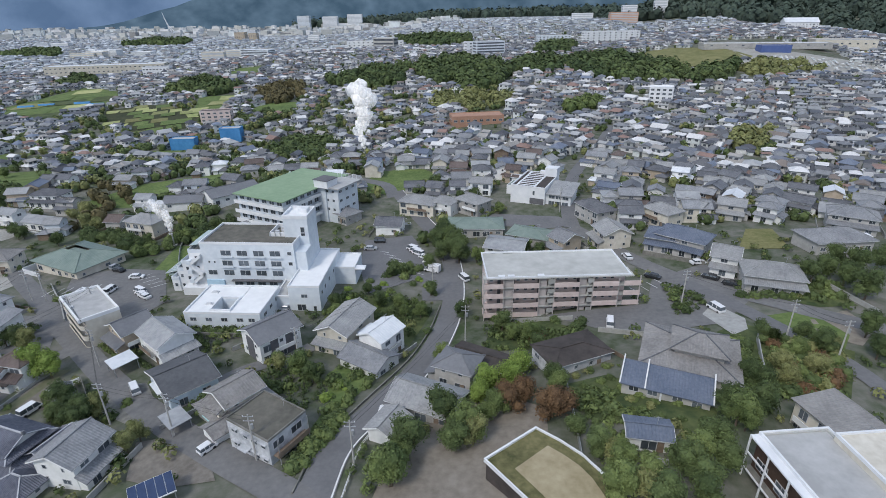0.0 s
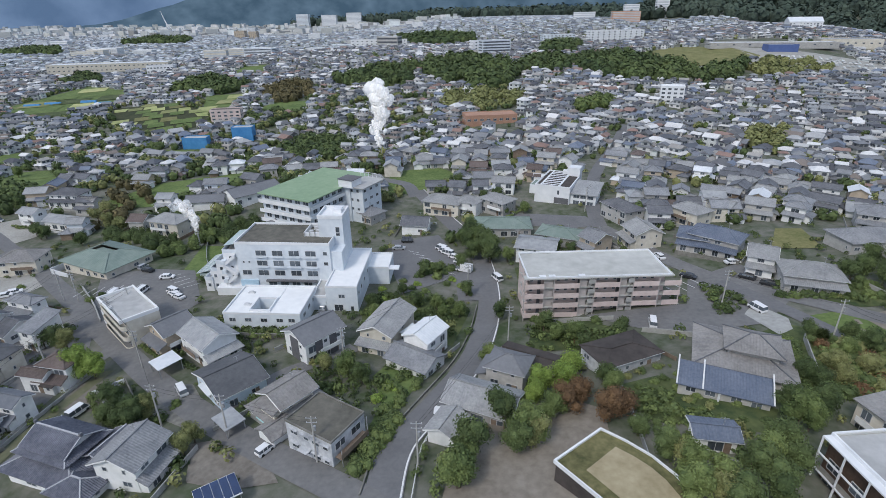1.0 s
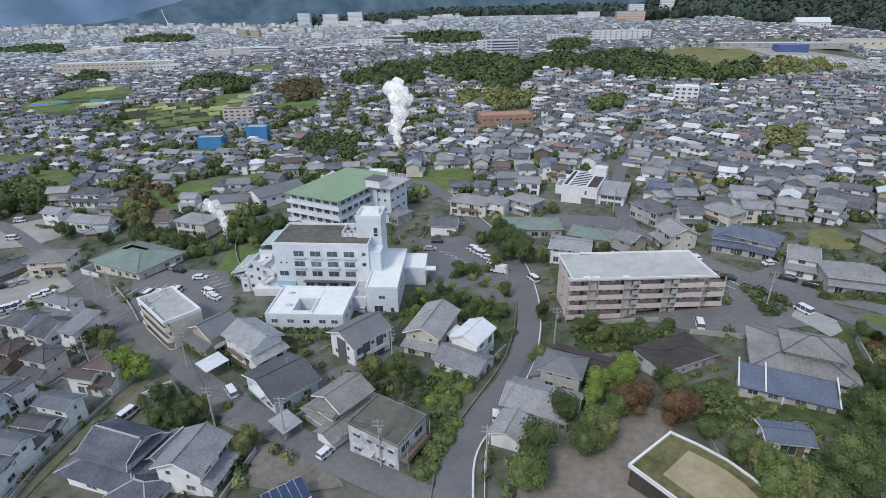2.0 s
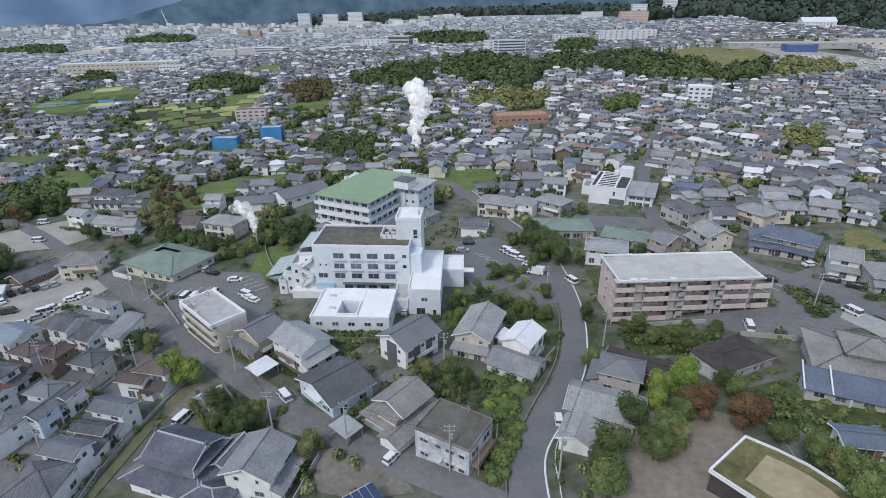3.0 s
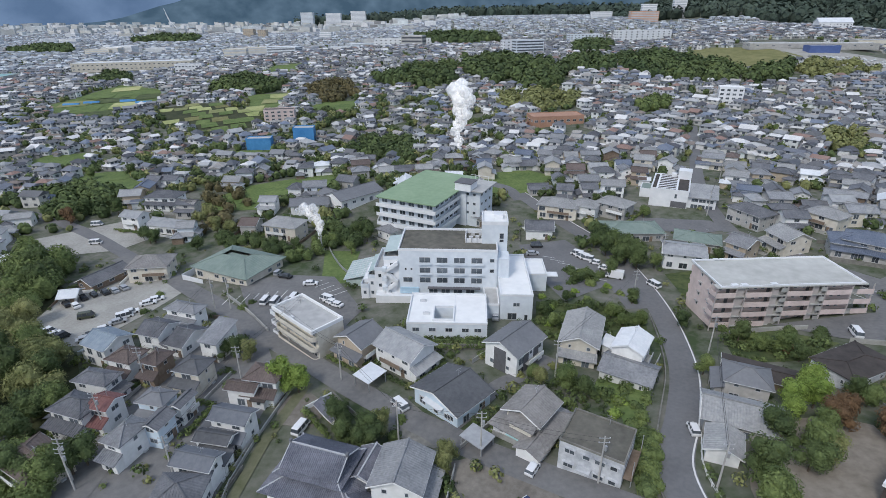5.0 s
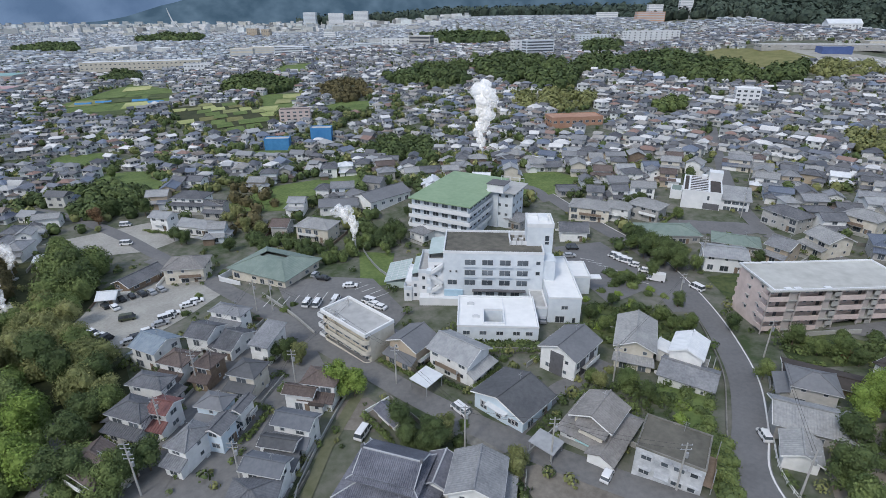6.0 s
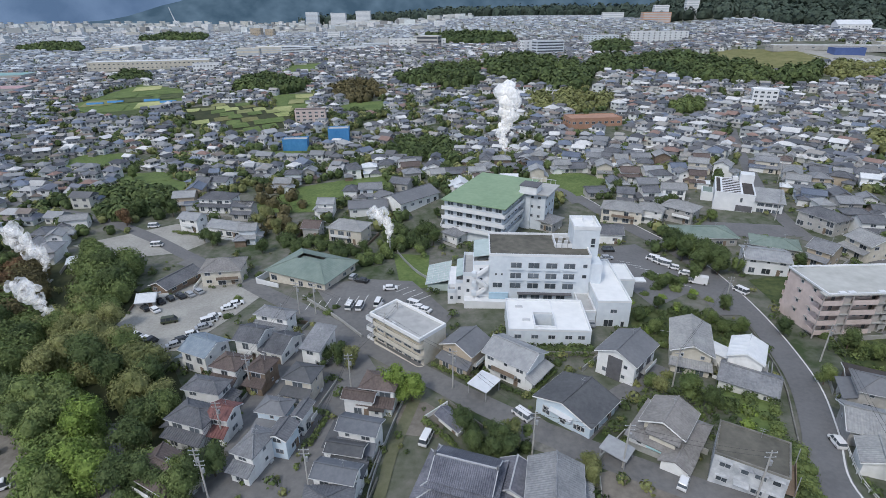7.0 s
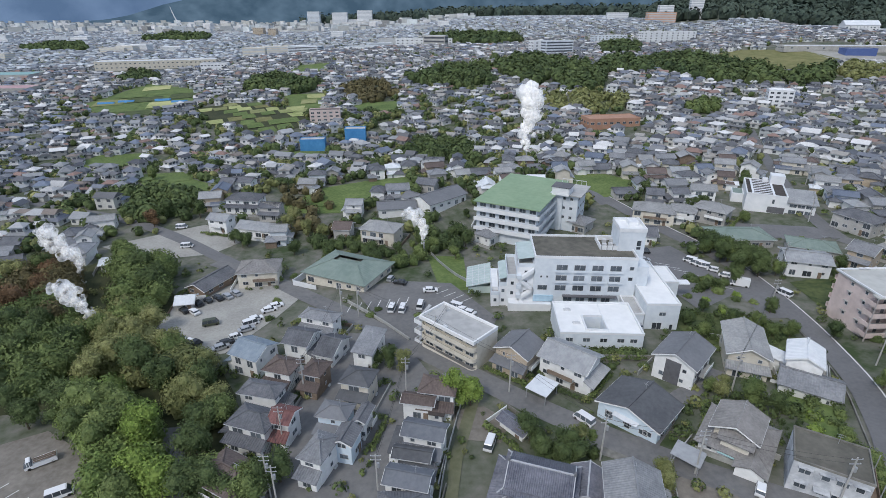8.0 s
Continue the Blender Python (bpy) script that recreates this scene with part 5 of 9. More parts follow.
# ---- the apartment block ----
def apartment_block():
    z = -4.0
    root = thing("apartment_block", pose(26.5, 124.0, z, 0, 0, 2.5), "four-storey pink-beige apartment block with access galleries and white roof", "apartment block")
    st = 2.75
    W0, W1, D0, D1 = -17.5, 17.5, -5.5, 6.8
    part("wall", Mesh().box(W0, D0, -3, W1, D1, 4 * st - 0.2), M["pink"], root)
    part("roof", Mesh().box(W0 - 0.4, D0 - 0.3, 4 * st - 0.2, W1 + 0.4, D1 + 0.4, 4 * st + 0.05), M["roof_pale"], root, "pale weathered flat roof")
    f = Mesh()
    ring(f, W0 - 0.5, D0 - 2.4, W1 + 0.5, D1 + 0.5, 4 * st + 0.05, 4 * st + 0.45, 0.32)
    part("roof_kerb", f, M["white"], root)
    part("gallery_roof", Mesh().box(W0 - 1.3, D0 - 2.4, 4 * st - 0.25, W1 + 1.3, D0 - 0.3, 4 * st + 0.02), M["roof_pale"], root)
    part("back_slab", Mesh().box(W1, D0 - 0.3, 4 * st - 0.25, W1 + 1.2, D0 + 2.5, 4 * st), M["roof_pale"], root)
    for x in (-17.2, -15.4, -12.2, -10.6):
        part("roof_curb", Mesh().box(x, D1 - 0.2, 4 * st + 0.3, x + 1.2, D1 + 0.4, 4 * st + 0.6), M["white"], root)
    for x in (-15.0, -12.6, -5.2):
        part("roof_vent", Mesh().box(x, D0 - 2.2, 4 * st + 0.02, x + 1.6, D0 - 1.0, 4 * st + 0.45), M["white"], root)
    y0 = D0 - 2.1
    for s in range(4):
        z0 = s * st
        part("gallery_slab", Mesh().box(W0 - 1.2, y0 - 0.1, z0 - 0.18, W1 + (3.6 if s else 1.0), D0, z0), M["concrete"], root)
        # parapet in bays, open at the stair wells
        for b0, b1 in ((-18.6, -13.8), (-11.2, -4.9), (-0.9, 5.3), (8.9, 15.2), (16.6, 20.8)):
            if s == 0 and b0 > -5:
                continue
            part("gallery_parapet", Mesh().box(b0, y0 - 0.12, z0 - 0.2, b1, y0, z0 + 1.15), M["pink"], root)
        for b0, b1 in ((-13.6, -11.4), (-4.7, -2.8), (5.5, 7.2)):
            part("stair_wall", Mesh().box(b0, y0 + 0.5, z0 - 0.1, b1, y0 + 0.62, z0 + st - 0.25), M["pink_grey"], root)
        for b0, b1 in ((-2.6, -1.1), (7.4, 8.7)):
            part("stair_parapet", Mesh().box(b0, y0 - 0.05, z0 + 0.9, b1, y0 + 0.1, z0 + 2.1), M["concrete"], root)
            part("stair_flight", Mesh().hull([(b0, y0 + 0.2, z0), (b1, y0 + 0.2, z0 + st / 2), (b1, y0 + 0.2, z0 + st / 2 - 0.25), (b0, y0 + 0.2, z0 - 0.25)], [(b0, D0, z0), (b1, D0, z0 + st / 2), (b1, D0, z0 + st / 2 - 0.25), (b0, D0, z0 - 0.25)]), M["concrete"], root)
        for x in (-16.6, -9.8, -7.8, -5.9, 0.3, 2.4, 4.6, 10.2, 12.2, 14.2):
            window(root, pose(x, D0, z0 + 1.5), 0.9, 1.3)
        for x in (-14.6, -11.0, -4.4, 0.0 - 1.0, 5.6, 9.2):
            part("door", Mesh().box(x - 0.42, D0 - 0.06, z0 + 0.02, x + 0.42, D0, z0 + 2.0), M["wall_dark"], root, "dark steel door")
    for x in (-18.6, -13.7, -11.3, -4.8, -0.95, 5.4, 8.8, 15.3, 20.6):
        part("pier", Mesh().box(x - 0.12, y0 - 0.06, -2.5, x + 0.12, y0 + 0.16, 4 * st - 0.25), M["pink_grey"], root)
    # left end wall with small hooded windows, and end balconies
    for s in range(4):
        for y in (-3.0, 1.6):
            at = pose(W0, y, s * st + 1.6, 0, 0, -90)
            window(root, at, 0.9, 0.9)
            part("hood", Mesh().box(-0.7, -0.5, 0.6, 0.7, 0, 0.72), M["concrete"], root, "", at)
        part("end_balcony", Mesh().box(W0 - 1.2, D0 - 2.1, s * st - 0.18, W0, D0 + 1.0, s * st).box(W0 - 1.2, D0 - 2.1, s * st, W0 - 1.08, D0 + 1.0, s * st + 1.1), M["pink"], root)
        part("back_balcony", Mesh().box(W0 + 0.5, D1, s * st - 0.18, W1 - 0.5, D1 + 1.3, s * st).box(W0 + 0.5, D1 + 1.2, s * st, W1 - 0.5, D1 + 1.3, s * st + 1.1), M["pink"], root)
        window_row(root, pose(W1 - 2, D1, s * st + 1.3, 0, 0, 180), 6, 5.6, 2.4, 1.9)
    take(27, 123, 22)


apartment_block()


# ---- rounded three-storey office with terraces ----
def office():
    root = thing("office_block", pose(-91.0, 114.0, -6.6, 0, 0, -43), "three-storey cream concrete block with rounded balconies and grey flat roof", "office block")
    a, b, h = 8.5, 4.4, 8.8
    part("wall", Mesh().box(-a, -b + 1.4, -2, a, b, h - 0.5), M["wall_cream"], root)
    part("roof", Mesh().box(-a + 0.4, -b + 0.3, h - 0.5, a - 0.4, b - 0.4, h - 0.42), M["roof_grey"], root)
    f = Mesh()
    ring(f, -a - 0.05, -b - 0.05, a + 0.05, b + 0.05, h - 0.75, h + 0.15, 0.4)
    part("parapet", f, M["roof_white"], root)
    for s in range(3):
        z0 = s * 2.9
        for n0, n1, nm, mt in ((-0.2, 0.0, "balcony_slab", "concrete"), (0.0, 1.05, "balcony_parapet", "wall_cream")):
            # a front with rounded corners
            pts = [(-a, -b + 1.4)] + [(-a + 1.3 - 1.3 * math.cos(q), -b + 1.3 - 1.3 * math.sin(q)) for q in (0.3, 0.7, 1.1, 1.5)] + [(a - 1.3 + 1.3 * math.sin(q), -b + 1.3 - 1.3 * math.cos(q)) for q in (0.1, 0.5, 0.9, 1.3)] + [(a, -b + 1.4)]
            f = Mesh()
            if nm == "balcony_slab":
                f.hull([(x, y, z0 + n0) for x, y in pts], [(x, y, z0 + n1) for x, y in pts])
            else:
                for (x0, y0), (x1, y1) in zip(pts, pts[1:]):
                    f.hull([(x0, y0, z0 + n0), (x1, y1, z0 + n0), (x1 * 0.985, y1 + 0.12, z0 + n0), (x0 * 0.985, y0 + 0.12, z0 + n0)], [(x0, y0, z0 + n1), (x1, y1, z0 + n1), (x1 * 0.985, y1 + 0.12, z0 + n1), (x0 * 0.985, y0 + 0.12, z0 + n1)])
            part(nm, f, M[mt], root)
        window_row(root, pose(-6.5, -b + 1.4, z0 + 1.5), 5, 3.2, 2.4, 1.6)
        part("stair_landing", Mesh().box(-a - 2.4, -b + 0.5, z0 - 0.2, -a, b - 3.0, z0).box(-a - 2.4, -b + 0.5, z0, -a - 2.28, b - 3.0, z0 + 1.0).box(-a - 2.4, -b + 0.5, z0, -a, -b + 0.62, z0 + 1.0), M["white"], root)
        part("stair_flight", Mesh().hull([(-a - 2.2, -b + 0.9, z0), (-a - 2.2, b - 3.2, z0 + 2.7), (-a - 1.2, b - 3.2, z0 + 2.7), (-a - 1.2, -b + 0.9, z0)], [(-a - 2.2, -b + 0.9, z0 + 0.2), (-a - 2.2, b - 3.2, z0 + 2.9), (-a - 1.2, b - 3.2, z0 + 2.9), (-a - 1.2, -b + 0.9, z0 + 0.2)]), M["steel"], root)
    part("roof_vent", Mesh().box(-1.5, -b + 0.6, h - 0.42, -0.3, -b + 1.2, h), M["white"], root)
    take(-91, 114, 11)


office()


# ---- weathered concrete house ----
def concrete_house():
    root = thing("concrete_house", pose(-32.2, 71.0, gz(-32, 70) - 0.4, 0, 0, -31), "two-storey stained white concrete house with mossy dark flat roof", "house")
    a, b, h = 5.2, 4.2, 6.2
    part("wall", Mesh().box(-a, -b, -2, a, b, h), M["wall_stained"], root)
    part("roof", Mesh().box(-a + 0.15, -b + 0.15, h, a - 0.15, b - 0.15, h + 0.05), M["roof_brown_flat"], root, "mossy dark concrete roof")
    f = Mesh()
    ring(f, -a - 0.08, -b - 0.08, a + 0.08, b + 0.08, h - 0.1, h + 0.3, 0.2)
    part("parapet", f, M["concrete_dark"], root)
    for s in range(2):
        for i, x in enumerate((-3.4, -0.6, 1.6, 3.8)):
            at = pose(x, -b, s * 3.0 + 1.6)
            window(root, at, 1.2 if i % 2 else 1.7, 1.1)
            part("hood", Mesh().box(-1.0, -0.45, 0.65, 1.0, 0, 0.75), M["wall_stained"], root, "", at)
    for y in (-2.2, 1.8):
        window(root, pose(0, 0, 0, 0, 0, 90) @ pose(y, -a, 4.6), 2.4, 1.5)
    part("balcony", Mesh().box(a, -3.6, 2.7, a + 1.4, 3.4, 2.85).box(a + 1.3, -3.6, 2.85, a + 1.4, 3.4, 3.8), M["wall_brown"], root, "rusty balcony")
    for y in (-3.4, 3.2):
        part("balcony_post", Mesh().box(a + 1.25, y, -2, a + 1.38, y + 0.12, h + 0.4), M["steel"], root)
    part("entrance_porch", Mesh().box(-1.8, -b - 1.3, 2.3, 0.4, -b, 2.45), M["wall_stained"], root)
    part("antenna", Mesh().tube((1.0, 3.2, h), (1.0, 3.2, h + 2.2), 0.04, 0.03, 5).box(0.4, 3.18, h + 1.9, 1.6, 3.22, h + 1.94).box(0.6, 3.18, h + 1.5, 1.4, 3.22, h + 1.54), M["steel"], root)
    take(-32, 71, 8)


concrete_house()


# ---- large tiled house with hip-and-gable roofs ----
def manor(x, y, yaw):
    root = thing("manor_house", pose(x, y, gz(x, y), 0, 0, yaw), "large old wooden house with layered blue-grey tiled roofs", "house")
    rng = random.Random(3)
    volume(root, 0, 0, 0, 15, 10.5, 3.0, "hip", "tile_manor", "wall_white", 1, rng, 0.38, 1.0, capm="cap_pale")
    volume(root, -0.5, 0.8, 0, 9.0, 6.0, 6.1, "gable", "tile_manor", "wall_white", 2, rng, 0.5, 0.9, capm="cap_pale")
    f, caps, _ = roof_mesh("hip", 11.5, 8.4, 5.0, 0.42, 0.5, 0.34, 0.12)
    r = part("middle_roof", f, M["tile_manor"], root, "", pose(-0.5, 0.8, 0.2))
    part("ridge_cap", caps, M["cap_pale"], r)
    volume(root, 7.0, 3.4, 90, 6.0, 4.6, 3.9, "gable", "tile_manor", "wall_white", 1, rng, 0.5, 0.8, capm="cap_pale")
    volume(root, 8.0, -4.0, 0, 7.0, 5.0, 2.9, "hip", "tile_manor", "wall_white", 1, rng, 0.45, 0.8, capm="cap_pale")
    for sx in (-1, 1):
        part("ridge_end_tile", Mesh().box(-0.2, -0.25, 0, 0.2, 0.25, 0.7), M["tile_dark"], root, "", pose(-0.5 + sx * 5.3, 0.8, 7.7))
    take(x, y, 11)


manor(-78.5, 69.5, -18)


# ---- blue-tiled residence with a grey hipped hall ----
def residence():
    root = thing("residence", pose(44.0, 82.5, 3.0, 0, 0, -24), "large residence with a blue-tiled front roof and grey hipped roofs", "house")
    rng = random.Random(8)
    volume(root, -2.6, -7.2, 0, 14.6, 5.4, 2.7, "shed", "tile_blue", "wall_grey", 1, rng, 0.34, 0.5, sides="flr", capm="tile_dark")
    volume(root, 1.0, 4.8, 0, 16.0, 14.0, 2.9, "hip", "tile_warm", "wall_grey", 0, rng, 0.27, 1.0, capm="tile_dark")
    volume(root, 2.4, 5.2, 0, 8.6, 7.4, 5.4, "hip", "tile_warm", "wall_grey", 1, rng, 0.42, 0.9, capm="tile_dark")
    for x in (-10.3, -6.0, 5.1):
        part("roof_edge", Mesh().beam((x, -10.4, 2.72), (x, -4.2, 4.85), 0.24), M["paint_white"], root, "white roof edge")
    part("bay_wall", Mesh().box(-3.4, -10.4, -1.5, -3.1, -9.9, 2.6), M["white"], root)
    take(44, 83, 12)


M["tile_warm"] = mat("warm_grey_roof_tile", (0.19, 0.184, 0.18), (0.3, 0.29, 0.28), 2.0, 0.25, 0.65, 0.2)
RIB["tile_warm"] = 0.5
residence()


# ---- roof terrace building with dry grass, and the glass-fronted house by the camera ----
def terrace_house():
    root = thing("garden_roof_house", pose(12.5, 57.5, gz(12, 58) - 0.6, 0, 0, 0), "low building with a white-rimmed roof of dry grass", "building")
    z = 6.6 - (gz(12, 58) - 0.6)
    # outline: two straight sides and one bowed side
    pts = [(-7.8, 1.2), (0.9, 7.8)]
    bow = [(0.9 + 10.5 * t, 7.8 - 17.5 * t + 0 * t) for t in (0.2, 0.4, 0.6, 0.8, 1.0)]
    pts += [(x + 2.2 * math.sin(math.pi * i / 5), y + 1.2 * math.sin(math.pi * i / 5)) for i, (x, y) in enumerate(bow, 1)]
    pts += [(3.0, -13.0)]
    cx, cy = 2.0, -2.0
    inner = [((x - cx) * 0.962 + cx, (y - cy) * 0.962 + cy) for x, y in pts]
    # the dark wall colour paints in the shade below the rim
    part("wall", Mesh().hull([(x, y, -3) for x, y in inner[::-1]], [(x, y, z - 0.45) for x, y in inner[::-1]]), M["roof_brown_dark"], root, "wall below the rim, darkened for its shade")
    part("roof", Mesh().hull([(x, y, z - 0.45) for x, y in inner[::-1]], [(x, y, z - 0.35) for x, y in inner[::-1]]), M["dirt_roof"], root, "roof bed of dry grass")
    bed = [((x - 4.6) * 0.66 + 4.6, (y + 4.2) * 0.7 - 4.2) for x, y in inner]
    part("sand_bed", Mesh().hull([(x, y, z - 0.36) for x, y in bed[::-1]], [(x, y, z - 0.28) for x, y in bed[::-1]]), M["sand"], root, "pale sandy bed on the roof")
    f = Mesh()
    for i in range(len(pts)):
        j = (i + 1) % len(pts)
        q = [(*pts[i], z - 0.7), (*inner[i], z - 0.7), (*inner[j], z - 0.7), (*pts[j], z - 0.7)]
        f.hull(q, [(x, y, z) for x, y, _ in q])
    part("roof_rim", f, M["white"], root)
    take(12, 57, 10)
    return root


M["dirt_roof"] = mat("mossy_grass_roof", (0.07, 0.075, 0.03), (0.20, 0.18, 0.085), 0.9, 0.2, 0.95, 0.3)
M["sand"] = mat("pale_dry_sand", (0.30, 0.25, 0.15), (0.42, 0.36, 0.235), 0.9, 0.2, 0.95, 0.2)
terrace_house()


def glass_house():
    zt = 12.0
    z = gz(48, 52)
    root = thing("glass_fronted_house", pose(49.6, 52.6, z, 0, 0, 5), "white flat-roofed house with a brown recessed front behind white posts", "house")
    h = zt - z
    a, b = 5.2, 6.2
    part("wall", Mesh().box(-a + 0.3, -b, -3, a, b, h - 0.5), M["white"], root)
    part("front_cladding", Mesh().box(-a + 0.18, -b + 0.1, -3.0, -a + 0.3, b - 0.1, h - 0.9), M["clad_brown"], root, "dark brown timber cladding")
    part("roof", Mesh().box(-a + 0.3, -b + 0.3, h - 0.5, a - 0.3, b - 0.3, h - 0.42), M["roof_grey"], root, "pale grey flat roof")
    f = Mesh()
    ring(f, -a, -b, a, b, h - 0.8, h, 0.28)
    part("parapet", f, M["white"], root)
    f = Mesh()
    ring(f, -a + 0.28, -b + 0.28, a - 0.28, b - 0.28, h - 0.42, h - 0.2, 0.25)
    part("roof_upstand", f, M["roof_pale"], root)
    part("eave", Mesh().box(-a - 1.2, -b, h - 0.75, -a, b, h - 0.5), M["white"], root)
    for y in (-b, -b + 4.1, -b + 8.2, b - 0.2):
        part("post", Mesh().box(-a - 1.2, y, -3, -a - 1.0, y + 0.2, h - 0.75), M["white"], root)
    for s in (h - 3.6, h - 6.4):
        part("rail", Mesh().box(-a - 1.2, -b, s, -a - 1.0, b, s + 0.22), M["white"], root)
    part("balcony_floor", Mesh().box(-a - 1.0, -b, h - 6.6, -a + 0.3, b, h - 6.4), M["concrete_dark"], root)
    for i in range(3):
        for s in (h - 4.9, h - 8.0):
            window(root, pose(0, 0, 0, 0, 0, -90) @ pose(-(-b + 2.1 + 4.1 * i), -a + 0.17, s), 2.4, 1.8)
    part("stair_head", Mesh().box(a - 0.9, -6.0, -3, a + 7, b - 2.2, h + 0.6), M["wall_cream"], root, "cream stair block")
    f = Mesh()
    ring(f, a - 0.95, -6.05, a + 7.05, b - 2.15, h + 0.45, h + 0.95, 0.3)
    part("stair_head_parapet", f, M["white"], root)
    f = Mesh()
    ring(f, -a - 9.0, -b - 2, -a - 1.6, -b + 2.0, h - 7.8, h - 6.9, 0.18)
    part("low_roof", Mesh().box(-a - 9.0, -b - 2, h - 8.0, -a - 1.6, -b + 2.0, h - 7.8), M["roof_grey"], root)
    part("low_roof_rim", f, M["white"], root)
    take(48, 52, 10)


M["clad_brown"] = mat("dark_brown_cladding", (0.055, 0.035, 0.026), (0.11, 0.072, 0.052), 2.0, 0.3, 0.7, 0.1)
glass_house()
house(31.0, 64.5, -10, 6.0, 4.0, 1, "gable", "tile_blue", "wall_white", pitch=0.3, label="small garden shed with blue-grey roof", name="garden_shed")
house(8.0, 92.0, -28, 15.0, 5.5, 0.8, "gable", "roof_brown_dark", "wall_brown", pitch=0.2, label="long low shed with a dark brown roof", name="shed")


# ---- courtyard hall with the green hipped roof ----
def green_hall():
    x, y = -124.5, 158.8
    root = thing("green_roofed_hall", pose(x, y, gz(x, y), 0, 0, -25), "single-storey hall with a grey-green hipped roof round a light well", "hall")
    a, b, h = 10.8, 8.2, 3.6
    part("wall", Mesh().box(-a, -b, -2, a, -b + 5, h).box(-a, b - 5, -2, a, b, h).box(-a, -b + 5, -2, -a + 7, b - 5, h).box(a - 7, -b + 5, -2, a, b - 5, h), M["wall_cream"], root)
    A, B = a + 1.0, b + 1.0
    lo = [(-A, -B), (A, -B), (A, B), (-A, B)]
    hi = [(-4.5, -1.8), (4.5, -1.8), (4.5, 1.8), (-4.5, 1.8)]
    for i in range(4):
        j = (i + 1) % 4
        q = [Vector((*lo[i], h - 0.1)), Vector((*lo[j], h - 0.1)), Vector((*hi[j], h + 2.6)), Vector((*hi[i], h + 2.6))]
        f = Mesh()
        slope_slab(f, q, 0.16, 0.9, 0.06)
        part("roof_slope", f, M["green_tin"], root)
        part("hip_cap", Mesh().beam((*lo[i], h + 0.1), (*hi[i], h + 2.8), 0.25), M["green_tin"], root)
    part("light_well", Mesh().box(-4.4, -1.7, 3.6, 4.4, 1.7, 5.5), M["green_tin"], root)
    rng = random.Random(5)
    wall_windows(root, pose(0, 0, 0), 2 * a, 2 * b, 1, rng, True)
    part("ramp_rail", Mesh().box(-a - 3.0, -b - 3, -1, -a - 2.8, b - 4, 1.4).box(-a - 3.0, -b - 3, -1, -a + 6, -b - 2.8, 1.2), M["white"], root)
    take(x, y, 17)


green_hall()


# ---- school with the green roof ----
def school():
    root = thing("school", pose(-61.6, 202.8, -5.9, 0, 0, -27), "white four-storey school with balconies and green flat roof", "school")
    h = 11.5
    for nm, x0, y0, x1, y1, hh in (("wing_front", -13, -19, 10, 18, h), ("wing_back", 12.5, 1, 19.6, 13.5, h + 0.4)):
        part("wall", Mesh().box(x0, y0, -7, x1, y1, hh - 0.4), M["white_blue"], root)
        part("roof", Mesh().box(x0 - 0.7, y0 - 1.6, hh - 0.4, x1 + 1.6, y1 + 0.7, hh), M["roof_green" if nm == "wing_front" else "roof_grey"], root, "green sheet roof" if nm == "wing_front" else "pale grey flat roof")
    part("wall", Mesh().box(9, 0.4, -7, 14, 13, h + 0.2), M["white_blue"], root)
    part("roof", Mesh().box(10, 0.4, h + 0.2, 12.5, 13, h + 0.36), M["roof_grey"], root)
    part("stair_head", Mesh().box(10, -1.2, h, 16.5, 5, h + 3.0), M["white"], root)
    part("stair_head_roof", Mesh().box(9.7, -1.5, h + 3.0, 16.8, 5.3, h + 3.2), M["wall_dark"], root)
    for s in range(3):
        z = 0.6 + s * 3.7
        part("balcony", Mesh().box(-13.5, -20.5, z - 0.3, 11.5, -19, z).box(-13.5, -20.6, z - 0.3, 11.5, -20.4, z + 1.1), M["white"], root)
        part("side_balcony", Mesh().box(10, -20, z - 0.3, 11.5, 4, z).box(11.4, -20, z - 0.3, 11.55, 4, z + 1.1), M["white"], root)
        window_row(root, pose(-10.5, -19, z + 1.9), 6, 3.8, 2.4, 1.6)
        window_row(root, pose(10, -16, z + 1.9, 0, 0, 90), 5, 3.8, 2.4, 1.6)
        window_row(root, pose(14.4, 1, z + 1.9), 2, 2.8, 1.2, 1.1)
        window_row(root, pose(19.6, 2.6, z + 1.9, 0, 0, 90), 3, 4.0, 1.7, 1.1)
        window_row(root, pose(-13, 15, z + 1.9, 0, 0, -90), 7, 4.6, 1.7, 1.1)
    part("stair_flight", Mesh().hull([(-16, -17, 0), (-13, -17, 6.5), (-13, -17, 5.5), (-16, -17, -1.0)], [(-16, -12, 0), (-13, -12, 6.5), (-13, -12, 5.5), (-16, -12, -1.0)]), M["white"], root)
    for i in range(6):
        part("roof_rail_post", Mesh().box(10 + i * 1.9, 13.6, h + 0.4, 10.1 + i * 1.9, 13.7, h + 2.2), M["white"], root)
    part("roof_rail", Mesh().box(10, 13.6, h + 2.1, 19.6, 13.7, h + 2.25), M["white"], root)
    take(-62, 203, 22)
    take(-42, 201, 12)


school()


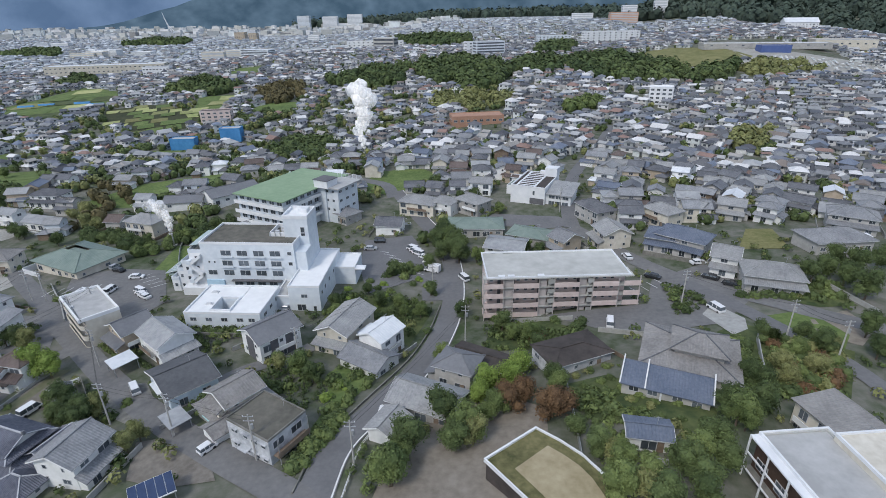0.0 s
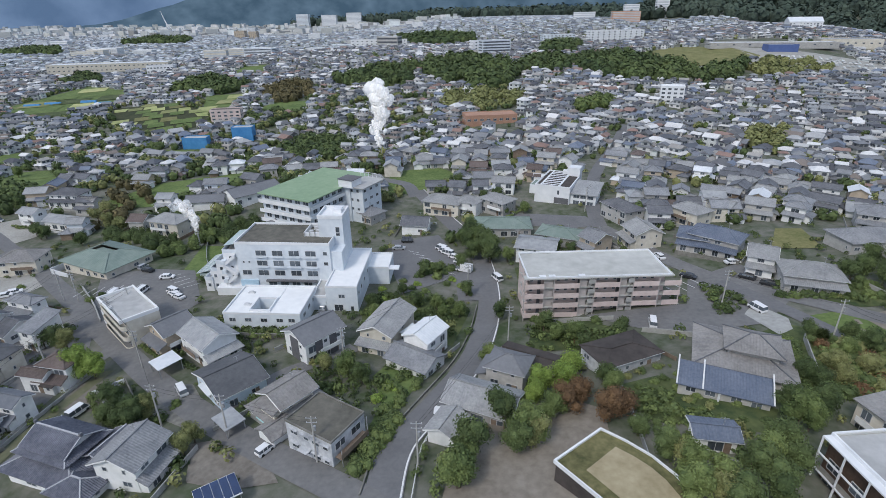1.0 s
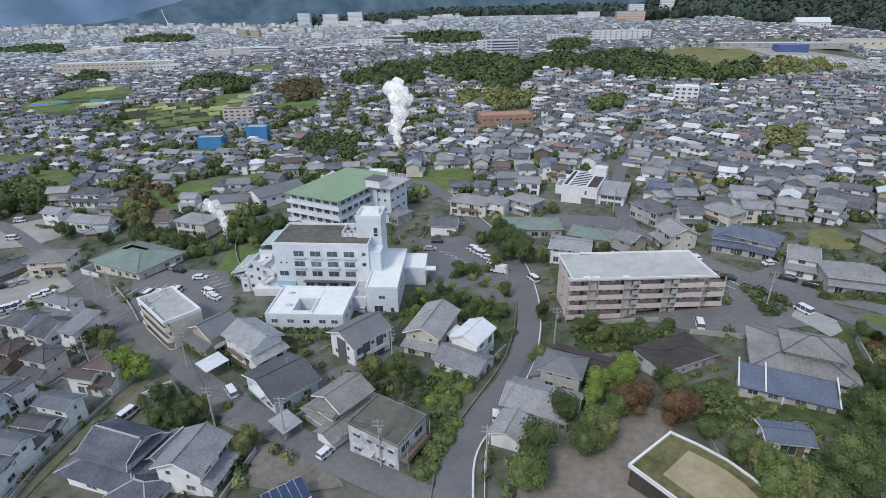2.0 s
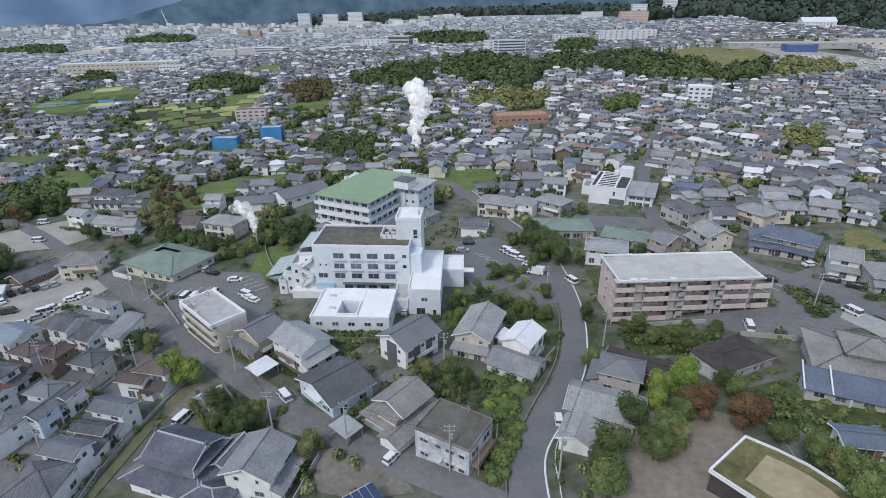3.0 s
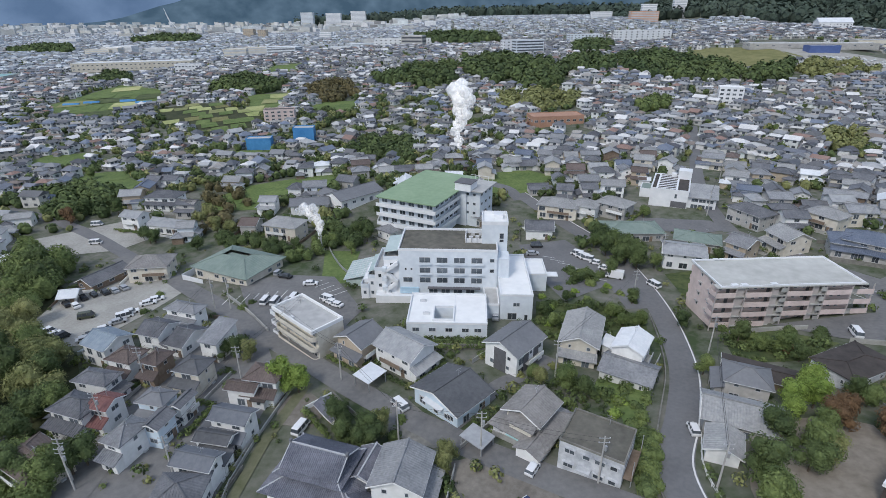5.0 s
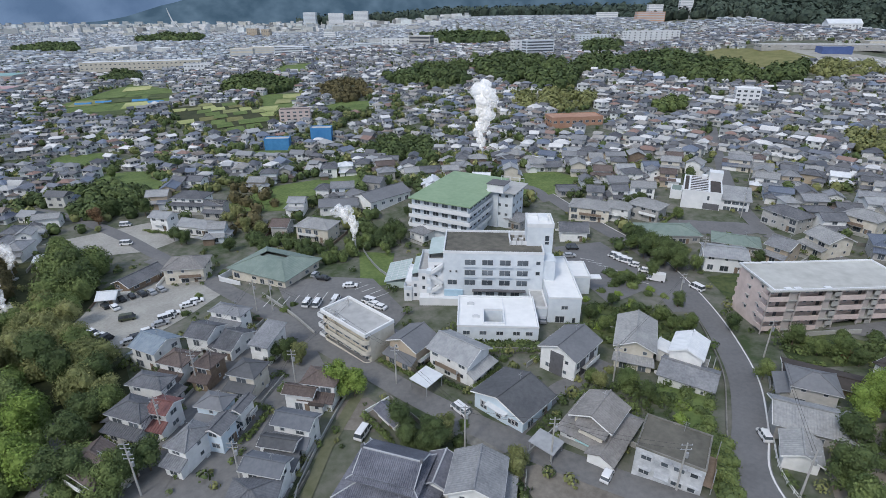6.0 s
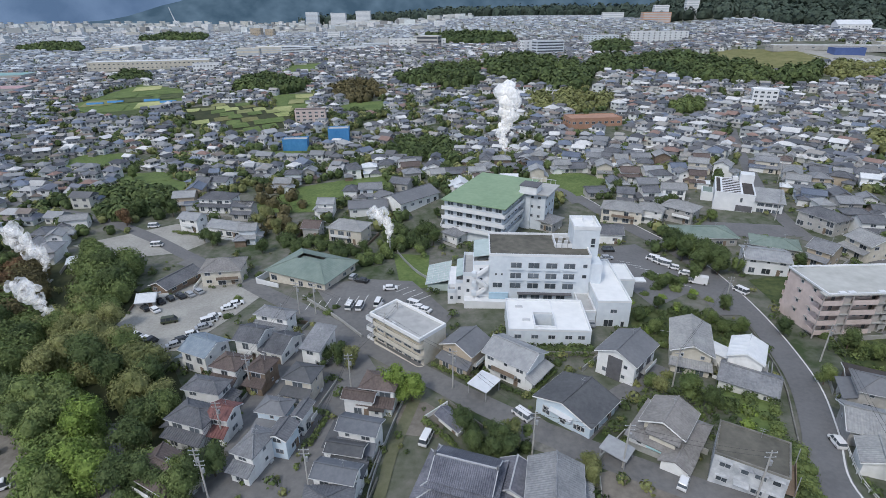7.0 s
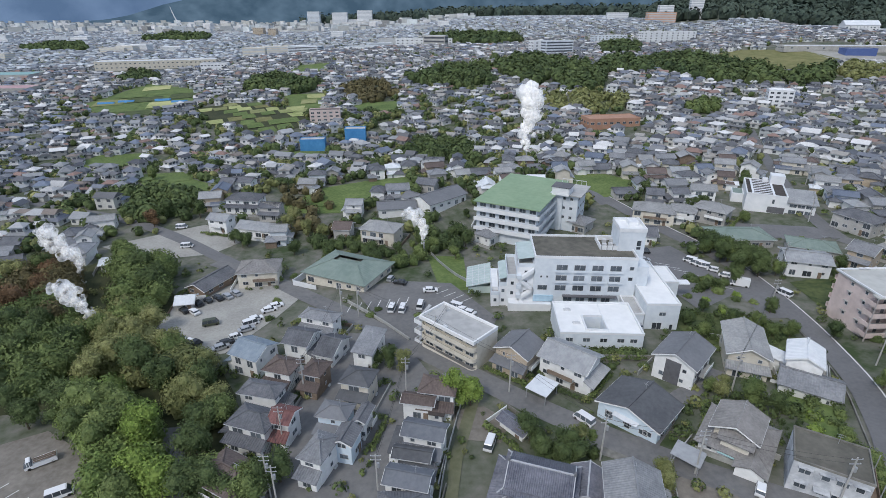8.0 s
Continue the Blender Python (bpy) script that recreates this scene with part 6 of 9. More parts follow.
# ---- white house with the louvred roof frame ----
def louvre_house():
    root = thing("louvre_roofed_house", pose(35.0, 208.7, -3.2, 0, 0, -25), "white modern house with a slatted roof frame", "house")
    h = 6.8
    part("wall", Mesh().box(-7.5, -9, -3, 6.5, 13, h), M["white"], root)
    part("roof", Mesh().box(-7.0, -8.6, h, 6.1, 12.6, h + 0.06), M["roof_brown_dark"], root, "dark flat roof")
    f = Mesh()
    ring(f, -7.6, -9.1, 6.6, 13.1, h - 0.1, h + 0.35, 0.45)
    part("parapet", f, M["white"], root)
    for x in (-5.6, 1.6):
        part("roof_beam", Mesh().box(x, -8.6, h + 0.08, x + 0.7, 12.6, h + 0.3), M["white"], root)
    for i in range(8):
        y = -7.2 + i * 2.5
        part("roof_slat", Mesh().box(-4.9, y, h + 0.1, 1.6, y + 0.75, h + 0.2), M["white"], root)
    part("stair_head", Mesh().box(1.5, 8.0, h, 6.6, 13.0, h + 3.6), M["white"], root)
    part("chimney", Mesh().box(-1.0, 10.0, h, 1.0, 12.0, h + 1.6), M["white"], root)
    low = part("low_wing", Mesh().box(6.5, -7.5, -3, 16.5, 4, 4.6), M["white"], root)
    part("low_wing_roof", Mesh().hull([(6.1, -8.4, 4.5), (17.2, -8.4, 4.5), (17.2, 5.2, 6.4), (6.1, 5.2, 6.4)], [(6.1, -8.4, 4.75), (17.2, -8.4, 4.75), (17.2, 5.2, 6.65), (6.1, 5.2, 6.65)]), M["tile_light"], root, "pale grey sloping roof")
    part("west_wing", Mesh().box(-12, -1, -3, -7.6, 7, 4.0), M["white"], root)
    part("west_terrace", Mesh().box(-11.6, -0.6, 4.0, -8.0, 6.6, 4.05), M["green_tin"], root)
    window_row(root, pose(9, -7.5, 3.4), 3, 2.7, 2.4, 1.3)
    window_row(root, pose(9, -7.5, 0.9), 3, 2.7, 2.4, 1.8)
    window(root, pose(2.0, -9, 4.6), 0.9, 1.8)
    # dark panel on the solid wall, painting the shade inside a carport
    part("carport_shade_panel", Mesh().box(0.5, -9.06, 0.1, 6.2, -9, 2.5), M["wall_dark"], root)
    take(36, 210, 16)


louvre_house()
ground_patch("forecourt", [(13.5, 184.6), (15.1, 193.3), (40.9, 185.7), (43.4, 176.9), (29.6, 175.1)], "asphalt", 0.14, "asphalt forecourt", "forecourt")

# ---- garages, carports, sheds ----


def carport(x, y, yaw, w, d, h, roofm, label, panes=0):
    root = thing("carport", pose(x, y, gz(x, y), 0, 0, yaw), label, "carport")
    roof = part("roof", Mesh().hull([(-w / 2, -d / 2, h), (w / 2, -d / 2, h), (w / 2, d / 2, h + 0.25), (-w / 2, d / 2, h + 0.25)], [(-w / 2, -d / 2, h + 0.14), (w / 2, -d / 2, h + 0.14), (w / 2, d / 2, h + 0.39), (-w / 2, d / 2, h + 0.39)]), M[roofm], root)
    for sx in (-1, 1):
        for sy in (-1, 1):
            part("post", Mesh().box(sx * (w / 2 - 0.3) - 0.08, sy * (d / 2 - 0.3) - 0.08, -1.2, sx * (w / 2 - 0.3) + 0.08, sy * (d / 2 - 0.3) + 0.08, h + 0.1), M["steel"], root)
    for i in range(panes):
        u = -w / 2 + (i + 0.5) * w / panes
        part("solar_panel", Mesh().hull([(u - w / panes * 0.46, -d / 2 + 0.15, h + 0.18), (u + w / panes * 0.46, -d / 2 + 0.15, h + 0.18), (u + w / panes * 0.46, d / 2 - 0.15, h + 0.42), (u - w / panes * 0.46, d / 2 - 0.15, h + 0.42)], [(u - w / panes * 0.46, -d / 2 + 0.15, h + 0.24), (u + w / panes * 0.46, -d / 2 + 0.15, h + 0.24), (u + w / panes * 0.46, d / 2 - 0.15, h + 0.48), (u - w / panes * 0.46, d / 2 - 0.15, h + 0.48)]), M["pv"], roof, "dark blue solar panel")
    take(x, y, max(w, d) * 0.5)


carport(-46.5, 58.4, 35, 6.4, 4.6, 2.8, "white", "white carport carrying a row of solar panels", panes=5)

# ---- walls and fences ----
low_wall("retaining_wall", [(-24.6, 58), (-23, 69), (-17, 82), (-9.8, 97), (-5.6, 111), (-3.0, 125)], 0.5, 0.25, "concrete_dark", "low concrete wall along the road")
low_wall("roadside_wall", [(95.5, 122.4), (97.3, 114.1), (99.0, 106.1)], 1.2, 0.25, "concrete", "pale concrete wall along the verge")
low_wall("retaining_wall", [(-103, 119), (-112, 130), (-124, 143)], 0.9, 0.3, "concrete", "concrete wall beside the parking lot")
low_wall("garden_wall", [(-68, 110), (-58, 108.5), (-46, 108)], 1.5, 0.25, "concrete_dark", "weathered concrete garden wall")
low_wall("garden_wall", [(-86, 150), (-92, 160), (-99, 179), (-90, 180)], 1.1, 0.15, "steel", "pale metal fence round the lawn", "fence")
low_wall("garden_wall", [(12, 113.2), (22, 113), (30, 112)], 1.2, 0.2, "concrete", "concrete wall below the apartment block")
low_wall("garden_wall", [(34, 104), (44, 99), (50, 97)], 1.3, 0.15, "concrete", "pale block wall of the car park")
low_wall("garden_wall", [(20, 60), (21, 70), (22, 82)], 1.2, 0.12, "steel", "thin wire fence", "fence")
low_wall("garden_wall", [(66, 96.5), (61.7, 87.2), (58.6, 79.8)], 1.6, 0.2, "concrete", "concrete garden wall")
low_wall("garden_wall", [(-96.5, 62), (-94, 80), (-90.5, 96)], 0.8, 0.2, "concrete", "low concrete wall beside the footpath")
low_wall("garden_wall", [(-43, 82), (-37, 77), (-36, 76)], 1.2, 0.2, "concrete", "garden wall of concrete block")
low_wall("garden_wall", [(-48, 83), (-55, 76)], 1.0, 0.2, "concrete", "garden wall of concrete block")
rail = thing("guard_rail", pose(0, 0, 0), "white pipe guard rail along the road edge", "guard rail")
line = smooth_line([(-16.8, 52), (-16.2, 60), (-15.4, 68), (-12.0, 76)], 4)
for p in line:
    part("post", Mesh().box(p.x - 0.06, p.y - 0.06, gz(p.x, p.y) - 0.5, p.x + 0.06, p.y + 0.06, gz(p.x, p.y) + 0.95), M["paint_white"], rail)
for zz in (0.5, 0.9):
    f = Mesh()
    for p, q in zip(line, line[1:]):
        f.beam((p.x, p.y, gz(p.x, p.y) + zz), (q.x, q.y, gz(q.x, q.y) + zz), 0.09)
    part("rail", f, M["paint_white"], rail)

# ---- the hillside estate ----
house(-138.9, 110.8, -24, 7.4, 7.3, 2, "gable", "tin_blue", "wall_white", ov=0.5, skirt="l")
house(-128.6, 115.0, -16, 5.9, 6.7, 2, "gable", "tile_dark", "wall_white", ov=0.5, skirt="r")
house(-121.1, 113.6, -19, 4.3, 8.5, 1.2, "gable", "tile_dark", "wall_white", ov=0.5)
house(-126.2, 125.0, -18, 9.2, 4.1, 2, "hip", "tile_grey", "wall_white", ov=0.5, skirt="f")
house(-130.1, 103.7, -17, 6.1, 5.1, 2, "hip", "tile_brown", "wall_white", ov=0.5, skirt="f")
house(-122.4, 102.1, -17, 4.2, 4.8, 2, "hip", "tile_brown", "wall_brown", ov=0.5, skirt="f")
house(-132.2, 95.8, -13, 8.0, 4.2, 2, "hip", "tile_dark", "wall_white", ov=0.5, skirt="r")
house(-131.0, 87.1, -18, 8.1, 5.5, 2, "hip", "tile_dark", "wall_white", ov=0.5, skirt="fl")
house(-125.4, 87.6, -14, 3.8, 4.4, 2, "gable", "tile_red", "wall_white", ov=0.5, skirt="f")
house(-116.7, 79.0, -20, 4.0, 6.3, 2, "hip", "tile_grey", "wall_white", ov=0.5, skirt="f")
house(-115.5, 88.3, -13, 5.7, 4.0, 2, "hip", "slate_grey", "wall_sky_pale", ov=0.5, skirt="f")
house(-110.0, 87.7, 75, 4.2, 1.8, 1.8, "gable", "tile_dark", "wall_white", ov=0.5)
house(-112.4, 82.2, 75, 4.4, 3.6, 1.8, "gable", "tile_dark", "wall_sky_pale", ov=0.4)
house(-111.7, 110.4, -18, 4.6, 7.5, 2, "shed", "tile_grey", "wall_white", ov=0.5)
house(-112.4, 98.5, -15, 6.0, 5.3, 2, "hip", "slate_dark", "wall_cream", ov=0.5, skirt="f")
house(-95.4, 94.5, -11, 6.8, 5.0, 2, "hip", "tile_brown", "wall_white", ov=0.5, skirt="f")
brown_house = house(-99.4, 91.8, -11, 5.9, 2.7, 1.6, "gable", "tile_brown", "wall_white", ov=0.5)
wing(brown_house, 3.9, -0.4, 0, 2.4, 2.6, 1.0, "shed", "roof_brown_dark", "wall_white")
row_house = house(-97.9, 82.3, -14, 7.1, 4.0, 2, "gable", "slate_blue", "wall_white", ov=0.5, skirt="f")
wing(row_house, -4.4, -1.6, 0, 2.6, 5.2, 1.0, "shed", "slate_dark", "wall_white", ov=0.3)
row_house = house(-100.0, 78.1, -11, 6.1, 2.6, 1.5, "gable", "slate_dark", "wall_white", ov=0.5)
wing(row_house, 2.2, -1.9, 0, 3.4, 2.2, 0.95, "shed", "slate_dark", "wall_white", ov=0.3)
row_house = house(-100.4, 71.8, -13, 6.8, 3.8, 2, "gable", "slate_blue", "wall_white", ov=0.5, skirt="f")
wing(row_house, 0.4, 3.0, 0, 6.6, 2.6, 1.1, "shed", "slate_dark", "wall_white", ov=0.3)
house(-100.9, 65.6, 2, 7.3, 7.0, 1.8, "hip", "tile_dark", "wall_white")
house(-131.2, 74.5, -28, 10.3, 7.0, 1.6, "hip", "tile_brown", "wall_cream")
# ---- houses along the lane below the clinic ----
house(-77.2, 107.5, 53, 7.2, 7.8, 2, "gable", "slate_grey", "wall_tan", skirt="l")
house(-66.6, 103.0, -39, 10.4, 8.0, 2, "gable", "tin_grey", "wall_white", skirt="r")
hall = house(-56.2, 89.0, 45, 9.6, 12.0, 1.3, "gable", "slate_dark", "wall_sky_pale", pitch=0.32)
for u, ww, hh in ((-3.6, 1.7, 1.8), (0.2, 1.2, 1.8), (3.4, 1.7, 1.1)):
    window(hall, pose(-4.8, 0, 0, 0, 0, -90) @ pose(u, 0, 1.5), ww, hh)
part("door_canopy", Mesh().hull([(-5.9, -2.4, 2.7), (-4.8, -2.4, 2.9), (-4.8, 2.6, 2.9), (-5.9, 2.6, 2.7)], [(-5.9, -2.4, 2.85), (-4.8, -2.4, 3.05), (-4.8, 2.6, 3.05), (-5.9, 2.6, 2.85)]), M["tin_white"], hall, "white door canopy")
panel_house = house(-41.9, 103.2, 47, 10.2, 8.5, 2.2, "gable", "slate_grey", "wall_white")
for u in (-2.6, 1.2):
    part("dark_panel", Mesh().box(u, -4.34, 0.2, u + 1.9, -4.25, 5.6), M["wall_dark"], panel_house, "dark grey wall panel")
part("dark_panel", Mesh().box(-5.2, -1.4, 0.2, -5.08, 1.8, 5.8), M["wall_dark"], panel_house, "dark grey wall panel")
house(-25.4, 108.5, 69, 12.8, 8.0, 2, "gable", "tile_light", "wall_cream", skirt="l")
store_house = house(-16.0, 102.0, 57, 8.0, 6.5, 2.1, "gable", "tin_white", "wall_white", ov=0.4)
wing(store_house, -6.2, -1.4, 90, 10.5, 7.5, 1.15, "gable", "tile_grey", "wall_white")
wing(store_house, 1.5, 4.6, 0, 4.0, 3.2, 0.95, "shed", "tin_white", "wall_white")
stepped_house = house(-41.6, 80.6, 51, 6.8, 6.4, 2, "gable", "tile_warm", "wall_cream", ov=0.9)
wing(stepped_house, -0.2, -0.4, 0, 10.6, 10.4, 1.0, "hip", "tile_warm", "wall_white", pitch=0.36, ov=0.8)
wing(stepped_house, -3.4, -0.6, 90, 4.4, 3.4, 1.8, "gable", "tile_warm", "wall_cream", ov=0.7)
wing(stepped_house, -5.6, -3.8, 0, 4.6, 4.4, 0.9, "gable", "tile_warm", "wall_white")
part("porch_roof", Mesh().hull([(-6.4, -1.2, 2.1), (-5.0, -1.2, 2.4), (-5.0, 1.6, 2.4), (-6.4, 1.6, 2.1)], [(-6.4, -1.2, 2.2), (-5.0, -1.2, 2.5), (-5.0, 1.6, 2.5), (-6.4, 1.6, 2.2)]), M["teal_sheet"], stepped_house, "pale turquoise porch sheet")
house(-64.7, 67.3, 78, 8.0, 8.0, 2, "gable", "tile_grey", "wall_white", skirt="f")
house(-4.4, 78.0, -24, 12.0, 7.4, 1.25, "gable", "tile_light", "wall_grey", ov=0.8)
house(-11.0, 71.0, 62, 5.4, 5.0, 1.05, "gable", "tile_light", "wall_white")
house(1.4, 87.6, -24, 7.6, 6.4, 1.9, "hip", "slate_grey", "wall_grey", skirt="l")
house(-80.6, 86.7, -49, 5.8, 2.4, 0.6, "gable", "tile_manor", "wall_white", label="long tile-capped garden wall with a gate roof", name="gate_wall")
# ---- houses on the far side of the main road and round the lots ----
house(36.8, 156.1, -57, 6.4, 8.0, 2, "gable", "tile_grey", "wall_tan", skirt="f")
house(52.3, 158.5, -80, 8.7, 9.0, 2, "gable", "tile_light", "wall_cream", skirt="f")
house(9.1, 177.8, -2, 19.2, 11.0, 1.2, "hip", "green_tin", "wall_grey", pitch=0.3)
house(17.9, 155.1, -18, 11.7, 10.0, 1.8, "gable", "tin_grey", "white", pitch=0.25)
house(27.3, 166.2, -25, 13.7, 9.0, 1.2, "hip", "green_tin", "wall_grey", pitch=0.3)
house(52.7, 181.1, -67, 13.3, 8.0, 2, "hip", "tile_dark", "wall_grey")
house(69.5, 150.8, -28, 15.8, 9.0, 1.6, "hip", "tile_blue", "wall_grey", skirt="f")
house(74.2, 173.5, -60, 10.6, 8.0, 2, "hip", "tile_light", "wall_cream")
house(76.4, 133.3, -30, 6.4, 8.0, 2, "gable", "tile_light", "wall_white", skirt="f")
house(82.8, 122.4, -18, 13.4, 9.0, 1.6, "hip", "tile_light", "wall_grey", skirt="f")
house(71.5, 149.0, -41, 14.0, 9.0, 2, "hip", "tile_blue", "wall_grey", skirt="f")
house(113.0, 144.4, 6, 17.5, 10.0, 1.4, "hip", "tile_grey", "wall_grey")
house(130.3, 161.5, -31, 13.2, 9.0, 2, "hip", "tile_grey", "wall_grey", skirt="f")
house(-153.2, 159.2, 7, 12.0, 9.0, 2, "hip", "tile_warm", "wall_cream")
house(-167.4, 155.6, 66, 13.0, 7.0, 1, "gable", "tile_dark", "wall_brown")
house(-169.9, 142.7, 11, 4.4, 5.0, 0.9, "gable", "tin_white", "wall_grey")
house(-207.0, 172.0, 20, 9.0, 6.0, 1, "gable", "tin_white", "wall_grey", pitch=0.2, label="low yard shed with a white sheet roof", name="shed")
house(-179.2, 223.4, -6, 14.0, 8.0, 2, "hip", "tile_dark", "wall_white", skirt="f")
house(-182.4, 203.6, -16, 8.1, 6.0, 2, "gable", "tin_grey", "wall_white")
house(-166.8, 199.9, -16, 14.7, 7.0, 1.2, "gable", "tin_grey", "wall_white")
house(-117.1, 188.5, -18, 13.2, 8.5, 2.1, "hip", "tile_light", "wall_cream")
house(-132.2, 194.2, -6, 6.1, 7.0, 1.5, "gable", "tile_brown", "wall_grey")
house(-113.5, 213.0, 8, 15.0, 9.0, 1.15, "gable", "slate_grey", "wall_white", pitch=0.35, fine=False)
long_hall = house(-96.0, 219.5, 44, 21.0, 12.0, 1.3, "gable", "slate_grey", "wall_white", pitch=0.38, fine=False, label="long white hall with grey slate gable roofs")
wing(long_hall, -7.0, 7.0, 90, 9.0, 8.0, 1.15, "gable", "slate_grey", "wall_white", fine=False)
house(-101.0, 236.0, -20, 8.4, 7.0, 1.2, "gable", "tile_dark", "wall_grey", fine=False)
house(-12.0, 200.7, -23, 14.9, 8.5, 2, "hip", "tile_light", "wall_cream")
house(-2.0, 198.0, -31, 9.1, 7.0, 2, "hip", "tile_light", "wall_white")
house(8.9, 197.0, -44, 11.7, 8.0, 2, "hip", "tile_light", "wall_grey")
house(-22.6, 183.6, -8, 9.3, 8.0, 1.4, "gable", "tile_dark", "wall_white")
house(-75.9, 190.3, 48, 12.2, 7.0, 1.2, "hip", "tile_grey", "wall_white")
house(-56.5, 210.8, -24, 14.1, 9.0, 1.3, "gable", "tile_dark", "wall_grey")
house(-43.7, 199.7, -40, 14.0, 8.0, 1.3, "hip", "tile_grey", "wall_grey")
house(24.9, 91.2, 23, 13.7, 8.3, 1.1, "hip", "roof_brown_dark", "wall_stained", ov=0.4, pitch=0.14, label="old single-storey house with a low dark brown roof")
house(61.9, 63.9, -77, 13.3, 7.2, 2, "shed", "tin_rib", "wall_cream", ov=0.6, pitch=0.1, label="two-storey cream house with a ribbed grey metal roof")
carport(-73.8, 96.4, -40, 5.0, 5.4, 2.6, "tin_white", "flat white carport roof on steel posts")
carport(-51.9, 76.4, 50, 4.2, 5.0, 2.3, "tin_grey", "grey sheet carport with a skylight")
# ---- parked cars ----
car(-169.5, 139.5, 140, "sedan", "car_black", where="on the gravel lot")
car(-166.0, 138.3, 140, "sedan", "car_white", where="on the gravel lot")
car(-167.1, 143.5, 140, "sedan", "car_black", where="on the gravel lot")
car(-164.8, 145.2, 140, "kei", "car_black", where="on the gravel lot")
car(-162.4, 146.8, 140, "sedan", "car_black", where="on the gravel lot")
car(-160.0, 147.7, 140, "sedan", "car_silver", where="on the gravel lot")
car(-158.0, 149.5, 140, "sedan", "car_silver", where="on the gravel lot")
car(-158.3, 131.4, 20, "van", "car_olive", where="on the gravel lot")
car(-166.9, 123.6, 60, "sedan", "car_white", where="on the gravel lot")
car(-163.8, 123.1, 60, "van", "car_white", where="on the gravel lot")
car(-161.3, 121.9, 60, "sedan", "car_white", where="on the gravel lot")
car(-158.2, 120.4, 60, "van", "car_black", where="on the gravel lot")
car(-150.8, 119.1, 35, "sedan", "car_silver", where="on the gravel lot")
car(-150.2, 121.1, 35, "sedan", "car_black", where="on the gravel lot")
car(-148.6, 123.7, 35, "kei", "car_white", where="on the gravel lot")
car(-147.1, 127.5, 35, "sedan", "car_silver", where="on the gravel lot")
car(-147.0, 130.5, 35, "van", "car_white", where="on the gravel lot")
car(-146.6, 132.9, 35, "sedan", "car_white", where="on the gravel lot")
car(-144.2, 137.9, 30, "sedan", "car_white", where="on the gravel lot")
car(-143.0, 140.2, 30, "sedan", "car_white", where="on the gravel lot")
car(-108.7, 135.0, 82, "van", "car_white", where="in a marked parking bay")
car(-105.7, 134.4, 82, "van", "car_white", where="in a marked parking bay")
car(-100.8, 136.0, 82, "van", "car_white", where="in a marked parking bay")
car(-98.2, 145.5, 5, "sedan", "car_white", where="in a marked parking bay")
car(-91.0, 134.5, 150, "van", "car_white", where="in a marked parking bay")
car(-89.6, 132.7, 150, "sedan", "car_white", where="in a marked parking bay")
car(-87.7, 130.9, 150, "sedan", "car_white", where="in a marked parking bay")
car(-110.8, 154.6, 70, "kei", "car_silver", where="in a marked parking bay")
car(-107.7, 151.7, 160, "sedan", "car_black", where="in a marked parking bay")
car(-13.0, 163.9, 145, "van", "car_white", where="in the clinic car park")
car(-11.9, 161.5, 145, "van", "car_white", where="in the clinic car park")
car(-10.8, 159.7, 145, "van", "car_white", where="in the clinic car park")
car(-9.1, 156.6, 145, "kei", "car_white", where="in the clinic car park")
car(-7.4, 152.5, 150, "kei", "car_white", where="in the clinic car park")
car(-5.8, 146.7, 155, "truck", "car_white", where="in the clinic car park")
car(-27.7, 165.8, 0, "sedan", "car_silver", where="beside the clinic wing")
car(-25.2, 172.5, 0, "van", "car_black", where="beside the clinic wing")
car(-44.3, 122.8, 85, "sedan", "car_silver", where="beside the clinic wing")
car(-66.8, 88.3, 130, "van", "car_white", where="on the lane")
car(-43.0, 69.5, 55, "kei", "car_white", where="on the lane")
car(-85.7, 83.1, 70, "van", "car_white", where="on the lane")
car(-12.9, 77.2, 85, "kei", "car_white", where="on the lane")
car(37.6, 107.1, 75, "van", "car_white", where="on the lane")
car(-111.7, 84.7, 60, "van", "car_white", where="on the estate street")
car(3.9, 140.6, 118, "van", "car_white", where="under way along the main road")
car(-190.2, 188.0, 10, "van", "car_white", where="by the roadside")
car(-199.5, 204.8, 10, "van", "car_white", where="by the roadside")
car(54.1, 146.9, 100, "sedan", "car_white", where="on the street")
car(70.7, 128.3, 140, "sedan", "car_black", where="on the street")
car(56.5, 132.0, 140, "sedan", "car_black", where="on the street")
car(71.5, 138.2, 10, "sedan", "car_white", where="on the street")
car(73.8, 123.4, 140, "sedan", "car_black", where="on the street")
car(63.9, 110.8, 110, "van", "car_white", where="on a concrete pad")
car(125.1, 147.9, 5, "truck", "car_white", where="on a concrete pad")
car(-170.7, 82.2, 215, "flatbed", "car_white", where="on the lower lot")
car(-162.1, 74.6, 30, "van", "car_white", where="on the lower lot")
# ---- trees ----
tree(-88.9, 94.2, 1.0, "leaf_lime", where="beside the lane")
tree(-76.9, 82.9, 0.7, "leaf", where="beside the lane")
tree(-71.1, 78.1, 0.85, "leaf", where="beside the lane")
tree(-73.5, 77.3, 0.8, "leaf", where="beside the lane")
tree(-76.8, 79.2, 0.75, "leaf", where="beside the lane")
tree(-69.5, 81.1, 0.8, "leaf_olive", where="beside the lane")
tree(-57.3, 73.3, 0.7, "leaf_olive", where="beside the lane")
tree(-37.4, 94.5, 0.7, "leaf_olive", where="beside the lane")
tree(-32.5, 92.2, 0.9, "leaf_mid", where="beside the lane")
tree(-29.0, 89.0, 0.7, "leaf", where="beside the lane")
tree(-39.0, 96.2, 0.6, "leaf_mid", where="beside the lane")
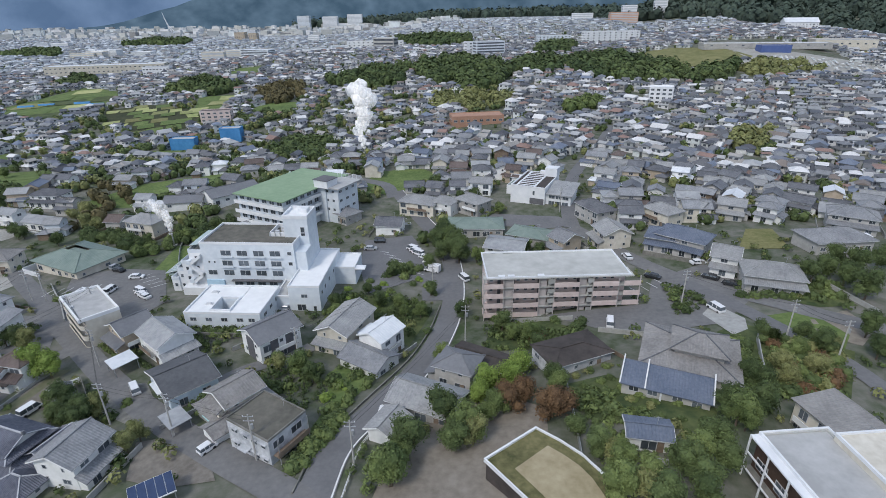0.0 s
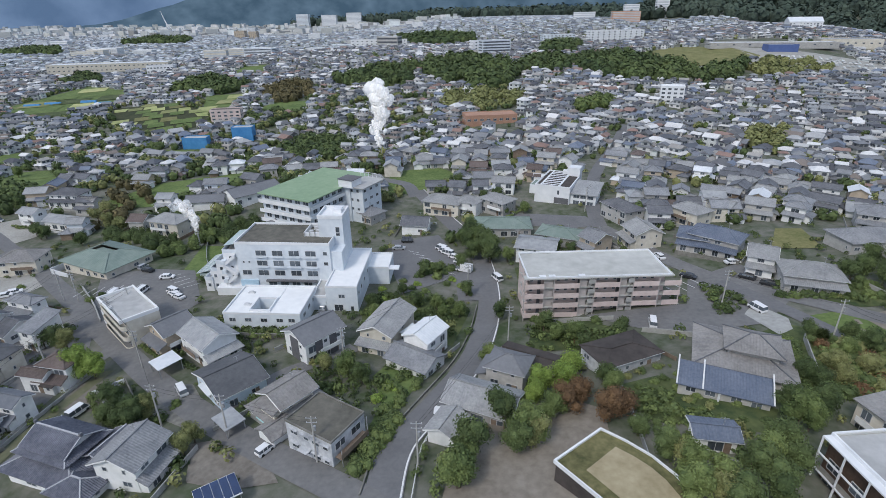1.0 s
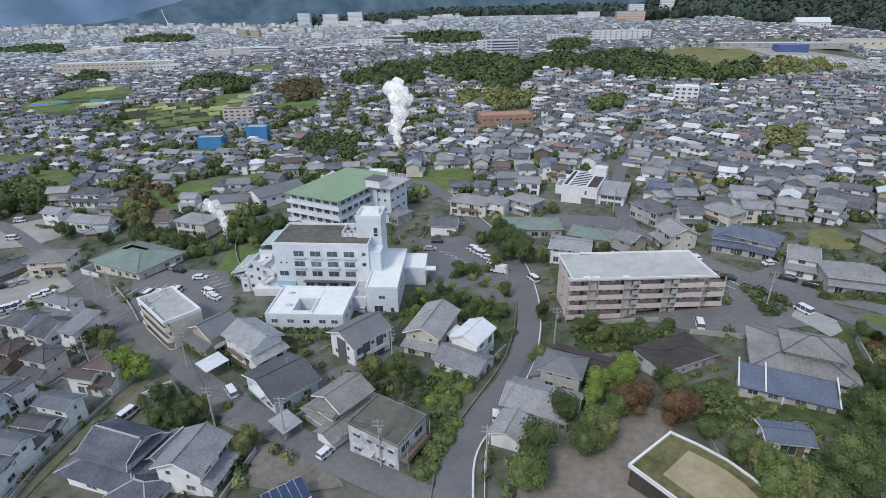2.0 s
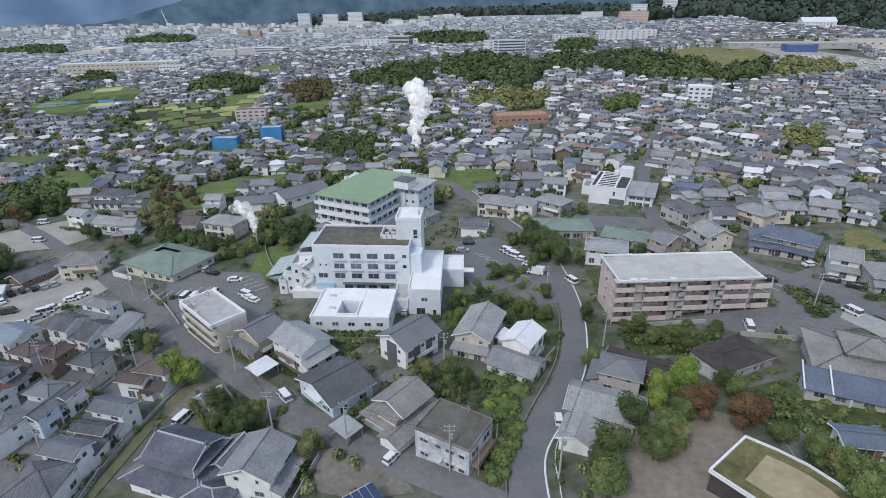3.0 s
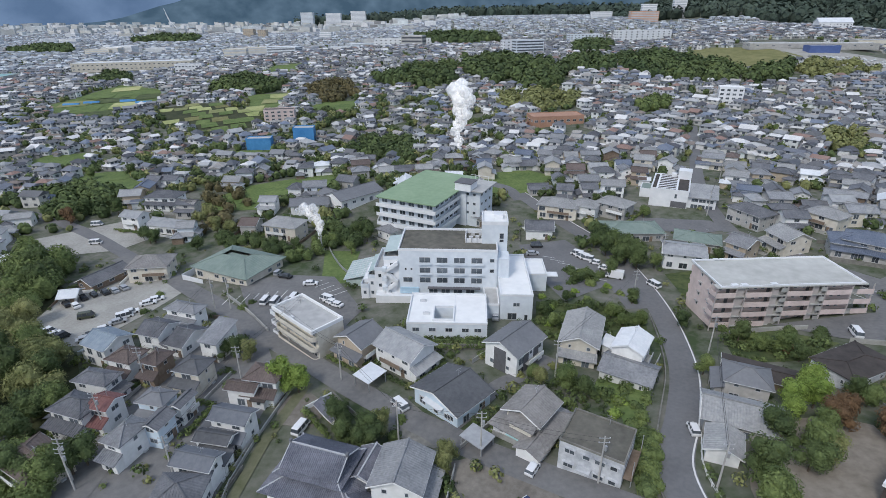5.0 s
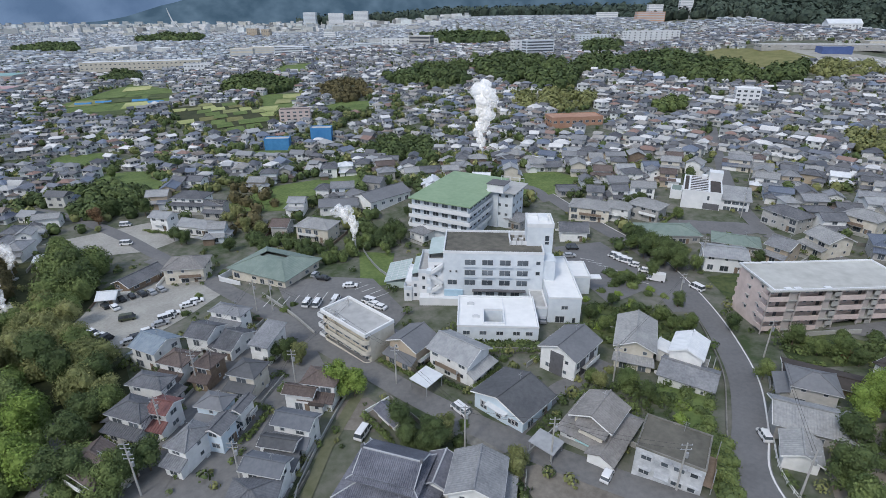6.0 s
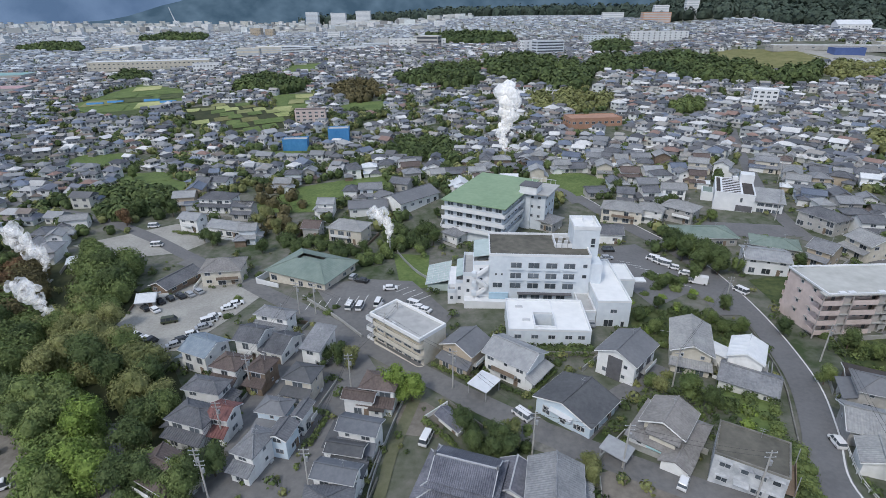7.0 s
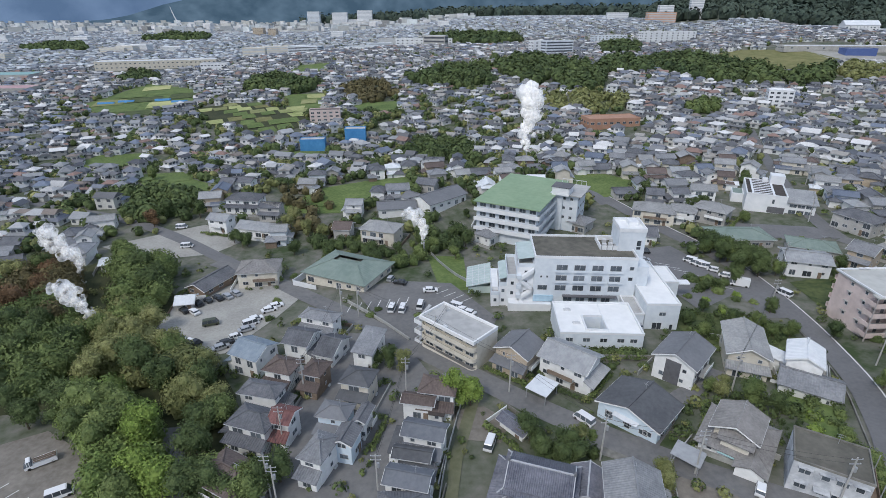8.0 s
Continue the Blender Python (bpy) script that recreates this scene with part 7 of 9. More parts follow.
tree(-0.1, 65.7, 0.9, "leaf", where="below the playground")
tree(3.5, 66.7, 0.9, "leaf_olive", where="below the playground")
tree(-8.5, 62.4, 0.8, "leaf_mid", where="below the playground")
tree(-9.6, 58.3, 1.0, "leaf_mid", where="below the playground")
tree(6.1, 73.3, 0.7, "leaf_mid", where="below the playground")
tree(13.0, 86.7, 1.0, "leaf_lime", where="below the playground")
tree(11.0, 81.5, 0.9, "leaf_lime", where="below the playground")
tree(12.8, 77.4, 0.9, "leaf_rust", where="below the playground")
tree(18.6, 72.4, 1.0, "leaf_rust", where="below the playground")
tree(19.7, 80.2, 0.8, "leaf_mid", where="below the playground")
tree(19.1, 82.9, 0.7, "leaf", where="below the playground")
tree(12.4, 109.6, 0.8, "leaf", where="in front of the apartment block")
tree(14.3, 104.0, 0.7, "leaf_mid", where="in front of the apartment block")
tree(18.3, 102.3, 0.8, "leaf_mid", where="in front of the apartment block")
tree(19.0, 97.9, 0.6, "leaf", where="in front of the apartment block")
tree(-2.2, 96.1, 0.7, "leaf_mid", where="in front of the apartment block")
tree(2.5, 117.7, 0.7, "leaf", where="in front of the apartment block")
tree(-31.6, 124.2, 0.7, "leaf", where="in the clinic garden")
tree(-29.5, 118.2, 0.7, "leaf_mid", where="in the clinic garden")
tree(-23.5, 131.6, 0.6, "leaf", where="in the clinic garden")
tree(-19.6, 124.4, 0.7, "leaf", where="in the clinic garden")
tree(-13.9, 122.9, 0.7, "leaf_mid", where="in the clinic garden")
tree(-5.7, 130.8, 0.7, "leaf", where="in the clinic garden")
tree(-8.0, 118.3, 0.7, "leaf_mid", where="in the clinic garden")
tree(-12.0, 119.0, 0.6, "leaf_mid", where="in the clinic garden")
tree(-18.0, 143.4, 0.55, "leaf", where="in the clinic garden")
tree(-13.5, 144.4, 0.55, "leaf", where="in the clinic garden")
tree(-4.0, 162.7, 1.1, "leaf", where="in the clinic garden")
tree(-2.5, 154.4, 1.0, "leaf", where="in the clinic garden")
tree(-6.1, 169.6, 0.9, "leaf_mid", where="in the clinic garden")
tree(-6.7, 148.1, 0.8, "leaf", where="in the clinic garden")
tree(-90.9, 188.3, 1.0, "leaf", where="by the clinic lawn")
tree(-86.0, 183.8, 0.9, "leaf", where="by the clinic lawn")
tree(-97.6, 179.1, 0.8, "leaf_mid", where="by the clinic lawn")
tree(-90.0, 171.5, 0.7, "leaf_mid", where="by the clinic lawn")
tree(-102.8, 184.4, 0.8, "leaf", where="by the clinic lawn")
tree(-84.6, 206.3, 0.6, "leaf", where="by the clinic lawn")
tree(-110.7, 174.8, 0.7, "leaf", where="by the clinic lawn")
tree(-210.6, 214.6, 1.2, "leaf", where="on the green slope")
tree(-209.1, 224.3, 1.2, "leaf", where="on the green slope")
tree(-211.4, 206.6, 1.1, "leaf_rust", where="on the green slope")
tree(-196.0, 214.4, 1.1, "leaf", where="on the green slope")
tree(-173.8, 191.8, 0.8, "leaf", where="on the green slope")
tree(-167.9, 189.0, 0.8, "leaf", where="on the green slope")
tree(-155.0, 202.4, 1.0, "leaf_olive", where="on the green slope")
tree(-146.6, 195.6, 1.0, "leaf_olive", where="on the green slope")
tree(-139.9, 192.6, 0.9, "leaf_olive", where="on the green slope")
tree(-155.0, 210.7, 1.0, "leaf_olive", where="on the green slope")
tree(-230.7, 286.9, 1.0, "leaf", where="on the green slope")
tree(-220.0, 296.8, 1.1, "leaf", where="on the green slope")
tree(-253.2, 287.0, 1.0, "leaf_mid", where="on the green slope")
tree(-106.7, 108.1, 0.8, "leaf", where="beside the estate")
tree(-103.5, 106.6, 0.8, "leaf_olive", where="beside the estate")
tree(-110.1, 107.8, 0.7, "leaf", where="beside the estate")
tree(-123.1, 114.3, 0.4, "leaf", where="beside the estate")
tree(6.6, 81.8, 0.9, "leaf_lime", where="in the gardens")
tree(4.8, 78.6, 0.8, "leaf_lime", where="in the gardens")
tree(10.7, 75.1, 0.9, "leaf_rust", where="in the gardens")
tree(17.0, 71.7, 1.0, "leaf_rust", where="in the gardens")
tree(8.1, 74.3, 0.8, "leaf_mid", where="in the gardens")
tree(20.4, 67.2, 0.7, "leaf", where="in the gardens")
tree(-92.0, 94.6, 1.1, "leaf_lime", where="in the gardens")
tree(-1.1, 71.9, 1.1, "leaf", where="in the gardens")
tree(2.8, 68.1, 1.1, "leaf_mid", where="in the gardens")
tree(-7.3, 65.2, 1.1, "leaf", where="in the gardens")
tree(-9.3, 58.4, 1.2, "leaf_mid", where="in the gardens")
tree(28.6, 55.2, 1.0, "leaf_mid", where="in the gardens")
tree(33.4, 57.2, 1.0, "leaf", where="in the gardens")
tree(24.7, 57.8, 0.9, "leaf_mid", where="in the gardens")
tree(40.8, 62.8, 1.0, "leaf", where="in the gardens")
tree(46.9, 68.0, 1.0, "leaf_mid", where="in the gardens")
tree(52.3, 71.1, 1.0, "leaf", where="in the gardens")
tree(63.3, 82.9, 0.8, "leaf_olive", where="in the gardens")
tree(70.1, 83.4, 0.8, "leaf_olive", where="in the gardens")
tree(55.5, 80.4, 0.8, "leaf", where="in the gardens")
tree(70.5, 89.3, 0.8, "leaf_mid", where="in the gardens")
tree(76.6, 91.7, 0.8, "leaf", where="in the gardens")
tree(68.3, 94.9, 0.6, "leaf", where="in the gardens")
tree(89.5, 97.0, 1.0, "leaf", where="in the gardens")
tree(99.7, 119.4, 1.1, "leaf", where="in the gardens")
tree(100.3, 112.6, 1.2, "leaf", where="in the gardens")
tree(97.1, 123.8, 1.0, "leaf", where="in the gardens")
tree(86.4, 89.4, 0.9, "leaf", where="in the gardens")
tree(23.4, 53.4, 1.0, "leaf_mid", where="in the gardens")
tree(28.8, 51.4, 1.0, "leaf", where="in the gardens")
tree(22.6, 61.9, 0.8, "leaf", where="in the gardens")
tree(-230.9, 158.7, 1.5, "leaf_olive", where="in the wood by the lower lot")
tree(-216.4, 150.8, 1.4, "leaf_rust", where="in the wood by the lower lot")
tree(-217.7, 139.0, 1.5, "leaf_rust", where="in the wood by the lower lot")
tree(-226.8, 163.5, 1.3, "leaf", where="in the wood by the lower lot")
tree(-191.9, 161.0, 1.5, "leaf", where="in the wood by the lower lot")
tree(-181.9, 148.1, 1.5, "leaf", where="in the wood by the lower lot")
tree(-193.3, 154.5, 1.3, "leaf_mid", where="in the wood by the lower lot")
tree(-183.8, 134.4, 1.2, "leaf_olive", where="in the wood by the lower lot")
tree(-173.0, 122.1, 1.4, "leaf_olive", where="in the wood by the lower lot")
tree(-172.9, 112.0, 1.4, "leaf_olive", where="in the wood by the lower lot")
tree(-163.1, 106.4, 1.5, "leaf", where="in the wood by the lower lot")
tree(-156.1, 102.3, 1.4, "leaf", where="in the wood by the lower lot")
tree(-152.2, 104.7, 1.3, "leaf_olive", where="in the wood by the lower lot")
tree(-149.5, 107.2, 1.2, "leaf_olive", where="in the wood by the lower lot")
tree(-147.4, 96.6, 1.3, "leaf_olive", where="in the wood by the lower lot")
tree(-160.6, 114.2, 1.3, "leaf_olive", where="in the wood by the lower lot")
tree(-176.0, 105.9, 1.3, "leaf_olive", where="in the wood by the lower lot")
tree(-189.4, 118.2, 1.3, "leaf", where="in the wood by the lower lot")
tree(-198.7, 121.3, 1.3, "leaf", where="in the wood by the lower lot")
tree(-197.3, 113.6, 1.3, "leaf", where="in the wood by the lower lot")
tree(-183.0, 123.9, 1.2, "leaf_mid", where="in the wood by the lower lot")
tree(-209.1, 127.3, 1.3, "leaf", where="in the wood by the lower lot")
tree(-204.6, 140.6, 1.2, "leaf_mid", where="in the wood by the lower lot")
tree(-167.7, 93.1, 1.5, "leaf_mid", where="in the wood by the lower lot")
tree(-164.4, 95.1, 1.4, "leaf_mid", where="in the wood by the lower lot")
tree(-157.7, 87.7, 1.5, "leaf_mid", where="in the wood by the lower lot")
tree(-153.0, 84.9, 1.4, "leaf_lime", where="in the wood by the lower lot")
tree(-159.6, 85.1, 1.4, "leaf_mid", where="in the wood by the lower lot")
tree(-147.2, 76.1, 1.5, "leaf_lime", where="in the wood by the lower lot")
tree(-147.8, 71.7, 1.4, "leaf_mid", where="in the wood by the lower lot")
tree(-142.6, 72.6, 1.4, "leaf_lime", where="in the wood by the lower lot")
tree(-166.9, 87.7, 1.2, "leaf", where="in the wood by the lower lot")
tree(-175.0, 94.7, 1.2, "leaf", where="in the wood by the lower lot")
tree(-180.1, 91.8, 1.1, "leaf", where="in the wood by the lower lot")
tree(-187.1, 97.8, 1.0, "leaf", where="in the wood by the lower lot")
tree(-142.7, 88.3, 1.2, "leaf", where="in the wood by the lower lot")
tree(-140.6, 80.9, 1.2, "leaf", where="in the wood by the lower lot")
tree(-135.0, 73.4, 1.1, "leaf", where="in the wood by the lower lot")
tree(-142.2, 95.4, 1.1, "leaf_olive", where="in the wood by the lower lot")
tree(-128.2, 74.7, 1.0, "leaf_mid", where="in the wood by the lower lot")
tree(-131.1, 71.9, 1.0, "leaf", where="in the wood by the lower lot")
tree(-137.7, 72.0, 1.2, "leaf", where="in the wood by the lower lot")
tree(-180.8, 122.5, 1.3, "leaf_olive", where="in the wood by the gravel lot")
tree(-168.5, 111.6, 1.3, "leaf", where="in the wood by the gravel lot")
tree(-172.4, 128.4, 1.2, "leaf_olive", where="in the wood by the gravel lot")
tree(-220.7, 159.5, 1.3, "leaf_rust", where="in the wood by the gravel lot")
tree(-202.0, 129.4, 1.3, "leaf", where="in the wood by the gravel lot")
tree(-150.2, 104.4, 1.2, "leaf_olive", where="in the wood by the gravel lot")
tree(-156.4, 109.2, 1.2, "leaf_olive", where="in the wood by the gravel lot")
tree(-78.3, 83.5, 0.9, "leaf", where="on the western slope")
tree(-72.3, 79.8, 0.9, "leaf", where="on the western slope")
tree(-58.1, 70.5, 0.7, "leaf_olive", where="on the western slope")
tree(-154.4, 208.6, 1.0, "leaf_olive", where="on the western slope")
tree(-169.4, 188.0, 0.9, "leaf", where="on the western slope")
tree(-147.9, 180.0, 0.9, "leaf", where="on the western slope")
tree(-157.6, 112.1, 1.3, "leaf_mid", where="on the near edge")
tree(-147.0, 99.9, 1.3, "leaf", where="on the near edge")
tree(-138.9, 92.1, 1.2, "leaf_mid", where="on the near edge")
tree(-141.3, 90.5, 1.2, "leaf", where="on the near edge")
tree(-125.1, 74.4, 1.2, "leaf", where="on the near edge")
tree(-127.3, 72.0, 1.2, "leaf_mid", where="on the near edge")
tree(-123.6, 76.4, 1.0, "leaf", where="on the near edge")
tree(-193.9, 162.2, 1.4, "leaf", where="on the near edge")
tree(-184.0, 153.7, 1.3, "leaf", where="on the near edge")
tree(-208.4, 178.8, 1.2, "leaf_mid", where="on the near edge")
bush(-20.4, 81.2, 1.6, "leaf_mid", "along the road bank")
bush(-21.4, 76.2, 1.6, "leaf", "along the road bank")
bush(-23.8, 71.7, 1.7, "leaf_mid", "along the road bank")
bush(-24.4, 67.6, 1.7, "leaf_mid", "along the road bank")
bush(-26.1, 64.0, 1.8, "leaf", "along the road bank")
bush(-17.6, 86.9, 1.3, "leaf_mid", "along the road bank")
bush(-22.5, 87.1, 1.4, "leaf_lime", "along the road bank")
bush(-25.1, 83.4, 1.4, "leaf_lime", "along the road bank")
bush(-19.7, 91.1, 1.3, "leaf_mid", "along the road bank")
bush(-25.9, 89.3, 1.3, "leaf_mid", "along the road bank")
bush(-23.0, 79.7, 1.5, "leaf_mid", "along the road bank")
bush(-61.5, 113.0, 1.5, "leaf", "in front of the annex")
bush(-59.1, 112.7, 1.5, "leaf", "in front of the annex")
bush(-56.8, 112.4, 1.5, "leaf", "in front of the annex")
bush(-54.4, 112.1, 1.5, "leaf", "in front of the annex")
bush(-52.1, 111.8, 1.5, "leaf", "in front of the annex")
bush(-49.7, 111.6, 1.5, "leaf", "in front of the annex")
bush(-29.1, 141.5, 1.2, "leaf", "in the clinic garden")
bush(-26.0, 123.6, 1.2, "leaf_mid", "in the clinic garden")
bush(-19.0, 130.6, 1.2, "leaf_lime", "in the clinic garden")
bush(-11.4, 138.0, 1.2, "leaf", "in the clinic garden")
bush(-10.1, 120.9, 1.2, "leaf_mid", "in the clinic garden")
bush(-28.7, 127.6, 1.2, "leaf_lime", "in the clinic garden")
bush(-21.6, 135.0, 1.2, "leaf", "in the clinic garden")
bush(-19.4, 118.3, 1.2, "leaf_mid", "in the clinic garden")
bush(-12.3, 124.9, 1.2, "leaf_lime", "in the clinic garden")
bush(-4.7, 131.8, 1.2, "leaf", "in the clinic garden")
bush(-24.4, 139.6, 1.2, "leaf_mid", "in the clinic garden")
bush(-21.8, 122.1, 1.2, "leaf_lime", "in the clinic garden")
bush(-14.7, 129.0, 1.2, "leaf", "in the clinic garden")
bush(-7.0, 136.2, 1.2, "leaf_mid", "in the clinic garden")
bush(-31.0, 119.3, 1.2, "leaf_lime", "in the clinic garden")
bush(-24.4, 126.1, 1.2, "leaf", "in the clinic garden")
bush(-17.2, 133.3, 1.2, "leaf_mid", "in the clinic garden")
bush(-9.4, 140.8, 1.2, "leaf_lime", "in the clinic garden")
bush(-8.3, 123.3, 1.2, "leaf", "in the clinic garden")
bush(-27.1, 130.2, 1.2, "leaf_mid", "in the clinic garden")
bush(-19.8, 137.8, 1.2, "leaf_lime", "in the clinic garden")
bush(-17.7, 120.7, 1.2, "leaf", "in the clinic garden")
bush(-10.5, 127.4, 1.2, "leaf_mid", "in the clinic garden")
bush(-29.9, 134.6, 1.2, "leaf_lime", "in the clinic garden")
bush(-26.9, 117.9, 1.2, "leaf", "in the clinic garden")
bush(-20.1, 124.6, 1.2, "leaf_mid", "in the clinic garden")
bush(30.0, 77.6, 0.8, "leaf", "in a garden")
bush(33.0, 72.3, 0.8, "leaf_mid", "in a garden")
bush(35.8, 67.9, 0.8, "leaf", "in a garden")
bush(38.6, 64.1, 0.8, "leaf", "in a garden")
bush(29.5, 73.1, 0.8, "leaf_mid", "in a garden")
bush(32.5, 68.5, 0.8, "leaf", "in a garden")
bush(35.3, 64.5, 0.8, "leaf", "in a garden")
bush(43.1, 72.8, 0.8, "leaf_mid", "in a garden")
bush(29.1, 69.2, 0.8, "leaf", "in a garden")
bush(32.0, 65.0, 0.8, "leaf", "in a garden")
bush(39.5, 73.3, 0.8, "leaf_mid", "in a garden")
bush(42.2, 69.0, 0.8, "leaf", "in a garden")
bush(28.7, 65.6, 0.8, "leaf", "in a garden")
bush(35.9, 74.0, 0.8, "leaf_mid", "in a garden")
bush(38.7, 69.4, 0.8, "leaf", "in a garden")
bush(41.4, 65.6, 0.8, "leaf", "in a garden")
bush(32.4, 74.8, 0.8, "leaf_mid", "in a garden")
bush(35.3, 70.0, 0.8, "leaf", "in a garden")
bush(38.0, 66.0, 0.8, "leaf", "in a garden")
bush(46.3, 74.7, 0.8, "leaf_mid", "in a garden")
bush(31.8, 70.7, 0.8, "leaf", "in a garden")
bush(34.7, 66.4, 0.8, "leaf", "in a garden")
bush(42.6, 75.1, 0.8, "leaf_mid", "in a garden")
bush(28.3, 71.5, 0.8, "leaf", "in a garden")
bush(31.3, 67.0, 0.8, "leaf", "in a garden")
bush(39.0, 75.8, 0.8, "leaf_mid", "in a garden")
bush(-67.3, 80.2, 1.4, "leaf", "in a garden")
bush(-66.2, 84.1, 1.2, "leaf_mid", "in a garden")
bush(-38.2, 87.9, 1.4, "leaf_mid", "in a garden")
bush(-34.8, 87.9, 1.2, "leaf", "in a garden")
bush(-41.3, 97.3, 1.2, "leaf_olive", "in a garden")
bush(-33.5, 100.4, 1.2, "leaf_olive", "in a garden")
bush(-65.3, 101.8, 1.0, "leaf", "in a garden")
bush(-49.2, 105.4, 1.2, "leaf", "in a garden")
bush(-56.4, 105.7, 1.2, "leaf", "in a garden")
bush(5.5, 86.6, 1.1, "leaf", "in a garden")
bush(3.5, 80.8, 1.2, "leaf_mid", "in a garden")
bush(-142.6, 133.2, 1.3, "leaf", "in a garden")
bush(-143.5, 144.0, 1.2, "leaf_mid", "in a garden")
bush(-146.8, 158.9, 1.2, "leaf_mid", "in a garden")
bush(-143.1, 161.0, 1.2, "leaf", "in a garden")
bush(-101.3, 130.7, 1.2, "leaf_mid", "in a garden")
bush(-114.5, 132.0, 1.3, "leaf_mid", "in a garden")
bush(-112.6, 135.5, 1.1, "leaf", "in a garden")
bush(60.8, 94.8, 1.7, "leaf", "in a hedge beside the residence")
bush(61.1, 93.5, 1.7, "leaf_mid", "in a hedge beside the residence")
bush(61.3, 92.3, 1.7, "leaf", "in a hedge beside the residence")
bush(59.1, 91.0, 1.7, "leaf", "in a hedge beside the residence")
bush(59.3, 89.8, 1.7, "leaf_mid", "in a hedge beside the residence")
bush(59.6, 88.7, 1.7, "leaf", "in a hedge beside the residence")
bush(57.4, 87.5, 1.7, "leaf", "in a hedge beside the residence")
bush(57.7, 86.4, 1.7, "leaf_mid", "in a hedge beside the residence")
bush(58.0, 85.3, 1.7, "leaf", "in a hedge beside the residence")
bush(55.9, 84.2, 1.7, "leaf", "in a hedge beside the residence")
bush(56.2, 83.2, 1.7, "leaf_mid", "in a hedge beside the residence")
bush(56.5, 82.2, 1.7, "leaf", "in a hedge beside the residence")
bush(54.5, 81.1, 1.7, "leaf", "in a hedge beside the residence")
bush(54.8, 80.2, 1.7, "leaf_mid", "in a hedge beside the residence")
bush(55.1, 79.3, 1.7, "leaf", "in a hedge beside the residence")
bush(53.2, 78.2, 1.7, "leaf", "in a hedge beside the residence")
bush(53.5, 77.4, 1.7, "leaf_mid", "in a hedge beside the residence")
bush(53.9, 76.5, 1.7, "leaf", "in a hedge beside the residence")
bush(52.0, 75.6, 1.7, "leaf", "in a hedge beside the residence")
bush(52.3, 74.8, 1.7, "leaf_mid", "in a hedge beside the residence")
bush(68.2, 96.0, 1.9, "leaf_olive", "in an overgrown garden")
bush(70.0, 90.9, 1.9, "leaf_mid", "in an overgrown garden")
bush(71.8, 86.3, 1.9, "leaf_olive", "in an overgrown garden")
bush(73.7, 82.3, 1.9, "leaf_rust", "in an overgrown garden")
bush(61.0, 77.3, 1.9, "leaf", "in an overgrown garden")
bush(74.4, 91.7, 1.9, "leaf_olive", "in an overgrown garden")
bush(76.2, 87.2, 1.9, "leaf_mid", "in an overgrown garden")
bush(63.1, 81.9, 1.9, "leaf_olive", "in an overgrown garden")
bush(65.1, 78.2, 1.9, "leaf_rust", "in an overgrown garden")
bush(78.9, 92.4, 1.9, "leaf", "in an overgrown garden")
bush(65.3, 87.1, 1.9, "leaf_olive", "in an overgrown garden")
bush(67.3, 82.8, 1.9, "leaf_mid", "in an overgrown garden")
bush(69.3, 79.1, 1.9, "leaf_olive", "in an overgrown garden")
bush(67.8, 92.8, 1.9, "leaf_rust", "in an overgrown garden")
bush(69.7, 88.0, 1.9, "leaf", "in an overgrown garden")
bush(71.6, 83.7, 1.9, "leaf_olive", "in an overgrown garden")
bush(58.9, 78.6, 1.9, "leaf_mid", "in an overgrown garden")
bush(72.3, 93.6, 1.9, "leaf_olive", "in an overgrown garden")
bush(74.1, 88.8, 1.9, "leaf_rust", "in an overgrown garden")
bush(75.9, 84.6, 1.9, "leaf", "in an overgrown garden")
bush(63.0, 79.5, 1.9, "leaf_olive", "in an overgrown garden")
bush(76.8, 94.3, 1.9, "leaf_mid", "in an overgrown garden")
bush(78.5, 89.6, 1.9, "leaf_olive", "in an overgrown garden")
bush(65.1, 84.3, 1.9, "leaf_rust", "in an overgrown garden")
bush(67.1, 80.4, 1.9, "leaf", "in an overgrown garden")
bush(81.3, 95.0, 1.9, "leaf_olive", "in an overgrown garden")
bush(67.6, 89.7, 1.9, "leaf_mid", "in an overgrown garden")
bush(69.4, 85.2, 1.9, "leaf_olive", "in an overgrown garden")
bush(71.4, 81.3, 1.9, "leaf_rust", "in an overgrown garden")
bush(70.2, 95.6, 1.9, "leaf", "in an overgrown garden")
bush(24.5, 89.4, 0.9, "leaf", "in an overgrown garden")
bush(28.4, 81.5, 0.9, "leaf_mid", "in an overgrown garden")
bush(31.9, 75.1, 0.9, "leaf_olive", "in an overgrown garden")
bush(21.4, 71.4, 0.9, "leaf", "in an overgrown garden")
bush(30.9, 87.0, 0.9, "leaf_mid", "in an overgrown garden")
bush(34.3, 79.7, 0.9, "leaf_olive", "in an overgrown garden")
bush(23.3, 75.6, 0.9, "leaf", "in an overgrown garden")
bush(27.0, 70.0, 0.9, "leaf_mid", "in an overgrown garden")
bush(37.1, 85.0, 0.9, "leaf_olive", "in an overgrown garden")
bush(25.3, 80.4, 0.9, "leaf", "in an overgrown garden")
bush(29.0, 74.1, 0.9, "leaf_mid", "in an overgrown garden")
bush(32.4, 69.0, 0.9, "leaf_olive", "in an overgrown garden")
bush(27.7, 85.8, 0.9, "leaf", "in an overgrown garden")
bush(31.3, 78.6, 0.9, "leaf_mid", "in an overgrown garden")
bush(34.6, 72.8, 0.9, "leaf_olive", "in an overgrown garden")
bush(24.3, 69.2, 0.9, "leaf", "in an overgrown garden")
bush(33.8, 83.7, 0.9, "leaf_mid", "in an overgrown garden")
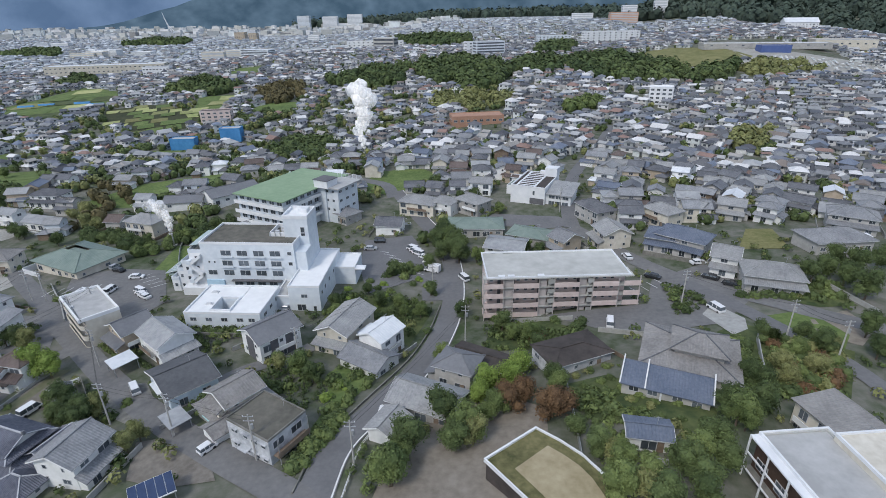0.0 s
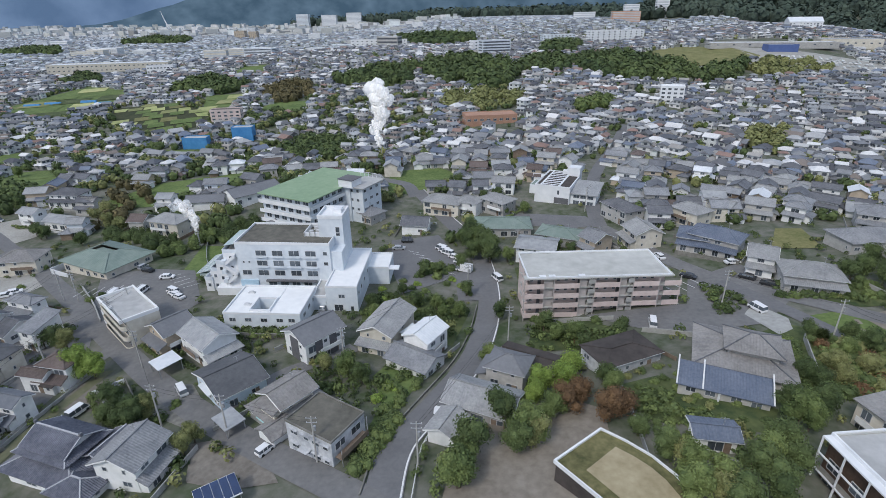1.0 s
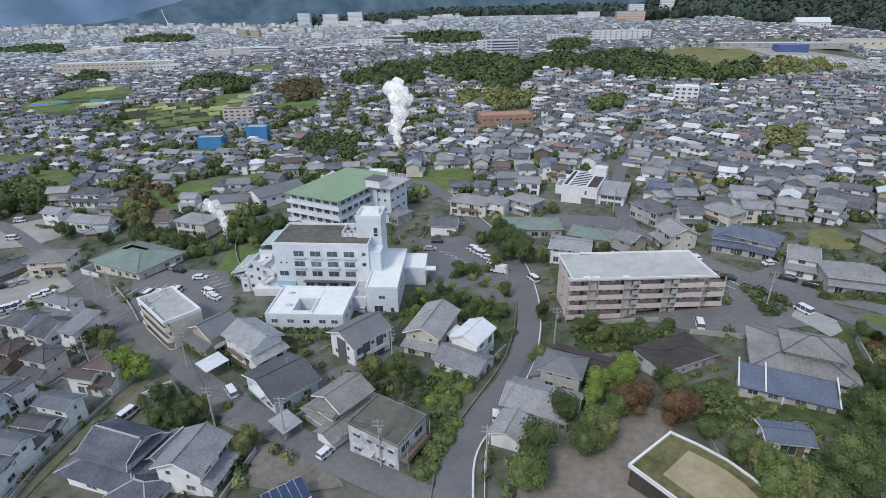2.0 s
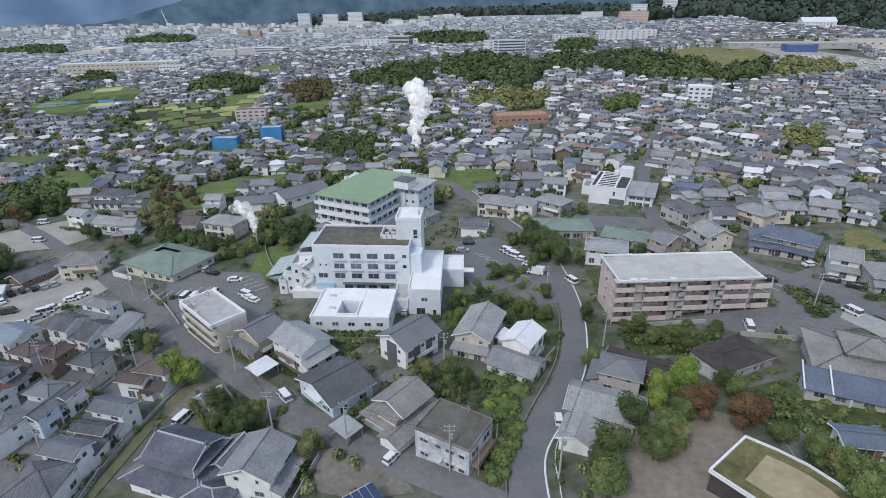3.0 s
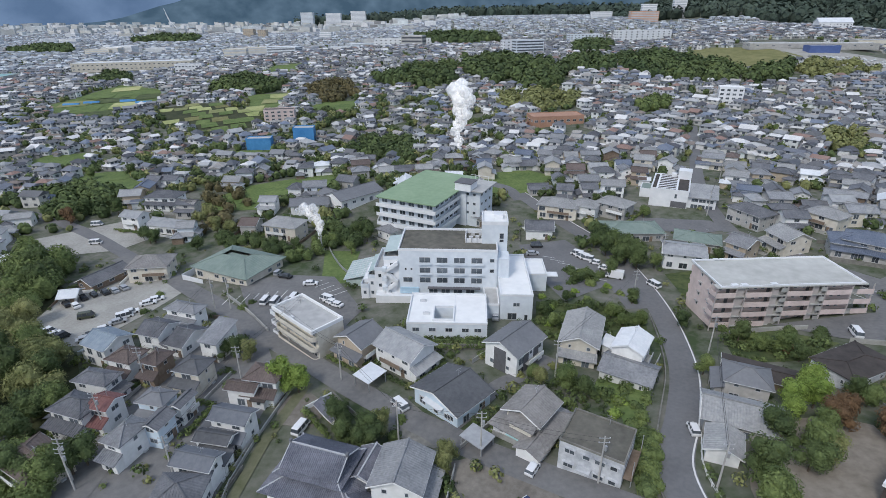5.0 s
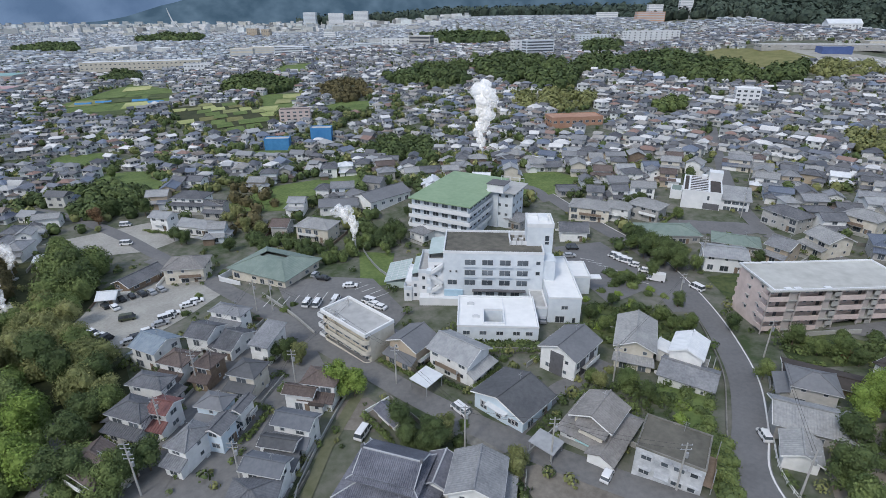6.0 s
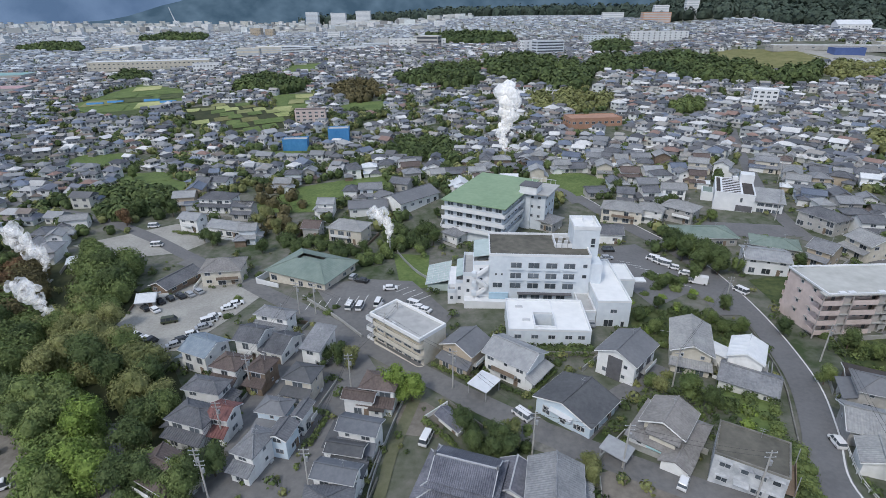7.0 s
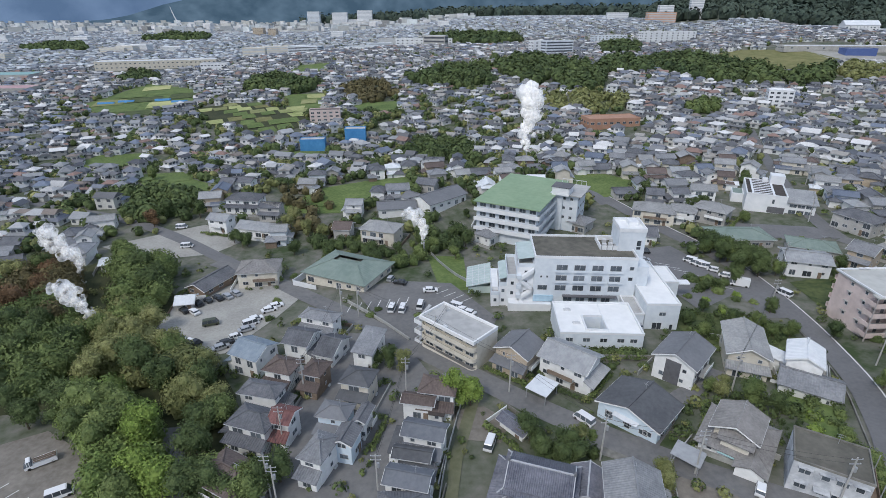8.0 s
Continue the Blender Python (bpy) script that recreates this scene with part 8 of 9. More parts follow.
bush(22.4, 79.4, 0.9, "leaf_olive", "in an overgrown garden")
bush(26.2, 73.1, 0.9, "leaf", "in an overgrown garden")
bush(29.7, 68.0, 0.9, "leaf_mid", "in an overgrown garden")
bush(24.5, 84.6, 0.9, "leaf_olive", "in an overgrown garden")
bush(28.3, 77.5, 0.9, "leaf", "in an overgrown garden")
bush(31.8, 71.8, 0.9, "leaf_mid", "in an overgrown garden")
bush(21.6, 68.3, 0.9, "leaf_olive", "in an overgrown garden")
bush(30.7, 82.5, 0.9, "leaf", "in an overgrown garden")
bush(34.1, 76.1, 0.9, "leaf_mid", "in an overgrown garden")
bush(11.7, 115.4, 1.5, "leaf", "below the apartment block")
bush(16.4, 110.3, 1.5, "leaf_mid", "below the apartment block")
bush(20.6, 105.2, 1.5, "leaf_rust", "below the apartment block")
bush(24.5, 100.1, 1.5, "leaf", "below the apartment block")
bush(31.4, 109.7, 1.5, "leaf", "below the apartment block")
bush(16.0, 109.1, 1.5, "leaf_mid", "below the apartment block")
bush(20.2, 104.0, 1.5, "leaf_rust", "below the apartment block")
bush(24.0, 99.0, 1.5, "leaf", "below the apartment block")
bush(30.8, 108.4, 1.5, "leaf", "below the apartment block")
bush(15.6, 107.9, 1.5, "leaf_mid", "below the apartment block")
bush(19.7, 102.9, 1.5, "leaf_rust", "below the apartment block")
bush(23.5, 97.9, 1.5, "leaf", "below the apartment block")
bush(30.3, 107.2, 1.5, "leaf", "below the apartment block")
bush(15.1, 106.8, 1.5, "leaf_mid", "below the apartment block")
bush(19.3, 101.8, 1.5, "leaf_rust", "below the apartment block")
bush(25.9, 111.4, 1.5, "leaf", "below the apartment block")
bush(29.7, 106.0, 1.5, "leaf", "below the apartment block")
bush(14.7, 105.6, 1.5, "leaf_mid", "below the apartment block")
bush(75.4, 122.4, 1.6, "leaf", "beside the verge")
bush(78.4, 116.4, 1.6, "leaf", "beside the verge")
bush(86.8, 120.6, 1.6, "leaf_mid", "beside the verge")
bush(89.4, 115.1, 1.6, "leaf", "beside the verge")
bush(98.0, 119.3, 1.6, "leaf", "beside the verge")
bush(76.1, 116.7, 1.6, "leaf_mid", "beside the verge")
bush(84.4, 121.0, 1.6, "leaf", "beside the verge")
bush(87.1, 115.3, 1.6, "leaf", "beside the verge")
bush(95.7, 119.6, 1.6, "leaf_mid", "beside the verge")
bush(73.7, 117.1, 1.6, "leaf", "beside the verge")
bush(82.0, 121.3, 1.6, "leaf", "beside the verge")
bush(84.8, 115.6, 1.6, "leaf_mid", "beside the verge")
bush(93.3, 119.8, 1.6, "leaf", "beside the verge")
bush(95.8, 114.5, 1.6, "leaf", "beside the verge")
bush(79.7, 121.7, 1.6, "leaf_mid", "beside the verge")
bush(82.5, 115.9, 1.6, "leaf", "beside the verge")
bush(90.9, 120.1, 1.6, "leaf", "beside the verge")
bush(93.5, 114.7, 1.6, "leaf_mid", "beside the verge")
bush(77.3, 122.1, 1.6, "leaf", "beside the verge")
bush(80.2, 116.2, 1.6, "leaf", "beside the verge")
tree(47.0, 71.7, 0.8, "leaf", where="in the gardens")
tree(47.9, 66.9, 0.8, "leaf_mid", where="in the gardens")
tree(37.0, 59.7, 0.9, "leaf_mid", where="in the gardens")
tree(40.7, 58.7, 0.9, "leaf", where="in the gardens")
tree(34.9, 53.3, 1.0, "leaf", where="in the gardens")
tree(92.5, 121.0, 1.0, "leaf", where="in the gardens")
tree(104.2, 130.2, 1.0, "leaf", where="in the gardens")
tree(106.7, 125.5, 1.1, "leaf", where="in the gardens")
tree(68.3, 94.9, 0.6, "leaf", where="in the gardens")
tree(75.2, 96.7, 0.7, "leaf", where="in the gardens")
tree(66.1, 95.4, 0.7, "leaf", where="in the gardens")
tree(114.8, 128.6, 1.1, "leaf", where="in the gardens")
tree(62.6, 79.7, 0.7, "leaf_olive", where="in the gardens")
tree(57.1, 77.6, 0.7, "leaf", where="in the gardens")
tree(27.4, 53.6, 0.9, "leaf_olive", where="in the gardens")
tree(24.4, 59.4, 0.8, "leaf_olive", where="in the gardens")
tree(-3.2, 176.3, 0.95, "leaf", where="beside the clinic car park")
tree(-1.0, 168.7, 1.05, "leaf_mid", where="beside the clinic car park")
tree(1.0, 161.7, 1.15, "leaf", where="beside the clinic car park")
tree(2.9, 155.2, 1.25, "leaf", where="beside the clinic car park")
tree(-3.3, 174.2, 0.95, "leaf", where="beside the clinic car park")
tree(-1.1, 166.8, 1.05, "leaf_mid", where="beside the clinic car park")
tree(0.9, 160.0, 1.15, "leaf", where="beside the clinic car park")
tree(2.8, 153.6, 1.25, "leaf", where="beside the clinic car park")
tree(-3.3, 172.3, 0.95, "leaf", where="beside the clinic car park")
tree(-1.2, 165.0, 1.05, "leaf_mid", where="beside the clinic car park")
tree(0.8, 158.3, 1.15, "leaf", where="beside the clinic car park")
tree(2.6, 152.0, 1.25, "leaf", where="beside the clinic car park")
tree(-3.4, 170.4, 0.95, "leaf", where="beside the clinic car park")
tree(-1.3, 163.2, 1.05, "leaf_mid", where="beside the clinic car park")
tree(0.7, 156.6, 1.15, "leaf", where="beside the clinic car park")
tree(8.2, 152.3, 0.8, "leaf_mid", where="along the road bend")
tree(20.6, 159.0, 0.8, "leaf", where="along the road bend")
tree(24.9, 157.1, 0.7, "leaf_mid", where="along the road bend")
tree(28.0, 153.7, 0.7, "leaf", where="along the road bend")
tree(4.4, 206.4, 0.8, "leaf", where="along the road bend")
tree(10.8, 207.9, 0.8, "leaf", where="along the road bend")
tree(11.1, 192.0, 0.7, "leaf", where="along the road bend")
tree(18.7, 192.3, 0.8, "leaf_mid", where="along the road bend")
tree(-6.6, 227.2, 0.9, "leaf", where="along the road bend")
tree(-0.6, 223.2, 0.8, "leaf", where="along the road bend")
bush(-21.4, 77.4, 1.6, "leaf", "in a hedge along the road")
bush(-20.4, 76.0, 1.6, "leaf_mid", "in a hedge along the road")
bush(-22.4, 74.7, 1.6, "leaf", "in a hedge along the road")
bush(-21.4, 73.4, 1.6, "leaf_mid", "in a hedge along the road")
bush(-23.4, 72.2, 1.6, "leaf", "in a hedge along the road")
bush(-22.4, 70.9, 1.6, "leaf_mid", "in a hedge along the road")
bush(-24.3, 69.8, 1.6, "leaf", "in a hedge along the road")
bush(-23.3, 68.6, 1.6, "leaf_mid", "in a hedge along the road")
bush(-25.1, 67.6, 1.6, "leaf", "in a hedge along the road")
bush(-24.2, 66.4, 1.6, "leaf_mid", "in a hedge along the road")
bush(-26.0, 65.5, 1.6, "leaf", "in a hedge along the road")
bush(-25.0, 64.3, 1.6, "leaf_mid", "in a hedge along the road")
bush(-18.6, 151.8, 1.8, "leaf", "on the car park island")
bush(-15.5, 148.8, 1.8, "leaf_mid", "on the car park island")
bush(-12.4, 146.0, 1.8, "leaf", "on the car park island")
bush(-19.4, 143.6, 1.8, "leaf", "on the car park island")
bush(-13.3, 150.7, 1.8, "leaf_mid", "on the car park island")
bush(-10.3, 147.9, 1.8, "leaf", "on the car park island")
bush(-17.4, 145.4, 1.8, "leaf", "on the car park island")
bush(-14.4, 142.8, 1.8, "leaf_mid", "on the car park island")
bush(-18.3, 150.1, 1.8, "leaf", "on the car park island")
bush(-15.3, 147.3, 1.8, "leaf", "on the car park island")
# ---- utility poles and cables ----
utility_pole(-33.0, 66.1)
utility_pole(-51.4, 74.1)
cable((-33.0, 66.1, 9.6), (-51.4, 74.1, 9.6))
cable((-33.0, 66.1, 8.7), (-51.4, 74.1, 8.7))
utility_pole(-66.3, 78.5)
cable((-51.4, 74.1, 9.6), (-66.3, 78.5, 9.6))
cable((-51.4, 74.1, 8.7), (-66.3, 78.5, 8.7))
utility_pole(-80.4, 97.9)
cable((-66.3, 78.5, 9.6), (-80.4, 97.9, 9.6))
cable((-66.3, 78.5, 8.7), (-80.4, 97.9, 8.7))
utility_pole(-96.3, 114.2)
cable((-80.4, 97.9, 9.6), (-96.3, 114.2, 9.6))
cable((-80.4, 97.9, 8.7), (-96.3, 114.2, 8.7))
utility_pole(-117.7, 132.3)
cable((-96.3, 114.2, 9.6), (-117.7, 132.3, 9.6))
cable((-96.3, 114.2, 8.7), (-117.7, 132.3, 8.7))
utility_pole(-33.9, 96.2)
utility_pole(-5.2, 131.7)
cable((-33.9, 96.2, 9.6), (-5.2, 131.7, 9.6))
cable((-33.9, 96.2, 8.7), (-5.2, 131.7, 8.7))
utility_pole(11.6, 155.5)
cable((-5.2, 131.7, 9.6), (11.6, 155.5, 9.6))
cable((-5.2, 131.7, 8.7), (11.6, 155.5, 8.7))
utility_pole(-15.8, 62.9)
utility_pole(3.3, 105.1)
cable((-15.8, 62.9, 9.6), (3.3, 105.1, 9.6))
cable((-15.8, 62.9, 8.7), (3.3, 105.1, 8.7))
utility_pole(-105.7, 72.5)
utility_pole(-102.4, 98.0)
cable((-105.7, 72.5, 9.6), (-102.4, 98.0, 9.6))
cable((-105.7, 72.5, 8.7), (-102.4, 98.0, 8.7))
utility_pole(-93.7, 119.0)
cable((-102.4, 98.0, 9.6), (-93.7, 119.0, 9.6))
cable((-102.4, 98.0, 8.7), (-93.7, 119.0, 8.7))
utility_pole(-124.4, 73.1)
utility_pole(-124.7, 99.4)
cable((-124.4, 73.1, 9.6), (-124.7, 99.4, 9.6))
cable((-124.4, 73.1, 8.7), (-124.7, 99.4, 8.7))
utility_pole(-122.4, 132.9)
cable((-124.7, 99.4, 9.6), (-122.4, 132.9, 9.6))
cable((-124.7, 99.4, 8.7), (-122.4, 132.9, 8.7))
utility_pole(57.2, 114.4)
utility_pole(72.1, 96.4)
cable((57.2, 114.4, 9.6), (72.1, 96.4, 9.6))
cable((57.2, 114.4, 8.7), (72.1, 96.4, 8.7))
utility_pole(77.5, 88.1)
cable((72.1, 96.4, 9.6), (77.5, 88.1, 9.6))
cable((72.1, 96.4, 8.7), (77.5, 88.1, 8.7))
utility_pole(41.7, 190.3)
utility_pole(65.0, 229.7)
cable((41.7, 190.3, 9.6), (65.0, 229.7, 9.6))
cable((41.7, 190.3, 8.7), (65.0, 229.7, 8.7))
utility_pole(-122.5, 70.8)
utility_pole(-125.3, 84.7)
cable((-122.5, 70.8, 9.6), (-125.3, 84.7, 9.6))
cable((-122.5, 70.8, 8.7), (-125.3, 84.7, 8.7))


# ---- larger buildings in the town ----
block(18, 364, 8, 35, 15, 5.5, 1, "orange", "orange", "long two-storey building with an orange-brown roof", cols=8)
block(163, 421, -20, 17, 12, 12.5, 4, "white", "roof_white", "white four-storey apartment building with roof tank", cols=4)
block(-185, 423, 8, 23, 10, 8.5, 3, "pink", "tile_brown", "brown three-storey block of flats", cols=5)
block(-154, 371, 4, 14, 9, 9, 2, "sheet_blue", "roof_grey", "building wrapped in blue construction sheeting", name="sheeted_building", sides="b")
block(-179, 351, 4, 16, 8, 7, 2, "sheet_blue", "roof_grey", "building wrapped in blue construction sheeting", name="sheeted_building", sides="b")
block(-505, 815, 14, 160, 26, 11, 2, "wall_cream", "tin_white", "long pale two-storey factory building", cols=26)
block(-395, 745, 10, 34, 16, 10, 2, "white", "tin_grey", "long pale factory shed", cols=8)
block(-124, 950, 2, 94, 16, 13, 3, "white", "roof_grey", "long pale school building", cols=12)
block(50, 714, 18, 38, 14, 17, 5, "white_blue", "roof_grey", "pale blue-white apartment slab", cols=7, bands=True)
block(40, 742, 18, 40, 14, 15, 4, "white", "roof_grey", "white apartment block in the town", cols=4)
block(243, 856, 12, 88, 14, 14, 4, "white", "roof_grey", "long pale apartment slab on the slope", cols=10)
block(160, 872, 10, 52, 14, 12, 4, "white_blue", "roof_grey", "long pale apartment slab on the slope", cols=9)
block(345, 622, -8, 130, 20, 3.6, 1, "wall_grey", "tin_white", "large white store with a flat metal roof", cols=8)
block(338, 590, -6, 30, 14, 6, 1, "sign_blue", "tin_grey", "store with a broad blue front", name="store", sides="b")
block(452, 655, -20, 60, 34, 8, 1, "wall_cream", "tin_grey", "large store with a pale roof", cols=8)
block(370, 1226, -4, 58, 20, 20, 6, "hotel_orange", "wall_cream", "broad orange-pink hotel on the slope", cols=10, name="hotel", bands=True)
block(392, 1262, -4, 30, 18, 34, 7, "white", "roof_white", "tall white hotel tower", cols=6, name="hotel", bands=True)
block(300, 1300, -6, 46, 18, 17, 4, "white", "roof_grey", "pale hotel block on the hillside", cols=10, name="hotel", bands=True)
block(-622, 3000, 0, 76, 40, 62, 11, "white", "roof_white", "large white hotel above the town", cols=12, name="hotel", bands=True)
block(-492, 3000, 0, 76, 40, 66, 11, "white", "roof_white", "large white hotel above the town", cols=8, name="hotel", bands=True)
block(-735, 2900, 0, 60, 40, 70, 12, "white_blue", "roof_grey", "white tower block above town", cols=7, name="hotel", bands=True)
block(-557, 3005, 0, 60, 30, 26, 4, "white", "roof_white", "low white middle block of the hotel", name="hotel", bands=True)
block(462, 1272, -6, 26, 18, 40, 8, "white", "roof_white", "tall white hotel on the hillside", cols=6, name="hotel", bands=True)
house(490, 806, -14, 42, 22, 3.6, "gable", "tin_white", "white", pitch=0.5, fine=False, label="broad white hall with a low gable roof", name="hall")
block(-210, 902, 3, 52, 14, 6, 1, "white", "tin_blue", "long low hall with a pale blue roof", cols=9)
block(-700, 1900, 0, 34, 30, 26, 6, "wall_tan", "roof_grey", "brown tower block of flats", cols=5)
block(-640, 1850, 0, 26, 26, 24, 6, "wall_tan", "roof_grey", "brown tower block of flats", cols=4)
block(-640, 707, 8, 62, 40, 7, 1, "wall_grey", "teal", "broad market hall with a faded teal roof", cols=8, name="market_hall")
block(-560, 600, 8, 46, 30, 6, 1, "wall_grey", "rose", "broad market hall with a faded rose roof", cols=6, name="market_hall")
for x, y in ((-413, 520), (-398, 528), (-364, 531), (-342, 518)):
    root = thing("field_tunnel", pose(x, y, gz(x, y), 0, 0, 12), "low row cover of blue sheeting on a field", "row cover")
    part("sheet", Mesh().hull([(-7, -2, 0), (-7, 2, 0), (-7, 1.2, 1.8), (-7, -1.2, 1.8)], [(7, -2, 0), (7, 2, 0), (7, 1.2, 1.8), (7, -1.2, 1.8)]), M["sheet_blue"], root)
    for u in (-7.1, 7.0):
        part("end_hoop", Mesh().box(u, -2.1, -0.3, u + 0.1, 2.1, 0.4), M["steel"], root)
rng = random.Random(21)
for i in range(46):
    y = rng.uniform(900, 2700)
    x = rng.uniform(-0.98, -0.05) * y
    big = rng.uniform(18, 60)
    block(x, y, rng.uniform(-25, 25), big, rng.uniform(12, 22), rng.uniform(8, 18), rng.randint(3, 6), rng.choice(("white", "wall_cream", "white_blue", "wall_grey")), rng.choice(("roof_grey", "roof_white", "tin_white")), "pale flat-roofed block in the distant town", cols=6, sides="fr", bands=True)

rng = random.Random(35)
f = Mesh()
for row in range(7):
    for i in range(20):
        x, y = 312 + 4.6 * i + 1.4 * row, 566 - 8.5 * row - 1.2 * i
        if rng.random() < 0.3 or not in_poly(x, y, [(303, 615), (338, 598), (399, 558), (430, 505), (345, 488), (323, 524), (302, 556)]):
            continue
        z = gz(x, y) + 0.3
        w, d = rng.uniform(3.6, 4.6), 1.7
        low = [(x + u, y + v, z) for u, v in ((-d / 2, -w / 2), (d / 2, -w / 2), (d / 2, w / 2), (-d / 2, w / 2))]
        f.hull(low, [(a, b, z + 0.8) for a, b, _ in low])
        f.hull([(x + (a - x) * 0.85, y + (b - y) * 0.6, z + 0.8) for a, b, _ in low], [(x + (a - x) * 0.72, y + (b - y) * 0.45, z + 1.4) for a, b, _ in low])
tagged(new("parked_cars", f.data("parked_cars", M["walls_far"])), "rows of pale cars on the distant store car park", "cars", "", "stuff")

# slanting lattice tower, far off
tw = thing("observation_tower", pose(-1408, 2840, -24), "tall white leaning observation tower in the distance", "tower")
f = Mesh()
for i in range(13):
    t = i / 12
    f.v += [(26 - 52 * t + 12 * t * t + (5.5 - 4.4 * t) * math.cos(k * math.pi / 4), (5.5 - 4.4 * t) * math.sin(k * math.pi / 4), 112 * t) for k in range(8)]
for i in range(12):
    for k in range(8):
        f.f.append((i * 8 + k, i * 8 + (k + 1) % 8, i * 8 + 8 + (k + 1) % 8, i * 8 + 8 + k))
        f.k.append(0)
part("leaning_mast", f, M["white"], tw)
part("strut", Mesh().tube((48, 0, 0), (10, 0, 50), 3.5, 2.2, 6), M["white"], tw)
part("base", Mesh().box(-30, -30, -20, 70, 30, 14), M["concrete"], tw)

# ---- woods ----
wood("hill_wood", [(141, 634), (193, 645), (204, 593), (229, 533), (271, 526), (242, 474), (179, 489), (137, 514), (118, 550)], 240, "wooded hill of tall dark trees behind the houses", 4, 7.5, "wood_far", 1, 50, 0.7)
wood("hill_scrub", [(273, 526), (301, 558), (348, 520), (334, 489), (258, 480)], 70, "olive scrub below the hilltop", 2.5, 5, "leaf_olive", 33, 40, 0.4)
wood("belt_wood", [(-34, 680), (21, 679), (61, 548), (54, 480), (23, 452), (-12, 494), (-36, 572)], 210, "dark wood between the quarters", 3.5, 7, "leaf", 22, 40)
wood("belt_wood", [(-133, 595), (-101, 650), (-45, 639), (-45, 515), (-80, 526), (-122, 559)], 130, "dense wood between the quarters", 3, 6.5, "wood_far", 2, 40)
wood("belt_wood", [(56, 525), (84, 618), (116, 651), (129, 614), (108, 538)], 110, "dark wood below the hill", 3.5, 7, "wood_far", 34, 40)
wood("estate_wood", [(-218, 134), (-213, 147), (-188, 127), (-178, 109), (-184, 101), (-194, 103), (-215, 112)], 60, "dense green wood beside the estate", 2.4, 4.4, "leaf_mid", 17, 420, 0.7)
wood("estate_wood", [(-208, 172), (-191, 176), (-173, 139), (-182.5, 133)], 42, "tall green trees beside the gravel lot", 2.6, 4.8, "leaf_mid", 18, 420, 0.8)
wood("estate_wood", [(-191.5, 127), (-184.5, 139), (-166, 119), (-146, 107), (-139, 90), (-145, 92), (-154.4, 99), (-167.7, 107), (-175.7, 106)], 90, "olive-green wood along the stream", 2.0, 3.9, "leaf_olive", 39, 400, 0.6)
wood("estate_wood", [(-179.6, 100), (-168.6, 103), (-153, 90), (-144, 74), (-144, 62), (-152, 66), (-160.3, 83.4), (-172.2, 91.6)], 70, "bright green bamboo thicket above the lower lot", 2.0, 3.6, "leaf_bamboo", 40, 460, 0.6)
wood("estate_wood", [(-240, 164), (-229, 177), (-207, 155), (-199, 134), (-211, 131), (-232, 148)], 60, "autumn wood in brown and dark green", 2.4, 4.4, "leaf_brown", 41, 400, 0.7)
wood("estate_wood", [(-250, 130), (-240, 164), (-214, 132), (-194, 103), (-210, 96)], 80, "dense dark wood beside the estate", 2.4, 4.4, "leaf", 42, 200, 0.7)
wood("estate_wood", [(-137, 64), (-137, 78), (-133, 80), (-126, 76), (-126, 62)], 16, "green trees at the end of the estate", 1.8, 3.0, "leaf_mid", 43, 420, 0.7)
wood("grove", [(-289, 549), (-310, 632), (-283, 636), (-225, 585), (-215, 538)], 130, "dark grove above the fields", 3.5, 6.5, "wood_far", 3, 40)
wood("grove", [(-476, 660), (-497, 725), (-467, 718), (-431, 660)], 50, "dark grove above the fields", 4, 7, "wood_far", 4, 40)
wood("grove", [(-118, 345), (-110, 369), (-95, 373), (-77, 342), (-75, 288), (-108, 312)], 75, "dark grove above the school", 2.5, 5, "leaf", 5, 60)
wood("grove", [(-14, 456), (9, 456), (52, 438), (39, 402), (11, 395), (-17, 411)], 90, "olive-green grove behind the orange-roofed building", 2.5, 5, "leaf_olive", 6, 50)
wood("grove", [(88, 413), (108, 428), (119, 422), (104, 389), (83, 387)], 26, "green grove among the houses", 2.5, 4.5, "leaf_mid", 36, 50)
wood("grove", [(148, 287), (183, 333), (199, 325), (178, 292)], 36, "olive-green grove among the houses", 2.5, 4.5, "leaf_olive", 37, 50)
wood("grove", [(-178, 236), (-170, 247), (-147, 237), (-133, 194), (-150, 192)], 18, "thicket of brownish bare trees", 1.8, 3.4, "leaf_brown", 38, 60)
wood("grove", [(-243, 257), (-221, 253), (-198, 234), (-195, 207), (-227, 215), (-260, 251)], 60, "dark green grove among the houses", 2.5, 4.5, "leaf", 7, 60)
wood("grove", [(-100, 196), (-84, 198), (-85, 186), (-94.6, 169), (-98, 176)], 20, "dark trees between the lawn and the school", 1.6, 3.0, "leaf", 44, 160, 0.7)
wood("grove", [(-109.3, 185.5), (-100.4, 190.6), (-99, 176), (-102.5, 168), (-110, 160), (-112, 170)], 15, "pale green willows by the vent", 1.2, 2.4, "leaf_mid", 45, 160, 0.7)
wood("grove", [(-148, 192), (-131, 189), (-112, 180), (-111.5, 168), (-128, 178), (-141, 180)], 40, "dark hedge of trees behind the hall", 1.2, 2.4, "leaf", 46, 140, 0.6)
wood("grove", [(-203, 580), (-155, 579), (-135, 510), (-152, 476), (-184, 504)], 90, "brown-green grove", 2.5, 5, "leaf_brown", 8, 40)
wood("grove", [(104, 701), (126, 800), (162, 808), (173, 776), (148, 695)], 110, "dark grove of tall trees among the houses", 4.5, 8, "wood_far", 9)
wood("grove", [(-112, 1140), (-122, 1320), (-25, 1201), (38, 1021), (29, 919), (-31, 861)], 260, "dark grove in the town", 6, 10, "wood_far", 10)
